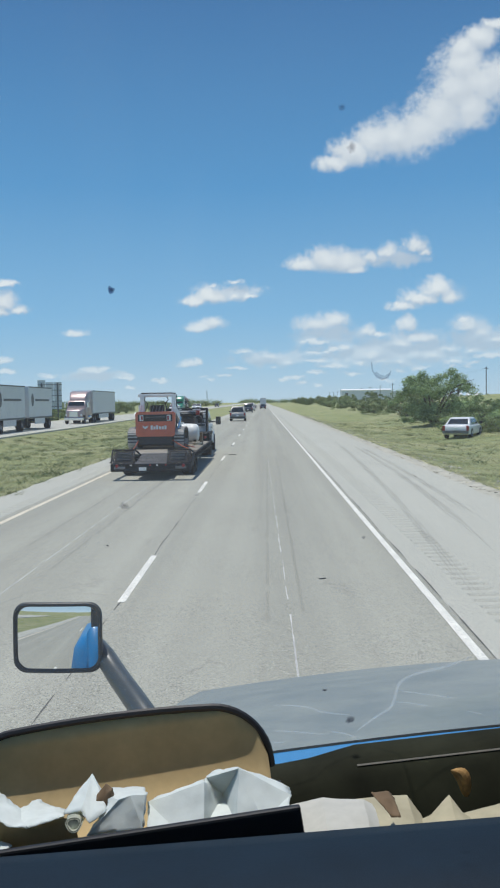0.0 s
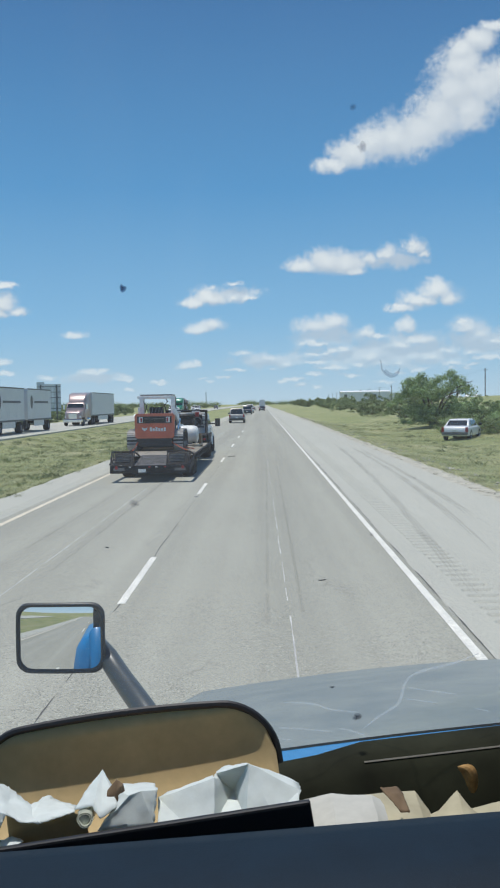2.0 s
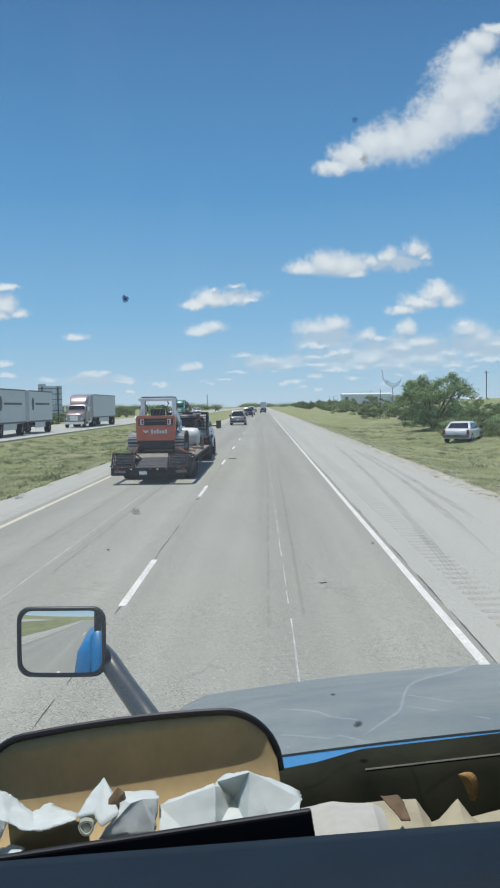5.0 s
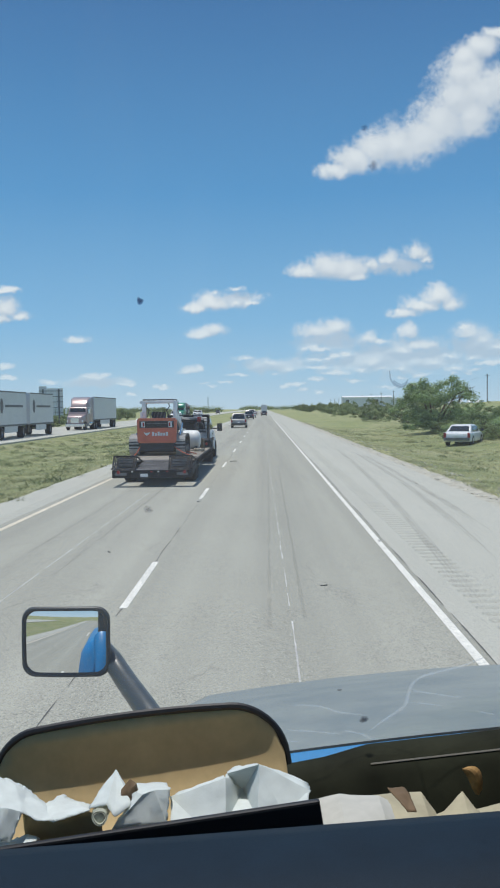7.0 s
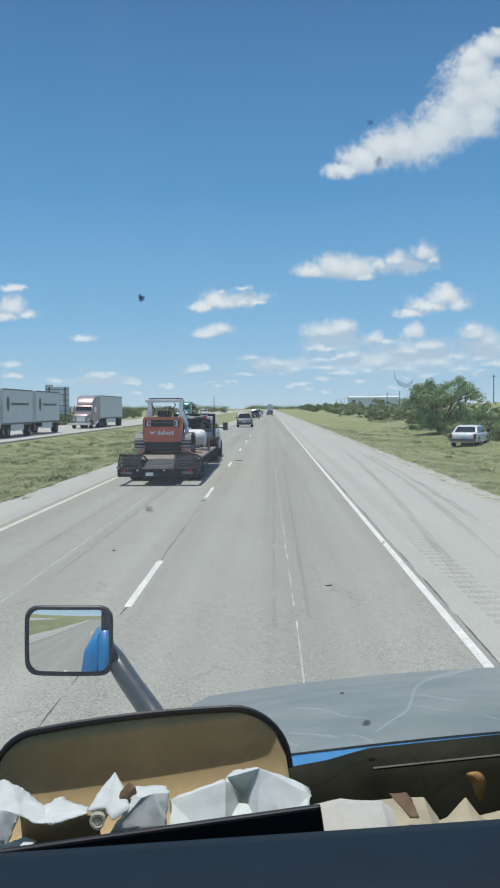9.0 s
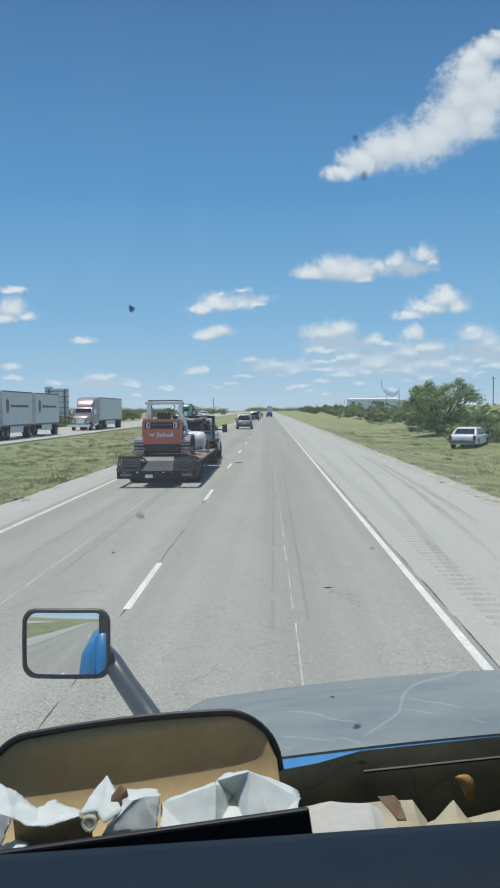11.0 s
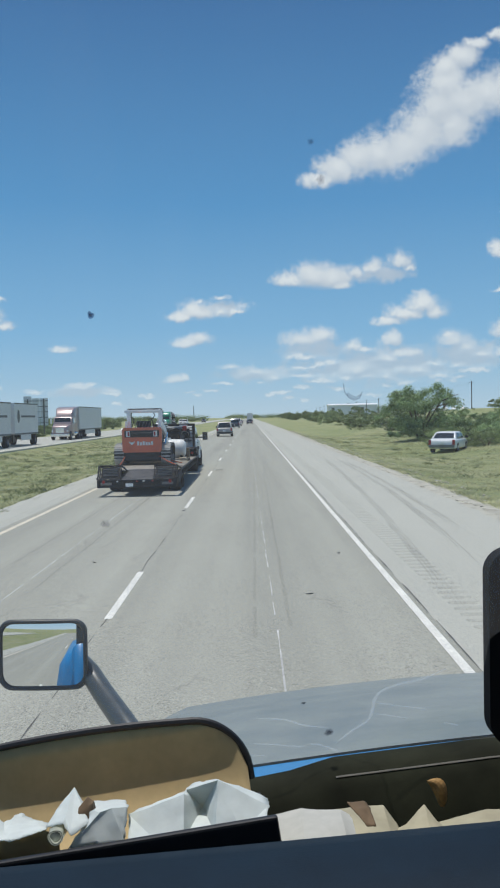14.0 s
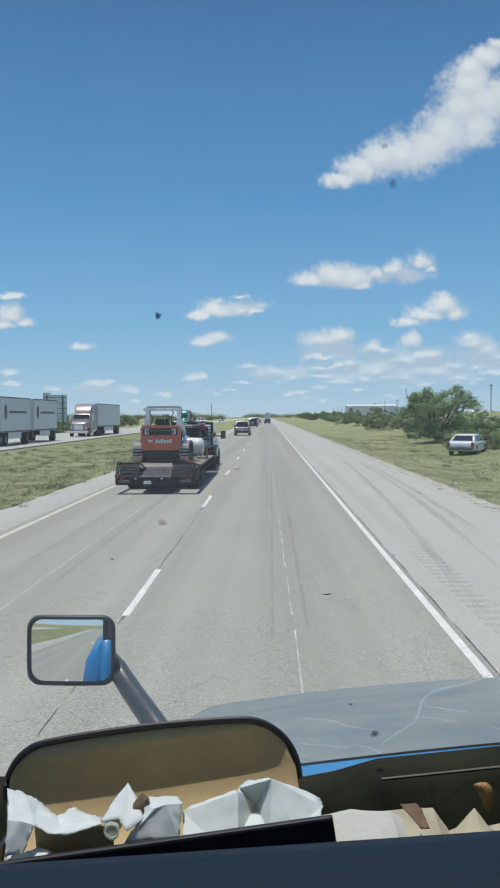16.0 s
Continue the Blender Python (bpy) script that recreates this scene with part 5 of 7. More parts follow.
LEAF = leaf_material("mesquite_leaves", (0.145, 0.238, 0.088), (0.285, 0.375, 0.175))
LEAF2 = leaf_material("grey_green_leaves", (0.175, 0.250, 0.095), (0.285, 0.350, 0.160))
LEAF3 = leaf_material("far_bush_leaves", (0.175, 0.235, 0.105), (0.270, 0.325, 0.165))
BARK = mat("grey_brown_bark", (0.12, 0.095, 0.075), 0.9, vary=0.3, scale=3, bump=0.6, bump_scale=30)
BLADE = leaf_material("grass_blades", (0.42, 0.45, 0.21), (0.58, 0.55, 0.33))
WEED = leaf_material("dark_weeds", (0.15, 0.195, 0.075), (0.24, 0.265, 0.12))


def leaves(bm_data, centre, radii, count, size, rnd, hollow=0.5):
    """Adds small leaf cards round a centre to the lists of places and faces."""
    verts, faces = bm_data
    for _ in range(count):
        d = Vector((rnd.gauss(0, 1), rnd.gauss(0, 1), rnd.gauss(0, 1))).normalized()
        r = hollow + (1 - hollow) * rnd.random() ** 0.6
        p = Vector(centre) + Vector((d.x * radii[0], d.y * radii[1], d.z * radii[2])) * r
        n = (d + Vector((rnd.uniform(-1, 1), rnd.uniform(-1, 1), rnd.uniform(-0.2, 1.2))) * 0.9).normalized()
        a = n.orthogonal().normalized()
        b = n.cross(a)
        t = rnd.random() * 6.28
        a, b = a * math.cos(t) + b * math.sin(t), b * math.cos(t) - a * math.sin(t)
        s = size * (0.6 + 0.8 * rnd.random())
        k = len(verts)
        verts += [p - a * s, p + b * s * 0.45, p + a * s, p - b * s * 0.45]
        faces.append((k, k + 1, k + 2, k + 3))


def leaf_mesh(name, data, material):
    me = bpy.data.meshes.new(name)
    me.from_pydata([tuple(v) for v in data[0]], [], data[1])
    me.materials.append(material)
    return me


def plant(name, at, label, category, seed, wide, high, lumps, per, size, material, stems=5, lift=0.25, group=""):
    """A shrub or tree: forked stems and an uneven crown of leaf clumps."""
    rnd = random.Random(seed)
    e = thing(name, at, label, category, group)
    data = ([], [])
    bm = bmesh.new()
    tips = []
    for k in range(stems):
        a = 6.283 * (k + rnd.random() * 0.7) / stems
        reach = wide * (0.22 + 0.3 * rnd.random())
        top = high * (0.55 + 0.25 * rnd.random())
        p0 = Vector((0.12 * math.cos(a), 0.12 * math.sin(a), -0.1))
        p1 = Vector((reach * 0.35 * math.cos(a), reach * 0.35 * math.sin(a), top * 0.4))
        p2 = Vector((reach * math.cos(a + 0.3), reach * math.sin(a + 0.3), top))
        tube(bm, [p0, p1, p2], 0.030 * high, 6, 0.006 * high)
        tips.append(p2)
        for _ in range(2):
            q = p1 + (p2 - p1) * rnd.random()
            w = q + Vector((rnd.uniform(-1, 1), rnd.uniform(-1, 1), rnd.uniform(0.1, 0.7))) * wide * 0.2
            tube(bm, [q, (q + w) / 2 + Vector((0, 0, 0.05)), w], 0.011 * high, 5, 0.004 * high)
            tips.append(w)
    heads = [t + Vector((0, 0, 0.06 * high)) for t in tips[::2]]
    for k in range(lumps):
        if k < len(tips):
            c = tips[k]
        elif lift < 0.13 and k % 3 == 1:
            a, r = rnd.random() * 6.283, math.sqrt(rnd.random())
            c = Vector((wide * 0.44 * r * math.cos(a), wide * 0.44 * r * math.sin(a), high * rnd.uniform(0.06, 0.34)))
        elif k % 3:
            head = heads[k % len(heads)]
            d = Vector((rnd.gauss(0, 1), rnd.gauss(0, 1), rnd.gauss(0.25, 0.8))).normalized()
            c = head + Vector((d.x * wide, d.y * wide, d.z * high)) * rnd.uniform(0.08, 0.25)
            c.z = min(max(c.z, lift * high * 0.7), high * 0.97)
        else:
            a, r = rnd.random() * 6.283, math.sqrt(rnd.random())
            h = high * (0.6 * lift + (0.80 - lift) * rnd.random())
            shrink = math.sqrt(max(0.05, 1 - ((h / high - 0.40) / 0.62) ** 2))
            c = Vector((wide * 0.45 * r * shrink * math.cos(a), wide * 0.45 * r * shrink * math.sin(a), h))
        c.z = min(c.z, high * (0.97 - 0.42 * min(1.4, (c.x * c.x + c.y * c.y) / (0.25 * wide * wide))))
        s = wide * (0.045 + 0.075 * rnd.random())
        leaves(data, c, (s, s, s * (0.55 + 0.4 * rnd.random())), per, size, rnd, 0.2)
    part("trunk", bm, BARK, e, "", True)
    crown = new("crown", leaf_mesh("crown", data, material))
    crown.parent = e
    return e


def place(x, y, turn, s=1.0, sz=None):
    return pose(x, y, land(x, y) - 0.02, 0, 0, turn) @ Matrix.Diagonal((s, s, sz or s, 1))


# the lone roadside mesquite tree
plant("tree", place(16.0, 80.0, 20), "spreading green mesquite tree in the roadside grass", "tree", 9, 7.0, 5.6, 210, 140, 0.085, LEAF, 8, 0.10)
BUSHES = "thicket of bushes beside the road"
LB = "dense green mesquite bush in the roadside thicket"
LG = "low grey-green brush in front of the thicket"
b1 = plant("bush", place(17.6, 69, 0, 0.8), LB, "bush", 11, 5.0, 2.9, 80, 90, 0.08, LEAF, 5, 0.12, BUSHES)
b2 = plant("bush", place(21.5, 72, 0, 0.75), LB, "bush", 12, 6.0, 3.3, 90, 90, 0.085, LEAF, 6, 0.12, BUSHES)
b3 = plant("bush", place(15.6, 62.5, 0), LG, "bush", 13, 3.0, 1.2, 36, 80, 0.05, LEAF2, 4, 0.1, BUSHES)
b4 = plant("bush", place(19.5, 118, 0), LB, "bush", 14, 5.5, 2.6, 50, 70, 0.12, LEAF3, 5, 0.12, BUSHES)
rnd = random.Random(77)
for x, y, s in ((18.4, 74, 0.95), (19.0, 65.5, 0.85), (22.8, 76, 1.05), (20.6, 80, 1.0), (24.5, 84, 1.1), (22.0, 89, 1.05), (20.2, 96, 0.9), (26.5, 92, 1.15), (23.0, 102, 1.1), (28.5, 102, 1.2), (25, 112, 1.1), (31, 114, 1.2), (21.5, 110, 0.9), (28, 124, 1.1), (35, 122, 1.2), (23.5, 126, 1.0), (33, 136, 1.2), (27.5, 140, 1.1), (40, 134, 1.2), (46, 128, 1.2)):
    copy_thing(rnd.choice((b1, b2, b2)), place(x, y, rnd.random() * 360, s * rnd.uniform(0.65, 1.1), s * rnd.uniform(0.45, 0.85)))
for x, y in ((16.9, 61), (18.3, 62.5), (14.9, 66), (17.6, 63.5), (19.5, 63), (15.4, 70), (17.2, 82), (18.0, 100), (19.6, 104), (16.0, 76), (20.6, 64)):
    copy_thing(b3, place(x, y, rnd.random() * 360, rnd.uniform(0.7, 1.15)))
for x, y, s in ((19, 150, 0.9), (23, 158, 1.1), (28, 170, 1.2), (21, 185, 1.0), (25, 200, 1.1), (30, 225, 1.4), (22, 240, 1.1), (34, 190, 1.3), (40, 215, 1.4), (27, 270, 1.3), (23, 300, 1.2), (33, 320, 1.5), (26, 350, 1.5), (45, 260, 1.5), (55, 300, 1.6), (30, 400, 1.6), (24, 450, 1.5), (38, 480, 2.0), (48, 380, 1.7), (60, 200, 1.2), (70, 240, 1.3), (52, 170, 1.0), (64, 165, 0.9), (78, 200, 1.1), (58, 150, 0.8), (28, 550, 2.0), (40, 600, 2.2), (55, 560, 2.2), (30, 700, 2.2), (45, 760, 2.4), (66, 700, 2.4), (34, 900, 2.6), (60, 880, 2.6), (84, 820, 2.6)):
    copy_thing(b4, place(x, y, rnd.random() * 360, s, s * rnd.uniform(0.7, 1.0)))
for k in range(46):
    y = 78 + 150 * rnd.random()
    copy_thing(b3, place(12.5 + 0.02 * y + (6 + 0.16 * y) * rnd.random() ** 1.4, y, rnd.random() * 360, rnd.uniform(0.25, 0.75), rnd.uniform(0.25, 0.6)))
# scrub and trees on the far side of the oncoming road
LF = "dark green bushes on the plain beyond the road"
b5 = tagged(plant("bush", place(-52, 190, 0), LF, "bush", 15, 7.0, 3.2, 44, 60, 0.20, LEAF3, 5, 0.1), group="scrub beyond the oncoming road")
rnd = random.Random(31)
for k in range(150):
    y = 110 + 900 * rnd.random() ** 1.5
    x = -36 - max(8.0, 0.30 * y - 22) * rnd.random()
    s = rnd.uniform(0.45, 0.9) * (1 + y / 900)
    copy_thing(b5, place(x, y, rnd.random() * 360, s, s * rnd.uniform(0.5, 0.95)))


def far_wood(x0, x1, y, h, seed, count):
    rnd = random.Random(seed)
    data = ([], [])
    for _ in range(count):
        x = rnd.uniform(x0, x1)
        s = h * rnd.uniform(0.6, 1.3)
        leaves(data, (x, y + rnd.uniform(-30, 30), s * 0.45), (s * 1.3, s, s * 0.5), 100, h * 0.10, rnd, 0.2)
    ob = new("far_woods", leaf_mesh("far_woods", data, LEAF3))
    return tagged(ob, "low dark band of far woods on the horizon", "woods", kind="stuff")


far_wood(-900, -60, 1150, 7.0, 3, 330)
far_wood(-40, 500, 1300, 7.0, 4, 240)


def grass(x0, x1, y0, y1, count, seed, tall, material, label, dense=1.6, edge=None, blades=6, spread=0.07, patchy=0.5):
    """Upright blades in tufts, thinning out in patches; nearer ground has more."""
    rng = np.random.default_rng(seed)
    y = y0 + (y1 - y0) * rng.random(count) ** dense
    if edge is None:
        x = rng.uniform(x0, x1, count)
    else:
        x = edge + np.abs(rng.normal(0, 0.25, count)) * (1 if x1 > edge else -1)
    wave = np.sin(1.3 * x + 1.7 * np.sin(0.5 * y + seed)) * np.sin(0.9 * y + 2.1 * seed + np.sin(0.7 * x)) + 0.6 * np.sin(3.1 * x + seed) * np.sin(2.3 * y)
    keep = wave > rng.random(count) - 0.5 - patchy
    x, y, vigour = x[keep], y[keep], 0.8 + 0.3 * np.clip(wave[keep], -0.5, 1)
    z = np.array([land(a, b) for a, b in zip(x, y)]) - 0.02
    n = len(x) * blades
    foot = np.repeat(np.stack([x, y, z], 1), blades, 0)
    foot[:, 0] += rng.normal(0, spread, n)
    foot[:, 1] += rng.normal(0, spread * 1.5, n)
    turn, high = rng.random(n) * 6.283, tall * np.repeat(vigour, blades) * rng.uniform(0.45, 1.25, n)
    zero = np.zeros(n)
    lean = np.stack([np.cos(turn), np.sin(turn), zero], 1) * (high * rng.uniform(0.3, 1.2, n))[:, None]
    half = np.stack([-np.sin(turn), np.cos(turn), zero], 1) * rng.uniform(0.005, 0.011, n)[:, None]
    rise = np.stack([zero, zero, high], 1)
    verts = np.stack([foot - half, foot + half, foot + lean * 0.35 + half * 0.7 + rise * 0.6, foot + lean + rise], 1).reshape(-1, 3)
    me = leaf_mesh("grass", (verts.tolist(), np.arange(4 * n).reshape(-1, 4).tolist()), material)
    return tagged(new("grass", me), label, "grass", kind="stuff")


grass(-18.3, -6.9, 16, 120, 20000, 1, 0.115, BLADE, "uneven green and straw grass of the median", 1.5)
grass(6.2, 19, 15, 110, 17000, 2, 0.10, BLADE, "uneven green and straw grass of the verge", 1.5)
grass(-18, -7.0, 16, 100, 700, 3, 0.17, WEED, "scattered dark weeds in the median", blades=22, spread=0.14)
grass(-9, -6.8, 14, 90, 900, 4, 0.14, WEED, "dark weeds along the pavement edge", blades=12, edge=-6.85)
grass(8, 22, 20, 100, 260, 5, 0.17, WEED, "scattered dark weeds in the verge", blades=22, spread=0.14)
grass(5.9, 7.4, 14, 80, 2200, 6, 0.11, BLADE, "sparse grass along the gravel edge", edge=6.1)

# ---------------------------------------------------------------- vehicles
WHITE = mat("white_vehicle_paint", (0.76, 0.77, 0.78), 0.35, vary=0.05, coat=0.4)
SILVER = mat("silver_vehicle_paint", (0.50, 0.51, 0.53), 0.35, 0.3, vary=0.06, coat=0.4)
COPPERV = mat("rosy_silver_vehicle_paint", (0.40, 0.31, 0.30), 0.35, 0.3, vary=0.08, coat=0.4)
GREYV = mat("grey_beige_vehicle_paint", (0.34, 0.33, 0.32), 0.35, 0.2, vary=0.06, coat=0.4)
DARKV = mat("dark_vehicle_paint", (0.035, 0.04, 0.06), 0.3, vary=0.1, coat=0.4)
REDV = mat("red_vehicle_paint", (0.30, 0.02, 0.03), 0.3, vary=0.1, coat=0.4)
GREENV = mat("green_vehicle_paint", (0.01, 0.24, 0.15), 0.3, vary=0.1, coat=0.4)
TRAILW = mat("white_trailer_panel", (0.66, 0.67, 0.68), 0.45, vary=0.06, scale=1.0, bump=0.05, bump_scale=8)
TYRE = mat("black_tyre_rubber", (0.022, 0.022, 0.023), 0.85, vary=0.25, scale=8)
RIM = mat("dull_steel_rim", (0.36, 0.36, 0.37), 0.4, 0.7, vary=0.15)
STEELB = mat("black_painted_steel", (0.022, 0.023, 0.026), 0.75, vary=0.35, scale=4, grain=0.15, spec=0.25)
STEELG = mat("worn_grey_steel", (0.17, 0.17, 0.172), 0.75, 0.0, vary=0.3, scale=5, grain=0.15)
CHROME = mat("chrome", (0.70, 0.71, 0.73), 0.15, 1.0, vary=0.05)
DGLASS = mat("dark_vehicle_glass", (0.020, 0.026, 0.03), 0.06, vary=0.1, spec=0.8)
LAMPR = mat("red_tail_lamp", (0.35, 0.02, 0.02), 0.3, vary=0.1)
LAMPW = mat("clear_head_lamp", (0.70, 0.72, 0.74), 0.2, vary=0.1)
ORANGE = mat("orange_red_loader_panel", (0.72, 0.185, 0.105), 0.45, vary=0.10, scale=3, grain=0.06)
LOADW = mat("off_white_loader_paint", (0.82, 0.83, 0.82), 0.5, vary=0.10, scale=4, grain=0.06)
RUBBERG = mat("dusty_grey_rubber_track", (0.075, 0.073, 0.07), 0.9, vary=0.25, scale=6, grain=0.2)
LUGM = mat("pale_dusty_track_lug", (0.42, 0.41, 0.39), 0.9, vary=0.2, scale=6, grain=0.2)
PLANKM = mat("weathered_deck_planks", (0.25, 0.225, 0.185), 0.9, vary=0.2, scale=2, grain=0.2, grain_scale=40, rand=0.15)
TANKM = mat("white_plastic_tank", (0.76, 0.76, 0.72), 0.45, vary=0.05)
STRAP = mat("orange_ratchet_strap", (0.42, 0.10, 0.05), 0.8, vary=0.2)
WRITE = mat("white_panel_mark", (0.80, 0.80, 0.78), 0.5, vary=0.03)
ROPE = mat("pale_coiled_rope", (0.50, 0.45, 0.36), 0.9, vary=0.2, scale=20)
GALV = mat("galvanised_sign_back", (0.72, 0.745, 0.76), 0.6, 0.0, vary=0.10, scale=1.5)
WOODP = mat("weathered_pole_wood", (0.12, 0.10, 0.085), 0.9, vary=0.2)
ROOFW = mat("white_metal_cladding", (0.80, 0.81, 0.82), 0.5, vary=0.04, scale=0.2)
TARP = mat("black_loader_plastic", (0.030, 0.031, 0.034), 0.6, vary=0.3, scale=6)


def wheel(parent, x, y, r, w, dual=False):
    """A tyre with its rim as a sub-part; the axle runs along x."""
    prof = [(r * 0.56, -w / 2), (r * 0.93, -w / 2), (r, -w * 0.36), (r, w * 0.36), (r * 0.93, w / 2), (r * 0.56, w / 2)]
    n = 20
    bm = bmesh.new()
    rings = [[bm.verts.new((x + o, y + q * math.cos(a), r + q * math.sin(a))) for q, o in prof] for a in (6.28319 * k / n for k in range(n))]
    for a, b in zip(rings, rings[1:] + rings[:1]):
        for k in range(len(prof) - 1):
            bm.faces.new((a[k], a[k + 1], b[k + 1], b[k]))
    bmesh.ops.recalc_face_normals(bm, faces=bm.faces)
    t = part("wheel", bm, TYRE, parent, "black tyre", True)
    bm = bmesh.new()
    rim = [(r * 0.10, w * 0.30), (r * 0.16, w * 0.30), (r * 0.2, w * 0.15), (r * 0.48, w * 0.22), (r * 0.57, w * 0.42)]
    for sgn in (-1, 1):
        rr = [[bm.verts.new((x + o * sgn, y + q * math.cos(a), r + q * math.sin(a))) for q, o in rim] for a in (6.28319 * k / n for k in range(n))]
        for a, b in zip(rr, rr[1:] + rr[:1]):
            for k in range(len(rim) - 1):
                bm.faces.new((a[k], a[k + 1], b[k + 1], b[k]))
        bm.faces.new([v[0] for v in rr])
    bmesh.ops.recalc_face_normals(bm, faces=bm.faces)
    part("rim", bm, RIM, t, "steel rim")
    return t


def ring_at(y, half, z0, z1, r=0.10, tuck=0.0):
    """A rounded cross-section of a body at y; tuck narrows its top."""
    pts = []
    for sx, z, s in ((1, z0, 0), (1, z1, 1), (-1, z1, 2), (-1, z0, 3)):
        h = half - (tuck if z == z1 else 0)
        c = (sx * (h - r), z + (r if z == z0 else -r))
        a0 = {0: -90, 1: 0, 2: 90, 3: 180}[s]
        for k in range(4):
            a = radians(a0 + 30 * k)
            pts.append((c[0] + r * math.cos(a), y, c[1] + r * math.sin(a)))
    return pts


def quad(pts, thick=0.012):
    """A thin pane through four or more corners, given thickness along its normal."""
    bm = bmesh.new()
    f = bm.faces.new([bm.verts.new(p) for p in pts])
    f.normal_update()
    n = f.normal.copy() * thick
    ext = bmesh.ops.extrude_face_region(bm, geom=[f])
    bmesh.ops.translate(bm, verts=[g for g in ext["geom"] if isinstance(g, bmesh.types.BMVert)], vec=n)
    bmesh.ops.recalc_face_normals(bm, faces=bm.faces)
    return bm


def car(name, at, label, category, paint, kind="suv", group=""):
    """A road car, its rear at y = 0 and its nose ahead on +y."""
    e = thing(name, at, label, category, group)
    L, W2, belt, top = {"suv": (4.9, 0.96, 1.05, 1.80), "sedan": (4.7, 0.90, 0.92, 1.42), "pickup": (5.8, 1.0, 1.12, 1.90), "van": (5.6, 1.0, 1.25, 2.10)}[kind]
    gz = 0.30
    hood0 = {"suv": 3.55, "sedan": 3.35, "pickup": 4.25, "van": 4.55}[kind]
    body = [ring_at(0.0, W2 - 0.06, gz + 0.12, belt - 0.06), ring_at(0.12, W2, gz, belt), ring_at(hood0, W2, gz, belt), ring_at(hood0 + 0.5, W2 - 0.02, gz, belt - 0.02), ring_at(L - 0.15, W2 - 0.06, gz, belt - 0.14), ring_at(L, W2 - 0.14, gz + 0.12, belt - 0.26)]
    part("body", loft(body), paint, e, "", True)
    if kind == "pickup":
        c0, c1, c2, c3 = 2.05, 2.15, 3.6, 4.4
    elif kind == "sedan":
        c0, c1, c2, c3 = 0.55, 1.35, 2.75, 3.6
    else:
        c0, c1, c2, c3 = 0.12, 0.42, hood0 - 0.75, hood0 + 0.05
    ct = W2 - 0.20
    part("cabin", loft([ring_at(c0, W2 - 0.05, belt - 0.1, belt + 0.03, 0.05), ring_at(c1, W2 - 0.06, belt - 0.1, top, 0.09, 0.16), ring_at(c2, W2 - 0.06, belt - 0.1, top, 0.09, 0.16), ring_at(c3, W2 - 0.08, belt - 0.1, belt + 0.03, 0.05)]), paint, e, "", True)
    zr, zb = top - 0.10, belt + 0.06
    fr = lambda y0, y1, z: y0 + (y1 - y0) * (z - belt) / (top - belt)
    wr = lambda z: W2 - 0.06 - 0.16 * (z - belt) / (top - belt)
    part("rear_window", quad([(s * (wr(z) - 0.13), fr(c0, c1, z) - 0.03, z) for s, z in ((-1, zb), (1, zb), (1, zr), (-1, zr))]), DGLASS, e)
    part("windscreen", quad([(s * (wr(z) - 0.10), fr(c3, c2, z) + 0.035, z) for s, z in ((1, zb), (-1, zb), (-1, zr), (1, zr))]), DGLASS, e)
    for s in (-1, 1):
        mid = (c1 + c2) / 2
        for ya, yb in ((c1 + 0.02, mid - 0.05), (mid + 0.05, c2 + 0.12)):
            pts = [(s * (wr(z) + 0.012), y, z) for y, z in ((ya - (0.12 if ya < mid else 0), zb), (yb + (0.2 if yb > mid else 0), zb), (yb, zr), (ya, zr))]
            part("side_window", quad(pts if s > 0 else pts[::-1], 0.006), DGLASS, e)
        part("side_mirror", boxes(((s * W2, c3 - 0.25, belt + 0.02), (s * (W2 + 0.22), c3 - 0.10, belt + 0.2)), bevel=0.03), BLACKP, e)
        part("tail_lamp", boxes(((s * (W2 - 0.02), -0.02, belt - 0.35), (s * (W2 - 0.20), 0.06, belt - 0.02)), bevel=0.015), LAMPR, e)
        part("head_lamp", boxes(((s * (W2 - 0.16), L - 0.14, belt - 0.42), (s * (W2 - 0.48), L - 0.01, belt - 0.26)), bevel=0.015), LAMPW, e)
    part("rear_bumper", boxes(((-W2 + 0.04, -0.08, 0.38), (W2 - 0.04, 0.06, 0.58)), bevel=0.03), DARKP if paint is not WHITE else STEELG, e)
    part("grille", boxes(((-W2 * 0.5, L - 0.06, 0.55), (W2 * 0.5, L + 0.02, belt - 0.28)), bevel=0.02), BLACKP, e)
    part("number_plate", boxes(((-0.16, -0.10, 0.60), (0.16, -0.02, 0.75))), WRITE, e)
    for s in (-1, 1):
        for y in (0.95, L - 0.95):
            wheel(e, s * (W2 - 0.10), y, 0.36, 0.22)
    return e


# traffic ahead
car("suv", pose(-3.15, 104, 0, 0, 0, 0), "grey-beige sport utility vehicle seen from behind", "car", GREYV, "suv")
car("pickup", pose(-3.3, 182, 0), "dark pickup driving ahead in the other lane", "car", DARKV, "pickup")
car("van", pose(-3.2, 215, 0), "white van driving ahead", "van", WHITE, "van")
car("sedan", pose(-0.2, 262, 0), "dark sedan driving far ahead", "car", DARKV, "sedan")
car("sedan", pose(-3.4, 300, 0), "silver sedan driving far ahead", "car", SILVER, "sedan")
car("sedan", pose(12.75, 57, land(12.75, 57), 0, 0, -25), "white sedan parked on the roadside grass", "car", WHITE, "sedan")
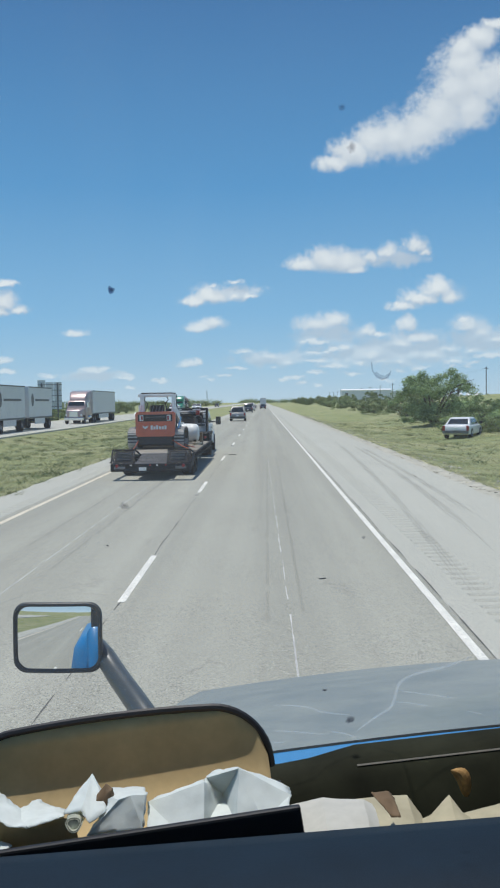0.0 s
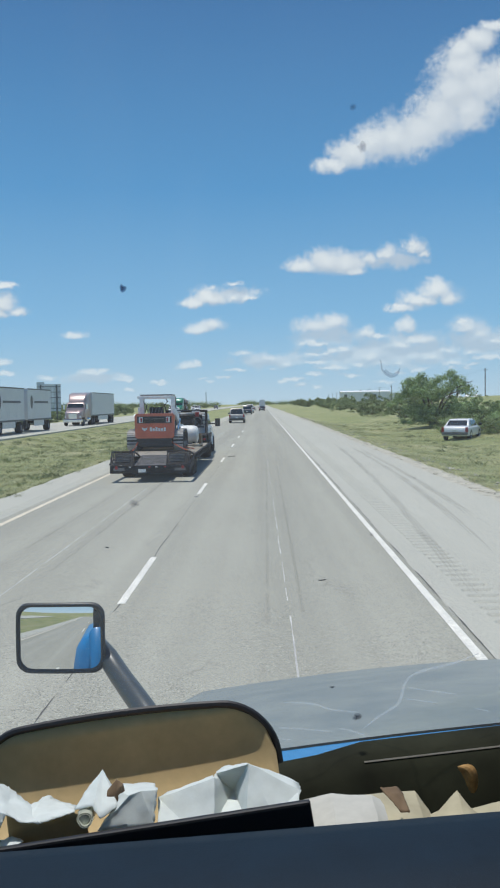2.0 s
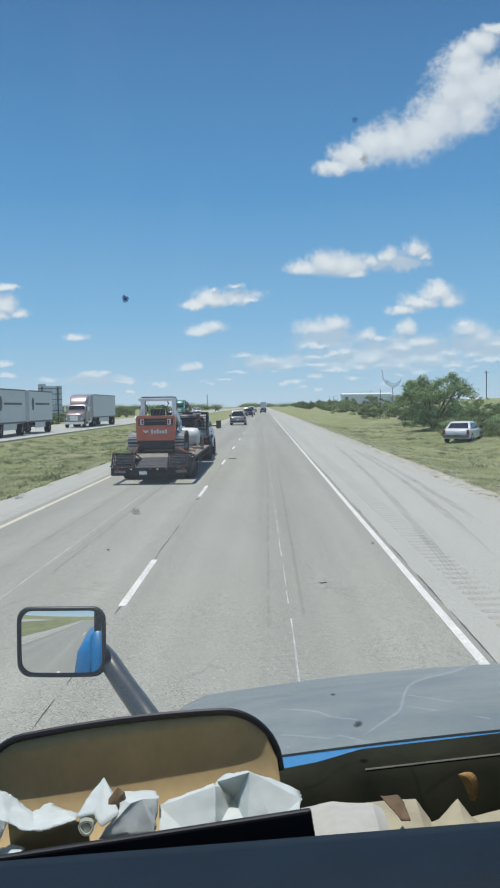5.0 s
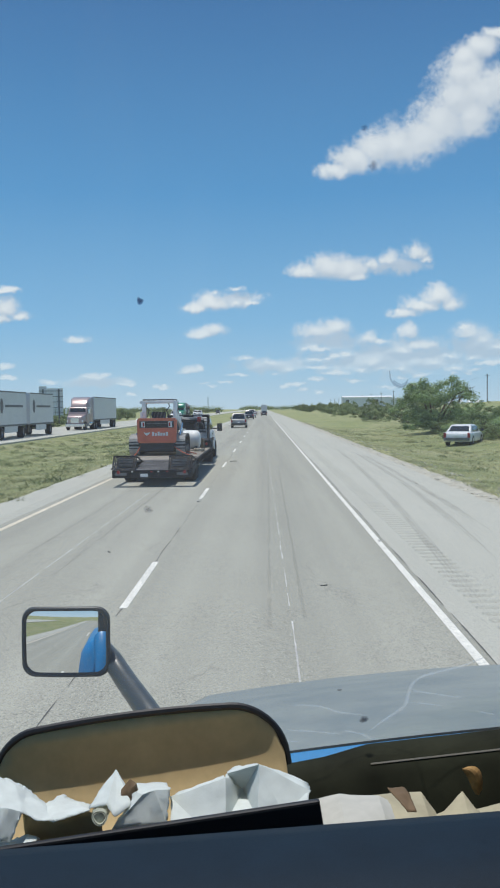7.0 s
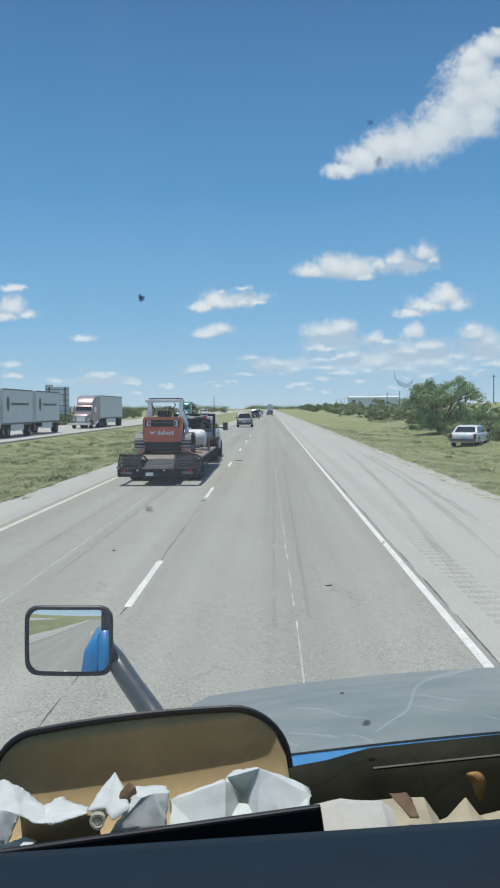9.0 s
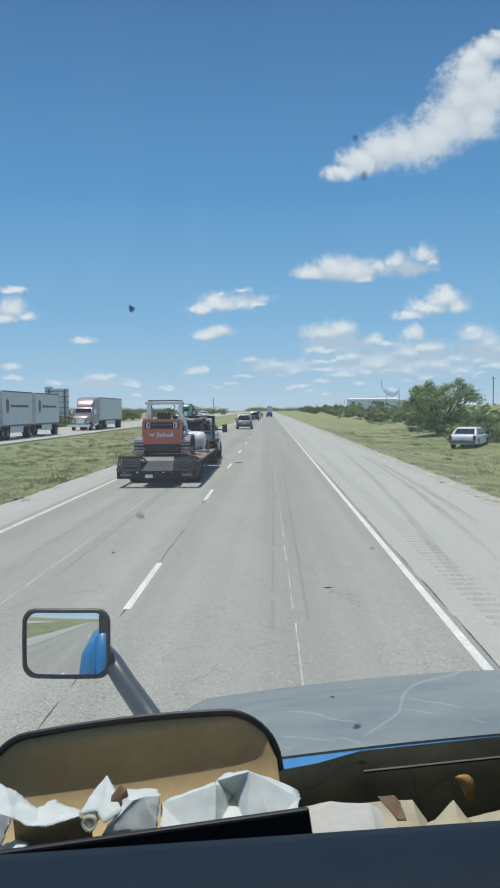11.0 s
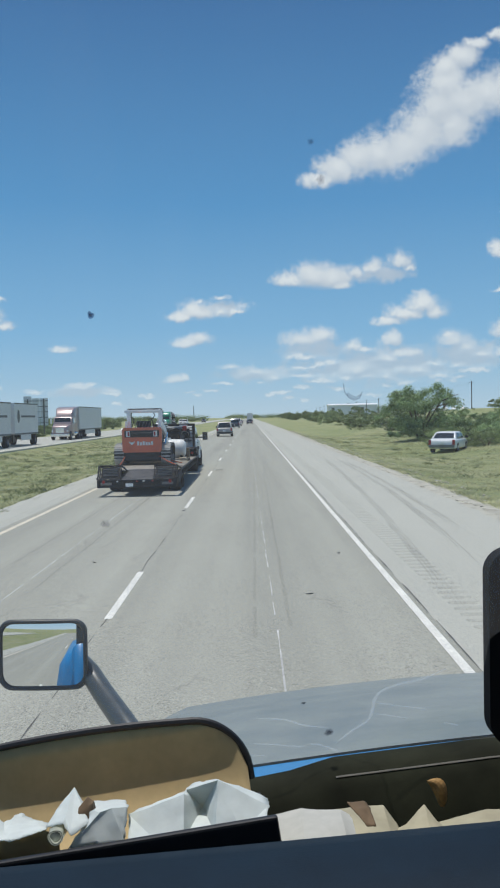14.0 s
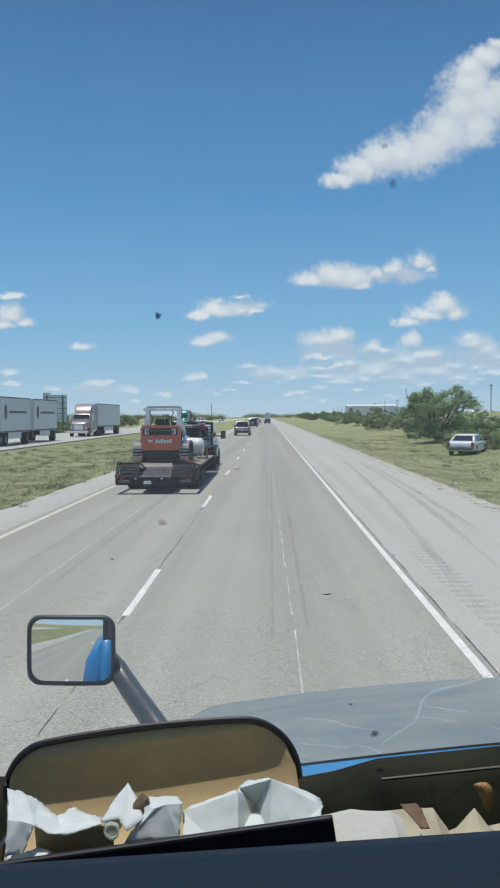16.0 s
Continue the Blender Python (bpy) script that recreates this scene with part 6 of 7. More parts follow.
# oncoming light traffic
car("pickup", pose(-22.7, 302, 0, 0, 0, 180), "white pickup driving towards us beyond the median", "car", WHITE, "pickup")
car("pickup", pose(-26.2, 330, 0, 0, 0, 180), "white oncoming pickup in the outer lane", "car", WHITE, "pickup")
car("suv", pose(-22.7, 420, 0, 0, 0, 180), "dark oncoming sport utility vehicle", "car", DARKV, "suv")
car("van", pose(-22.8, 221, 0, 0, 0, 180), "white oncoming work van", "van", WHITE, "van")


def van_trailer(parent, y0, length, material=TRAILW, top=4.05, marks=0):
    """A box trailer from y0 back to y0 + length, with posts, doors and wheels."""
    part("trailer_box", boxes(((-1.29, y0, 1.15), (1.29, y0 + length, top)), bevel=0.03), material, parent, "ribbed white trailer box")
    rail = bmesh.new()
    for s in (-1, 1):
        box(rail, (s * 1.285, y0, 1.08), (s * 1.31, y0 + length, 1.24))
        box(rail, (s * 1.285, y0, top - 0.10), (s * 1.305, y0 + length, top + 0.01))
    part("rails", rail, STEELG, parent, "steel edge rails")
    for s in (-1, 1):
        part("rear_door", boxes(((s * 0.02, y0 + length, 1.2), (s * 1.24, y0 + length + 0.03, top - 0.08)), bevel=0.01), material, parent)
        part("landing_leg", boxes(((s * 0.6 - 0.06, y0 + length * 0.22, 0.35), (s * 0.6 + 0.06, y0 + length * 0.22 + 0.12, 1.15))), STEELG, parent)
        part("side_skirt", boxes(((s * 1.22, y0 + length * 0.25, 0.55), (s * 1.25, y0 + length * 0.68, 1.12))), material, parent)
    part("axle_frame", boxes(((-0.55, y0 + length - 3.0, 0.75), (0.55, y0 + length - 0.3, 1.15))), STEELB, parent)
    part("rear_guard", boxes(((-1.1, y0 + length - 0.05, 0.5), (1.1, y0 + length + 0.05, 0.62)), ((-0.7, y0 + length - 0.05, 0.6), (-0.62, y0 + length + 0.03, 1.15)), ((0.62, y0 + length - 0.05, 0.6), (0.7, y0 + length + 0.03, 1.15))), STEELG, parent)
    for s in (-1, 1):
        for dy in ((-1.0, -2.25) if length > 10 else (-1.0,)):
            wheel(parent, s * 1.02, y0 + length + dy, 0.51, 0.5)
    for k in range(marks):
        for s in (-1, 1):
            n = 20
            em = [(y0 + 1.3 + 0.42 * math.cos(6.283 * i / n), top - 1.25 + 0.62 * math.sin(6.283 * i / n)) for i in range(n)]
            pts = [(s * 1.30, y, z) for y, z in em]
            part("emblem", quad(pts if s > 0 else pts[::-1], 0.01), STEELG, parent, "dark oval mark")
            part("mark_bar", boxes(((s * 1.296, y0 + 2.2, top - 1.35), (s * 1.308, y0 + length - 1.2, top - 1.15))), STEELG, parent, "dark bar of unreadable writing")


def tractor(parent, paint, y=0.0, sleeper=True):
    """A conventional tractor unit: its nose at y, pointing to -y."""
    part("hood", loft([ring_at(y, 0.80, 0.75, 1.55, 0.15), ring_at(y + 0.3, 0.98, 0.62, 1.72, 0.18), ring_at(y + 1.7, 1.10, 0.62, 1.98, 0.15)]), paint, parent, "", True)
    part("cab", loft([ring_at(y + 1.55, 1.14, 0.7, 2.0, 0.1), ring_at(y + 1.9, 1.16, 0.7, 2.75, 0.12, 0.1), ring_at(y + 3.2, 1.18, 0.7, 2.95, 0.12, 0.06)]), paint, parent, "", True)
    part("sleeper", loft([ring_at(y + 2.1, 1.0, 2.5, 2.9, 0.1, 0.1), ring_at(y + 3.3, 1.2, 0.8, 3.85, 0.18, 0.08), ring_at(y + 5.0, 1.22, 0.8, 4.0, 0.12, 0.04)]), paint, parent, "", True)
    part("windscreen", quad([(1.0, y + 1.60, 2.02), (-1.0, y + 1.60, 2.02), (-0.94, y + 1.86, 2.66), (0.94, y + 1.86, 2.66)][::-1], 0.03), DGLASS, parent)
    for s in (-1, 1):
        pts = [(s * 1.175, y + 2.0, 1.95), (s * 1.185, y + 3.0, 1.95), (s * 1.15, y + 3.0, 2.65), (s * 1.12, y + 2.2, 2.65)]
        part("side_window", quad(pts if s < 0 else pts[::-1], 0.012), DGLASS, parent)
        part("mirror", boxes(((s * 1.3, y + 1.7, 1.95), (s * 1.52, y + 1.8, 2.6)), bevel=0.03), CHROME, parent)
        part("head_lamp", boxes(((s * 0.66, y + 0.02, 0.95), (s * 0.98, y + 0.25, 1.2)), bevel=0.03), LAMPW, parent)
        part("fuel_tank", tubes([(s * 0.95, y + 2.9, 0.75), (s * 0.95, y + 4.6, 0.75)], radius=0.32, sides=16), CHROME, parent, "", True)
        part("exhaust_stack", tubes([(s * 1.0, y + 5.1, 1.2), (s * 1.0, y + 5.1, 3.9)], radius=0.08), CHROME, parent)
        wheel(parent, s * 1.02, y + 0.95, 0.52, 0.32)
        for dy in (5.6, 6.9):
            wheel(parent, s * 0.98, y + dy, 0.52, 0.55)
    part("grille", boxes(((-0.5, y - 0.03, 0.85), (0.5, y + 0.1, 1.5)), bevel=0.03), CHROME, parent)
    part("bumper", boxes(((-1.15, y - 0.08, 0.42), (1.15, y + 0.25, 0.78)), bevel=0.05), CHROME, parent)
    part("chassis", boxes(((-0.5, y + 1.0, 0.75), (0.5, y + 7.6, 1.0))), STEELB, parent)


semi = thing("semi_truck", pose(-22.6, 101.5, 0), "rosy silver semi truck with a white box trailer, oncoming", "truck")
tractor(semi, COPPERV)
van_trailer(semi, 5.4, 15.8)

doubles = thing("double_trailer_truck", pose(-22.8, 63.0, 0), "truck pulling two short white box trailers, oncoming", "truck")
tractor(doubles, WHITE)
van_trailer(doubles, 5.4, 8.6, marks=1)
van_trailer(doubles, 15.2, 8.6, marks=1)
part("dolly", boxes(((-0.5, 14.0, 0.7), (0.5, 15.6, 0.9))), STEELB, doubles)

hauler = thing("car_hauler", pose(-22.8, 230, 0), "green car hauler truck loaded with cars, oncoming", "truck")
tractor(hauler, GREENV)
part("fairing", loft([ring_at(1.9, 1.0, 2.9, 3.2, 0.12, 0.1), ring_at(3.0, 1.2, 2.9, 4.1, 0.2, 0.1), ring_at(5.0, 1.2, 2.9, 4.1, 0.2, 0.1)]), GREENV, hauler, "glossy green roof fairing", True)
for s in (-1, 1):
    part("deck_rail", boxes(((s * 1.2, 5.2, 2.30), (s * 1.28, 21, 2.42))), STEELB, hauler)
    part("deck_rail", boxes(((s * 1.2, 6.0, 0.75), (s * 1.28, 21, 0.9))), STEELB, hauler)
    for y in (6.2, 9.5, 13, 16.5, 20.6):
        part("post", boxes(((s * 1.2, y, 0.8), (s * 1.27, y + 0.12, 3.4))), STEELB, hauler)
    wheel(hauler, s * 1.0, 15.2, 0.45, 0.5)
    wheel(hauler, s * 1.0, 16.3, 0.45, 0.5)
part("deck", boxes(((-1.2, 5.4, 2.34), (1.2, 21, 2.40))), STEELG, hauler)
part("deck", boxes(((-1.2, 7.8, 0.82), (1.2, 21, 0.88))), STEELG, hauler)
for y, z, pnt, k, lb in ((5.9, 2.4, SILVER, "sedan", "silver"), (11.0, 2.4, DARKV, "suv", "dark"), (16.2, 2.4, REDV, "sedan", "red"), (8.6, 0.88, DARKV, "sedan", "dark"), (15.0, 0.88, WHITE, "suv", "white")):
    car("sedan" if k == "sedan" else "suv", pose(-22.8, 230 + y, z), lb + " new car carried on the hauler deck", "car", pnt, k, "cars on the hauler")

box_truck = thing("box_truck", pose(-0.1, 395, 0), "white box truck driving far ahead", "truck")
van_trailer(box_truck, -9.0, 9.0)
tractor(box_truck, WHITE, -14.4)
box_truck.matrix_basis = pose(-0.1, 395, 0, 0, 0, 180)


# ---------------------------------------------------------------- pickup, trailer and loader in the other lane
RIG = pose(-3.45, 25.8, 0) @ Matrix.Diagonal((0.95, 1, 1, 1))
DECK = 0.70
trailer = thing("flatbed_trailer", RIG, "black gooseneck equipment trailer with a plank deck and folded ramps", "trailer")
part("rear_beam", boxes(((-1.27, 0.0, 0.28), (1.27, 0.14, 0.52)), bevel=0.015), STEELB, trailer, "black rear beam")
for s in (-1, 1):
    part("side_rail", boxes(((s * 1.20, 1.75, 0.50), (s * 1.27, 10.4, 0.72)), bevel=0.01), STEELB, trailer)
    part("dovetail_rail", quad([(s * 1.235, 0.05, 0.30), (s * 1.235, 1.8, 0.50), (s * 1.235, 1.8, 0.72), (s * 1.235, 0.05, 0.52)], 0.05), STEELB, trailer)
    part("rub_rail", tubes([(s * 1.30, 0.1, 0.55), (s * 1.30, 1.8, 0.74), (s * 1.30, 10.3, 0.74)], radius=0.022), STEELB, trailer)
    part("main_beam", boxes(((s * 0.48, 0.6, 0.36), (s * 0.56, 10.3, 0.62))), STEELB, trailer)
    for k in range(13):
        part("stake_pocket", boxes(((s * 1.27, 2.0 + 0.6 * k, 0.56), (s * 1.32, 2.1 + 0.6 * k, 0.70))), STEELB, trailer)
    part("tail_lamp", boxes(((s * 0.80, -0.012, 0.36), (s * 1.16, 0.01, 0.44)), bevel=0.01), STEELG, trailer, "dusty lamp housing")
    part("round_lamp", prism([(0.05 * math.cos(6.283 * i / 14), 0.05 * math.sin(6.283 * i / 14)) for i in range(14)], 0.03, pose(s * 1.06, 0.0, 0.46, 90, 0, 0)), LAMPR, trailer, "small round red lamp")
    # folded ramp: an open frame with cross bars standing over the dovetail
    r = part("ramp", tubes([(s * 0.54, 0.10, 0.52), (s * 0.54, 0.42, 0.92), (s * 1.20, 0.42, 0.92), (s * 1.20, 0.10, 0.52)], radius=0.028), STEELB, trailer, "black folded loading ramp")
    for k in range(5):
        y, z = 0.19 + 0.035 * k, 0.63 + 0.044 * k
        part("ramp_bar", boxes(((s * 0.64, y - 0.015, z), (s * 1.10, y + 0.015, z + 0.022))), STEELG, r, "worn steel bar")
    part("ramp_plate", quad([(s * 0.57, 0.13, 0.53), (s * 1.17, 0.13, 0.53), (s * 1.17, 0.40, 0.89), (s * 0.57, 0.40, 0.89)], 0.008), STEELB, r)
    part("ramp_brace", tubes([(s * 1.24, 0.42, 0.92), (s * 1.26, 1.9, 0.74)], radius=0.025), STEELB, r)
    part("ramp_brace", tubes([(s * 0.54, 0.42, 0.92), (s * 0.54, 1.6, 0.70)], radius=0.025), STEELB, r)
    part("ramp_brace", tubes([(s * 1.26, 0.10, 0.54), (s * 1.26, 0.42, 0.92)], radius=0.03), STEELB, r)
    for y in (2.25, 3.25):
        wheel(trailer, s * 1.02, y, 0.37, 0.40)
part("dovetail", quad([(-0.50, 0.10, 0.50), (0.50, 0.10, 0.50), (0.50, 1.8, 0.70), (-0.50, 1.8, 0.70)], 0.03), STEELG, trailer, "worn steel dovetail")
cleat = mesh_of("cleat", boxes(((-0.5, -0.02, 0), (0.5, 0.02, 0.012))), STEELB)
for k in range(12):
    c = new("cleat", cleat)
    c.parent = trailer
    c.matrix_basis = pose(0, 0.2 + 0.135 * k, 0.538 + 0.0159 * k)
plank = mesh_of("plank", boxes(((-0.108, 0, 0), (0.108, 8.5, 0.045))), PLANKM)
for k in range(11):
    c = new("plank", plank)
    c.parent = trailer
    c.matrix_basis = pose(-1.09 + 0.218 * k, 1.8, 0.67 + 0.002 * (k % 3))
for k in range(9):
    part("cross_member", boxes(((-1.2, 2.0 + 0.95 * k, 0.52), (1.2, 2.08 + 0.95 * k, 0.66))), STEELB, trailer)
part("number_plate", boxes(((-0.36, -0.02, 0.31), (-0.12, -0.004, 0.41)), bevel=0.004), WRITE, trailer, "white plate with plain bars")
for s, x in ((0, -0.62), (1, 0.0), (2, 0.22), (3, 0.5)):
    part("marker_lamp", boxes(((x - 0.03, -0.015, 0.46), (x + 0.03, 0.0, 0.49))), LAMPR if s % 2 else WRITE, trailer)
for s in (-1, 1):
    part("gooseneck", boxes(((s * 0.42, 10.1, 0.4), (s * 0.54, 10.4, 1.70)), bevel=0.02), STEELB, trailer)
    part("neck_beam", quad([(s * 0.48, 10.2, 1.50), (s * 0.48, 12.2, 1.40), (s * 0.48, 12.2, 1.58), (s * 0.48, 10.2, 1.80)], 0.08), STEELB, trailer)
    part("gusset", quad([(s * 0.56, 8.9, 0.72), (s * 0.56, 10.2, 0.72), (s * 0.56, 10.2, 1.62)], 0.03), STEELB, trailer)
part("headboard", boxes(((-0.55, 10.12, 0.70), (0.55, 10.20, 1.66)), bevel=0.01), STEELB, trailer)
part("coupler", tubes([(0, 12.1, 1.46), (0, 12.1, 1.04)], radius=0.07), STEELB, trailer)

# white tank lying across the deck
tank = thing("water_tank", RIG @ pose(0.22, 8.1, DECK + 0.02), "white plastic liquid tank strapped across the trailer deck", "tank")
secs = []
for x, r in ((-0.72, 0.16), (-0.69, 0.28), (-0.62, 0.36), (-0.35, 0.38), (-0.33, 0.365), (-0.29, 0.38), (0.29, 0.38), (0.33, 0.365), (0.35, 0.38), (0.62, 0.36), (0.69, 0.28), (0.72, 0.16)):
    secs.append([(x, r * math.cos(6.283 * k / 24), 0.42 + r * math.sin(6.283 * k / 24)) for k in range(24)])
part("body", loft(secs), TANKM, tank, "", True)
part("cap", tubes([(0, 0, 0.78), (0, 0, 0.86)], radius=0.10, sides=16), TANKM, tank)
part("cradle", boxes(((-0.6, -0.36, 0), (-0.5, 0.36, 0.16)), ((0.5, -0.36, 0), (0.6, 0.36, 0.16))), STEELB, tank)
wood = solo("wooden_block", boxes(((1.04, 7.0, DECK + 0.02), (1.14, 7.6, DECK + 0.50)), bevel=0.01), CARD3, "brown wooden board standing on the trailer deck", "board")
wood.matrix_basis = RIG

# compact track loader
LX, LY = -0.40, 4.4
loader = thing("track_loader", RIG @ pose(LX, LY, DECK + 0.025) @ Matrix.Diagonal((1.035, 1, 1, 1)), "white and orange compact track loader chained to the trailer", "loader")
part("rear_door", loft([[(s * x, y, z) for s, x, z in ((1, 0.70, 0.50), (1, 0.72, 1.24), (1, 0.66, 1.32), (-1, 0.66, 1.32), (-1, 0.72, 1.24), (-1, 0.70, 0.50), (-1, 0.64, 0.44), (1, 0.64, 0.44))] for y in (0.02, 0.22)]), ORANGE, loader, "orange-red rear door")
part("grille", boxes(((-0.62, -0.005, 0.98), (0.62, 0.03, 1.22)), bevel=0.01), TARP, loader, "black grille recess")
for k in range(4):
    part("grille_bar", boxes(((-0.36, -0.02, 1.02 + 0.05 * k), (0.36, 0.0, 1.045 + 0.05 * k))), STEELG if k == 2 else TARP, loader)
for s in (-1, 1):
    part("tail_lamp", boxes(((s * 0.42, -0.03, 1.00), (s * 0.56, 0.0, 1.20)), bevel=0.01), LAMPW, loader, "square tail lamp")
    part("lamp_glass", boxes(((s * 0.44, -0.036, 1.03), (s * 0.50, -0.028, 1.17))), LAMPR, loader)
part("panel_rib", boxes(((-0.60, 0.0, 0.90), (0.60, 0.03, 0.955)), bevel=0.01), ORANGE, loader)
part("panel_rib", boxes(((-0.52, 0.0, 0.545), (0.55, 0.025, 0.565))), ORANGE, loader)
# light marks on the door stand for its emblem and lettering
part("emblem", quad([(-0.44, 0.012, 0.76), (-0.36, 0.012, 0.70), (-0.28, 0.012, 0.76), (-0.25, 0.012, 0.84), (-0.32, 0.012, 0.80), (-0.40, 0.012, 0.80), (-0.47, 0.012, 0.84)], 0.008), WRITE, loader, "white emblem shape")
for k, (x, h) in enumerate(((-0.17, 0.15), (-0.07, 0.11), (0.03, 0.15), (0.13, 0.11), (0.23, 0.11), (0.33, 0.14))):
    part("mark_bar", boxes(((x, -0.002, 0.69), (x + 0.075, 0.022, 0.69 + h)), bevel=0.012), WRITE, loader, "plain white bar")
part("lower_bumper", loft([ring_at(0.05, 0.62, 0.16, 0.46, 0.05), ring_at(0.3, 0.66, 0.12, 0.5, 0.05), ring_at(1.9, 0.62, 0.12, 0.5, 0.05)]), TARP, loader, "black lower chassis")
part("engine_bay", boxes(((-0.66, 0.2, 0.5), (0.66, 0.95, 1.28)), bevel=0.03), TARP, loader)
for s in (-1, 1):
    # rubber track with lugs
    path = []
    for k in range(36):
        a = 6.28319 * k / 36
        y, z = math.cos(a), math.sin(a)
        path.append((1.02 + 0.95 * math.copysign(abs(y) ** 0.55, y), 0.36 + 0.36 * math.copysign(abs(z) ** 0.6, z)))
    inner = [(1.02 + (y - 1.02) * 0.90, 0.36 + (z - 0.36) * 0.80) for y, z in path]
    bm = bmesh.new()
    n = len(path)
    xa, xb = s * 0.66, s * 1.02
    loops = [[bm.verts.new((x, y, z)) for y, z in l] for x, l in ((xa, inner), (xa, path), (xb, path), (xb, inner))]
    for a, b in zip(loops, loops[1:] + loops[:1]):
        for k in range(n):
            bm.faces.new((a[k], a[(k + 1) % n], b[(k + 1) % n], b[k]))
    bmesh.ops.recalc_face_normals(bm, faces=bm.faces)
    tr = part("track", bm, RUBBERG, loader, "dusty rubber track")
    for k in range(0, 36):
        (ya, za), (yb, zb) = path[k], path[(k + 1) % 36]
        d = Vector((0, yb - ya, zb - za))
        if d.length < 0.01:
            continue
        d.normalize()
        nrm = Vector((0, d.z, -d.y))
        c = Vector(((xa + xb) / 2, (ya + yb) / 2, (za + zb) / 2)) + nrm * 0.012
        m = Matrix.Translation(c) @ Matrix(((1, 0, 0, 0), (0, d.y, nrm.y, 0), (0, d.z, nrm.z, 0), (0, 0, 0, 1)))
        part("lug", box(bmesh.new(), (-0.17, -0.028, -0.012), (0.17, 0.028, 0.022), 0, m), LUGM, tr)
    part("undercarriage", boxes(((s * 0.62, 0.35, 0.14), (s * 0.92, 1.7, 0.52)), bevel=0.04), STEELB, loader)
    for y in (0.35, 0.75, 1.1, 1.4, 1.7):
        part("roller", tubes([(s * 0.95, y, 0.2), (s * 1.0, y, 0.2)], radius=0.11, sides=14), STEELG, loader)
    # lift arm, upright and cab post
    part("upright", quad([(s * 0.60, 0.06, 0.9), (s * 0.60, 0.55, 0.9), (s * 0.60, 0.42, 1.55), (s * 0.60, 0.10, 1.55)], 0.06), LOADW, loader, "off-white tower plate")
    part("lift_arm", quad([(s * x, y, z) for x, y, z in ((0.70, 0.25, 1.36 if s > 0 else 1.20), (0.70, 0.35, 1.58 if s > 0 else 1.30), (0.72, 1.7, 1.25), (0.76, 2.35, 0.55), (0.76, 2.2, 0.45), (0.72, 1.55, 1.0))], 0.08), LOADW, loader, "off-white lift arm")
    part("cab_post", quad([(s * 0.56, 0.28, 1.28), (s * 0.56, 0.46, 1.28), (s * 0.58, 0.52, 1.94), (s * 0.58, 0.36, 1.94)], 0.14), LOADW, loader, "off-white cab post")
    part("cab_post", boxes(((s * 0.56, 1.45, 0.6), (s * 0.64, 1.53, 1.94)), bevel=0.01), TARP, loader)
    part("side_mesh", boxes(((s * 0.60, 0.5, 1.28), (s * 0.62, 1.46, 1.36)), ((s * 0.60, 0.5, 1.62), (s * 0.62, 1.46, 1.66)), ((s * 0.60, 0.8, 1.3), (s * 0.62, 0.83, 1.94)), ((s * 0.60, 1.12, 1.3), (s * 0.62, 1.15, 1.94))), TARP, loader)
    part("cylinder", tubes([(s * 0.78, 0.4, 0.7), (s * 0.78, 1.4, 1.1)], radius=0.035), CHROME, loader)
    part("hose", tubes([(s * 0.36, 0.45, 1.9), (s * 0.44, 0.42, 1.74), (s * 0.32, 0.45, 1.6), (s * 0.40, 0.5, 1.35)], radius=0.018), TARP, loader, "", True)
part("cab_top_bar", boxes(((-0.66, 0.36, 1.84), (0.66, 0.52, 1.95)), bevel=0.03), LOADW, loader, "off-white top bar")
part("cab_roof", boxes(((-0.56, 0.44, 1.94), (0.60, 1.6, 2.00)), bevel=0.03), TARP, loader, "black cab roof")
for k in range(6):
    part("guard_bar", tubes([(-0.28 + 0.12 * k, 0.40, 1.30), (-0.24 + 0.12 * k, 0.62, 1.52)], radius=0.014), STEELG, loader)
part("seat", boxes(((-0.26, 0.75, 0.9), (0.26, 1.2, 1.02)), ((-0.26, 0.68, 0.98), (0.26, 0.78, 1.55)), bevel=0.03), TARP, loader, "black operator seat")
part("bucket", loft([[(x, y, z) for y, z in ((2.15, 0.05), (2.95, 0.02), (2.95, 0.07), (2.4, 0.14), (2.25, 0.45), (2.45, 0.62), (2.40, 0.68), (2.10, 0.45))] for x in (-0.92, 0.92)]), STEELG, loader, "worn steel bucket")
for i, (a, b) in enumerate((((0.62, 0.05, 0.3), (1.3, -0.6, 0.0)), ((-0.62, 0.05, 0.3), (-0.75, -0.6, 0.0)), ((0.62, 0.1, 0.32), (1.35, 0.9, 0.0)))):
    part("tie_down", tubes([a, ((a[0] + b[0]) / 2, (a[1] + b[1]) / 2, 0.12), b], radius=0.018, sides=6), STRAP, loader, "orange tie-down strap")
rope = bmesh.new()
for k in range(3):
    tube(rope, [(0.95 + 0.16 * math.cos(a) * (1 + 0.1 * k), 6.9 + 0.25 * math.sin(a), DECK + 0.06 + 0.03 * k) for a in (0.4 * i for i in range(16))], 0.02, 6)
rp = solo("rope_coil", rope, ROPE, "coil of pale rope on the trailer deck", "rope", smooth=True)
rp.matrix_basis = RIG

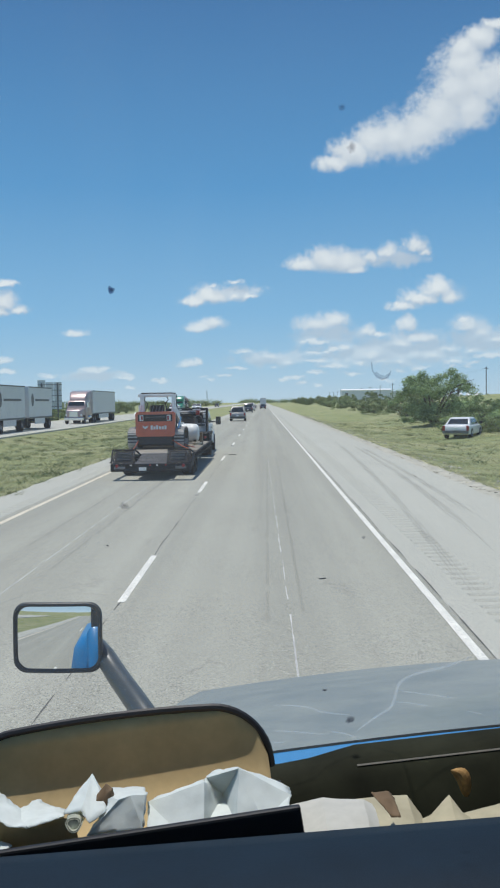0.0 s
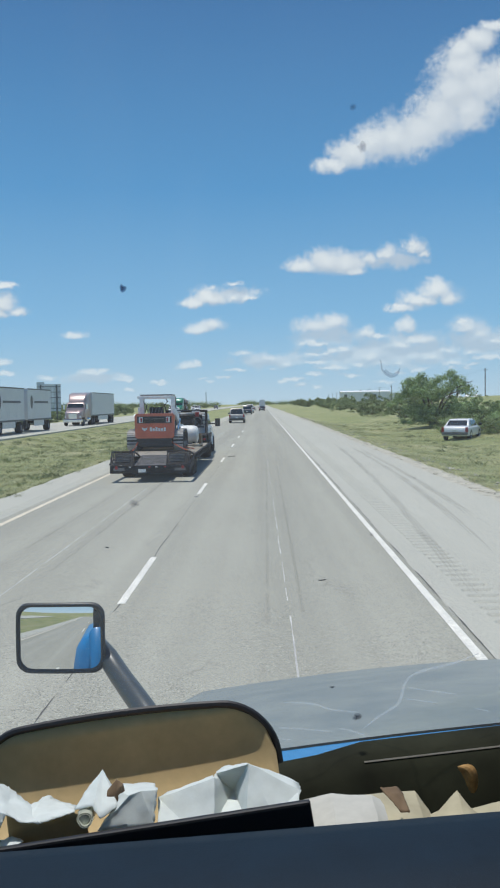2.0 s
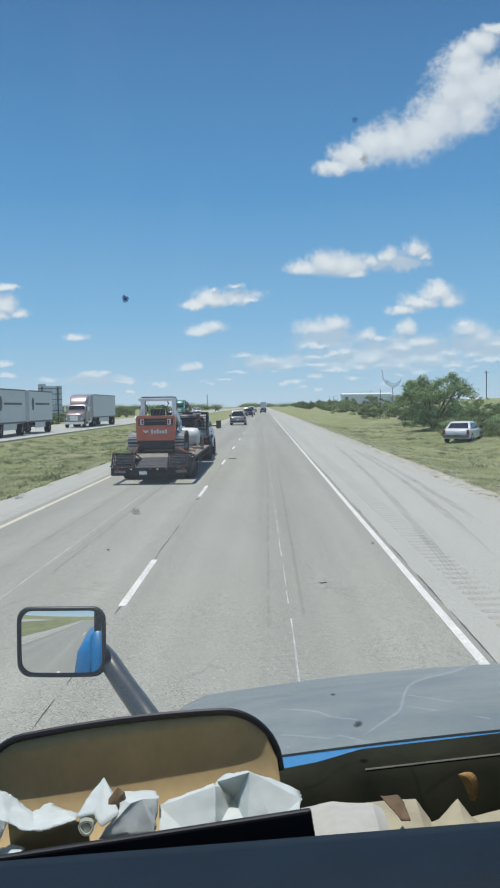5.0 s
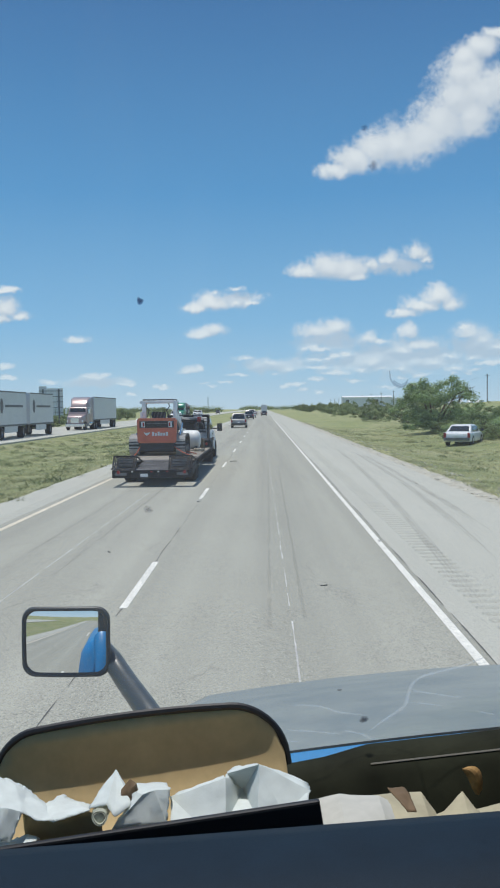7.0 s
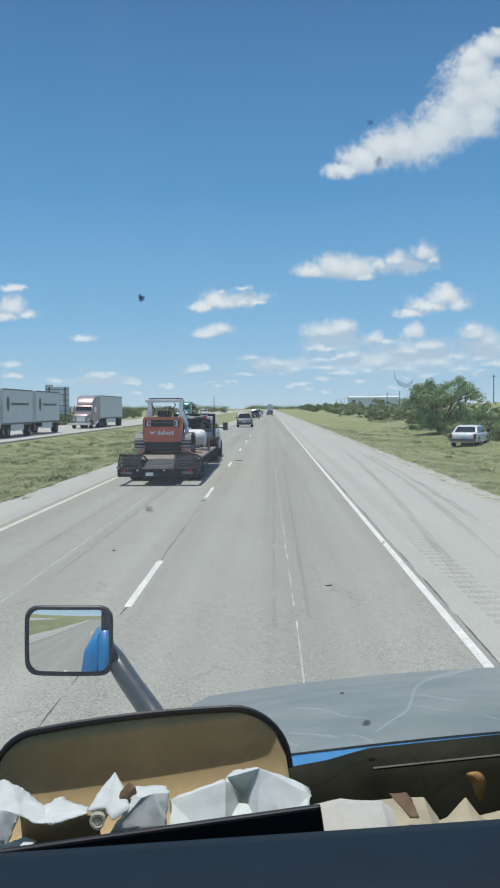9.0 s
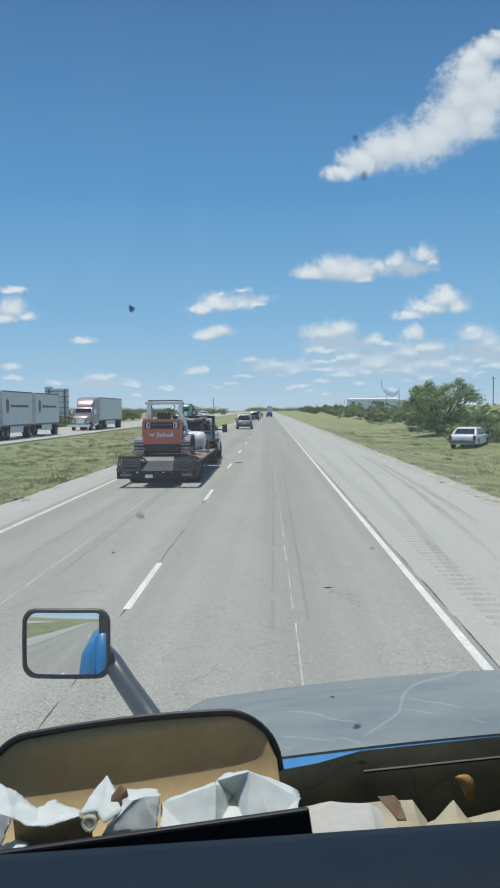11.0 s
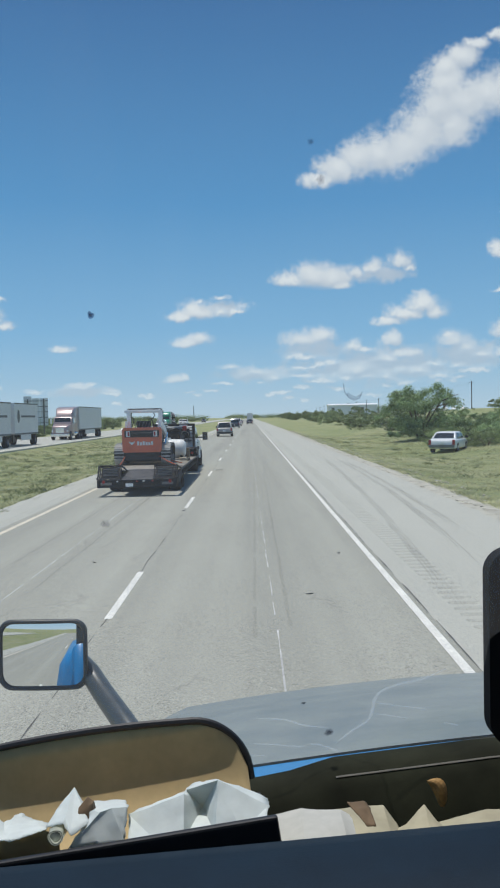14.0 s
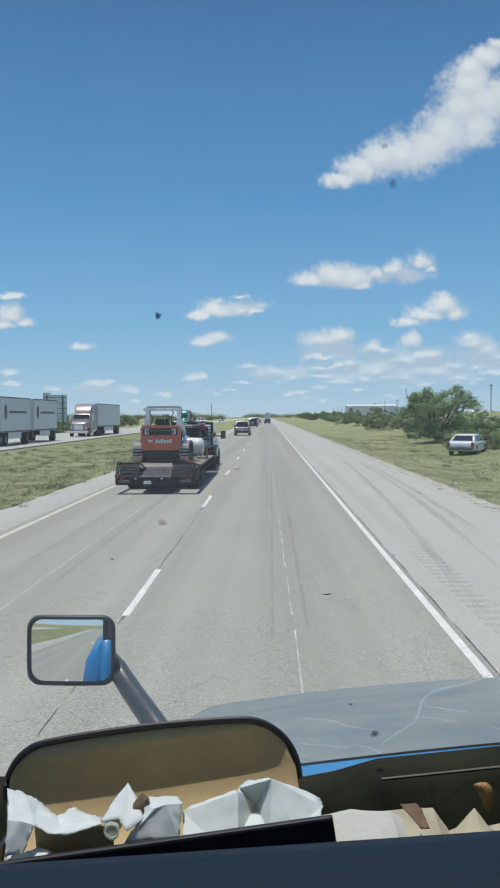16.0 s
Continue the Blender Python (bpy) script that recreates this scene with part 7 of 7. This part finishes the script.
# crew-cab flatbed pickup
PK = pose(-3.48, 36.7, 0)
pk = thing("flatbed_pickup", PK, "white crew-cab pickup with a black flatbed and rack", "pickup truck")
part("cab_body", loft([ring_at(2.55, 0.96, 0.55, 1.28, 0.08), ring_at(2.6, 0.99, 0.5, 1.34, 0.08), ring_at(4.9, 1.0, 0.5, 1.34, 0.08), ring_at(5.2, 1.0, 0.5, 1.32, 0.08), ring_at(6.3, 0.96, 0.5, 1.26, 0.1), ring_at(6.5, 0.86, 0.58, 1.14, 0.1)]), WHITE, pk, "white lower cab and hood", True)
part("cab_roof", loft([ring_at(2.56, 0.93, 1.2, 1.98, 0.08, 0.12), ring_at(2.75, 0.95, 1.2, 2.02, 0.08, 0.14), ring_at(4.35, 0.95, 1.2, 2.02, 0.08, 0.14), ring_at(5.05, 0.95, 1.2, 1.36, 0.04)]), WHITE, pk, "white cab roof", True)
part("rear_window", quad([(-0.74, 2.545, 1.42), (0.74, 2.545, 1.42), (0.70, 2.545, 1.86), (-0.70, 2.545, 1.86)], 0.012), DGLASS, pk)
for s in (-1, 1):
    for ya, yb in ((2.85, 3.55), (3.68, 4.5)):
        pts = [(s * 0.955, ya, 1.40), (s * 0.955, yb + (0.28 if yb > 4 else 0), 1.40), (s * 0.865, yb, 1.90), (s * 0.865, ya, 1.90)]
        part("side_window", quad(pts if s > 0 else pts[::-1], 0.008), DGLASS, pk)
    part("door_seam", boxes(((s * 0.998, 3.58, 0.62), (s * 1.004, 3.60, 1.34))), BLACKP, pk)
    part("door_handle", boxes(((s * 0.995, 3.42, 1.16), (s * 1.03, 3.56, 1.20))), BLACKP, pk)
    m = part("mirror_arm", boxes(((s * 0.95, 4.55, 1.38), (s * 1.25, 4.62, 1.44)), bevel=0.01), BLACKP, pk)
    part("mirror_head", boxes(((s * 1.18, 4.50, 1.28), (s * 1.42, 4.62, 1.66)), bevel=0.03), BLACKP, m)
    part("mirror_face", boxes(((s * 1.21, 4.488, 1.33), (s * 1.39, 4.50, 1.60))), DGLASS, m)
    wheel(pk, s * 0.92, 5.55, 0.40, 0.28)
    wheel(pk, s * 0.90, 1.25, 0.40, 0.48)
    part("fender_flare", tubes([(s * 1.0, 5.55 + 0.50 * math.cos(a), 0.42 + 0.50 * math.sin(a)) for a in (0.32 * i for i in range(11))], radius=0.03), WHITE, pk)
    part("bed_rail", boxes(((s * 1.06, -0.1, 0.92), (s * 1.14, 2.45, 1.06)), bevel=0.01), STEELB, pk)
    part("mud_flap", boxes(((s * 0.72, 0.62, 0.25), (s * 1.10, 0.65, 0.9))), BLACKP, pk)
    part("toolbox", boxes(((s * 0.78, 1.85, 0.55), (s * 1.12, 2.4, 0.95)), bevel=0.02), STEELG, pk)
    part("rack_post", boxes(((s * 0.84, 2.36, 1.0), (s * 0.96, 2.46, 2.0)), bevel=0.02), STEELB, pk)
    part("rack_wing", quad([(s * 0.96, 2.30, 1.02), (s * 0.96, 1.55, 1.02), (s * 0.96, 2.30, 1.62)], 0.03), STEELB, pk)
    part("tail_lamp", tubes([(s * 0.98, -0.14, 0.86), (s * 0.98, -0.10, 0.86)], radius=0.06, sides=12), LAMPR, pk)
part("bed_deck", boxes(((-1.06, -0.1, 0.96), (1.06, 2.45, 1.02)), bevel=0.01), STEELB, pk, "black steel flatbed")
part("bed_skirt", boxes(((-1.06, -0.12, 0.70), (1.06, -0.06, 1.0)), bevel=0.01), STEELB, pk)
part("rack_top", boxes(((-0.96, 2.34, 1.98), (0.96, 2.48, 2.10)), bevel=0.03), STEELB, pk, "black rack top beam")
part("rack_lights", boxes(((-0.62, 2.325, 2.0), (-0.25, 2.34, 2.05)), ((0.25, 2.325, 2.0), (0.62, 2.34, 2.05))), WRITE, pk)
for z in (1.42, 1.60, 1.76, 1.88):
    part("rack_bar", boxes(((-0.86, 2.38, z), (0.86, 2.43, z + 0.035))), STEELB, pk)
part("sill_bar", boxes(((-0.8, 2.36, 1.28), (0.8, 2.44, 1.36))), STEELG, pk)
part("chassis", boxes(((-0.5, 0.0, 0.45), (0.5, 6.2, 0.62))), STEELB, pk)
part("front_bumper", boxes(((-0.95, 6.45, 0.45), (0.95, 6.68, 0.78)), bevel=0.04), CHROME, pk)
part("hose_reel", tubes([(0.50 + 0.20 * math.cos(a), 2.25, 1.52 + 0.24 * math.sin(a)) for a in (0.4 * i for i in range(17))], radius=0.022, sides=8), STEELG, pk, "looped grey hose", True)
part("pump", boxes(((0.40, 2.2, 1.78), (0.58, 2.36, 1.98)), bevel=0.03), LAMPR, pk, "red transfer pump")
tyre_pile = thing("spare_wheel", PK @ pose(-0.55, 1.55, 1.03), "black spare wheel lying on the flatbed", "wheel")
part("tyre", tubes([(0.27 * math.cos(a), 0.27 * math.sin(a), 0.12) for a in (6.2832 * i / 20 for i in range(21))], radius=0.12, sides=10), TYRE, tyre_pile, "", True)

# ---------------------------------------------------------------- roadside and distance
sign = thing("road_sign", pose(-37.0, 148, land(-37, 148), 0, 0, 8), "back of a large grey highway sign on steel posts", "road sign")
for k in range(3):
    part("sign_panel", boxes(((-2.05 + 1.38 * k, 0, 2.0), (-0.72 + 1.38 * k, 0.05, 6.7 + (0.35 if k == 0 else 0.0))), bevel=0.01), GALV, sign, "grey aluminium sign panel")
for x in (-1.35, 1.35):
    part("post", boxes(((x - 0.12, -0.16, -0.3), (x + 0.12, -0.02, 6.6))), STEELG, sign)
for k in range(5):
    part("brace", boxes(((-2.05, -0.05, 2.4 + 0.95 * k), (2.05, -0.005, 2.5 + 0.95 * k))), STEELG, sign)


def pole(x, y, h):
    e = thing("utility_pole", pose(x, y, land(x, y) - 0.3), "weathered wooden utility pole with a crossarm", "utility pole", "utility poles along the field")
    part("post", tubes([(0, 0, 0), (0, 0, h * 0.5), (0, 0, h)], radius=0.23, sides=8), WOODP, e)
    part("crossarm", boxes(((-1.2, -0.06, h - 1.0), (1.2, 0.06, h - 0.85))), WOODP, e)
    for k in (-1, 0, 1):
        part("insulator", tubes([(k * 1.0, 0, h - 0.85), (k * 1.0, 0, h - 0.6)], radius=0.06, sides=6), STEELG, e)
    return e


first = pole(112, 432, 16.5)
for k in range(1, 14):
    copy_thing(first, pose(112, 432 + 78 * k, land(112, 432 + 78 * k) - 0.3))
wires = bmesh.new()
for k in range(13):
    ya = 432 + 78 * k
    za, zb = land(112, ya) + 15.6, land(112, ya + 78) + 15.6
    for dx in (-1, 0, 1):
        tube(wires, [(112 + dx, ya + 78 * t, za + (zb - za) * t - 4 * 0.9 * t * (1 - t)) for t in (0, 0.25, 0.5, 0.75, 1)], 0.006, 4)
solo("power_lines", wires, STEELB, "thin sagging power lines between the poles", "power line", kind="stuff")

plant_b = thing("warehouse", pose(117, 880, 8.0), "long low white metal industrial building", "building")
part("wall", boxes(((-36, 0, -10), (14, 20, 4.6))), ROOFW, plant_b)
part("roof", loft([[(x, -0.6, 4.6), (x, 10, 6.0), (x, 20.6, 4.6), (x, 20.6, 4.3), (x, -0.6, 4.3)] for x in (-36.5, 14.5)]), ROOFW, plant_b)
part("annex", boxes(((15, 2, -10), (30, 14, 3.2))), ROOFW, plant_b)
for k in range(2):
    part("door", boxes(((-33 + 30 * k, -0.1, -2), (-30 + 30 * k, 0.0, 2))), STEELG, plant_b)
for k in range(4):
    d = thing("satellite_dish", pose(165 + 13 * k, 760 + 20 * k, land(165, 760) + 2), "white dish on the far hilltop", "dish", "white dishes on the hill")
    part("bowl", loft([[(r * math.cos(a), -1.2 * r * r / 9 + 1.0, 3 + r * math.sin(a)) for a in (6.283 * i / 16 for i in range(16))] for r in (0.3, 1.6, 3.0)]), ROOFW, d, "", True)
    part("mast", tubes([(0, 1, -2), (0, 1, 3)], radius=0.3), STEELG, d)
mast = thing("antenna_mast", pose(-92, 1400, 0), "thin steel mast far off on the horizon", "mast")
part("pole", tubes([(0, 0, 0), (0, 0, 22)], radius=0.6, sides=6), STEELG, mast)

# rubber marks on the shoulder, left by a braking vehicle
rnd = random.Random(9)
for k, (x0, y0, reach, bend) in enumerate(((2.45, 9.5, 2.2, 30), (3.40, 12.5, 1.35, 14), (4.10, 15.0, 0.85, 14))):
    bm = bmesh.new()
    for j in range(3):
        ya, yb = y0 + 3 * rnd.random(), (44, 43, 42)[k] + 6 * rnd.random()
        o = -0.06 + 0.06 * j
        rows = []
        for i in range(120):
            t = i / 119
            y = ya + (yb - ya) * t
            cx = x0 + o + reach * (1 - math.exp((y0 - y) / bend))
            ww = 0.041 * min(1.0, 8 * t, 8 * (1 - t)) * max(0.05, 0.75 + 0.9 * noise.noise(Vector((y * 0.8, o * 9, 2.0 + k))))
            rows.append((bm.verts.new((cx - ww, y, 0.0015)), bm.verts.new((cx + ww, y, 0.0015))))
        for p, q in zip(rows, rows[1:]):
            bm.faces.new((p[0], p[1], q[1], q[0]))
    solo("tyre_mark", bm, RUBBER_FILM, "faint dark curving tyre mark on the shoulder", kind="structure")

for k, (xa, xb, ya, yb) in enumerate(((0.02, 0.16, 9, 42), (0.42, 0.52, 9.5, 36), (-3.05, -2.95, 12, 90), (-3.95, -3.85, 14, 80))):
    streak_rows = [(xa + (xb - xa) * i / 8, ya + (yb - ya) * i / 8) for i in range(9)]
    part("rubber_streak", ribbon(streak_rows, 0.045, 0.0012, 0.35, 40 + k, 0.06), STREAK, road, "faint long rubber streak")

# small reflectors and scraps along the lane line
marker = thing("road_marker", pose(LANE_LINE, 21.6, 0.0), "worn raised reflector between the lane dashes", "road marker", "lane reflectors")
part("base", boxes(((-0.055, -0.055, 0.0), (0.055, 0.055, 0.010)), bevel=0.004), TAR, marker)
part("reflector", boxes(((-0.04, -0.035, 0.010), (0.04, 0.035, 0.018)), bevel=0.004), PAINT_OLD, marker)
for k in range(1, 8):
    copy_thing(marker, pose(LANE_LINE, 21.6 + 24.38 * k, 0.0))
rnd = random.Random(14)
scrap = thing("tyre_scrap", pose(-1.42, 38.0, 0.0, 0, 0, 30), "small black scrap of tyre on the road", "debris", "scraps on the road")
part("strip", loft([[(x, -0.03, 0.004 + 0.02 * abs(x)), (x, 0.03, 0.004 + 0.02 * abs(x)), (x, 0.03, 0.018 + 0.03 * abs(x)), (x, -0.03, 0.018 + 0.03 * abs(x))] for x in (-0.16, -0.05, 0.07, 0.18)]), TYRE, scrap)
for x, y in ((0.75, 11.2), (4.6, 26), (-2.6, 14)):
    copy_thing(scrap, pose(x, y, 0.0, 0, 0, rnd.random() * 180) @ Matrix.Diagonal((0.28, 0.45, 0.5, 1)))
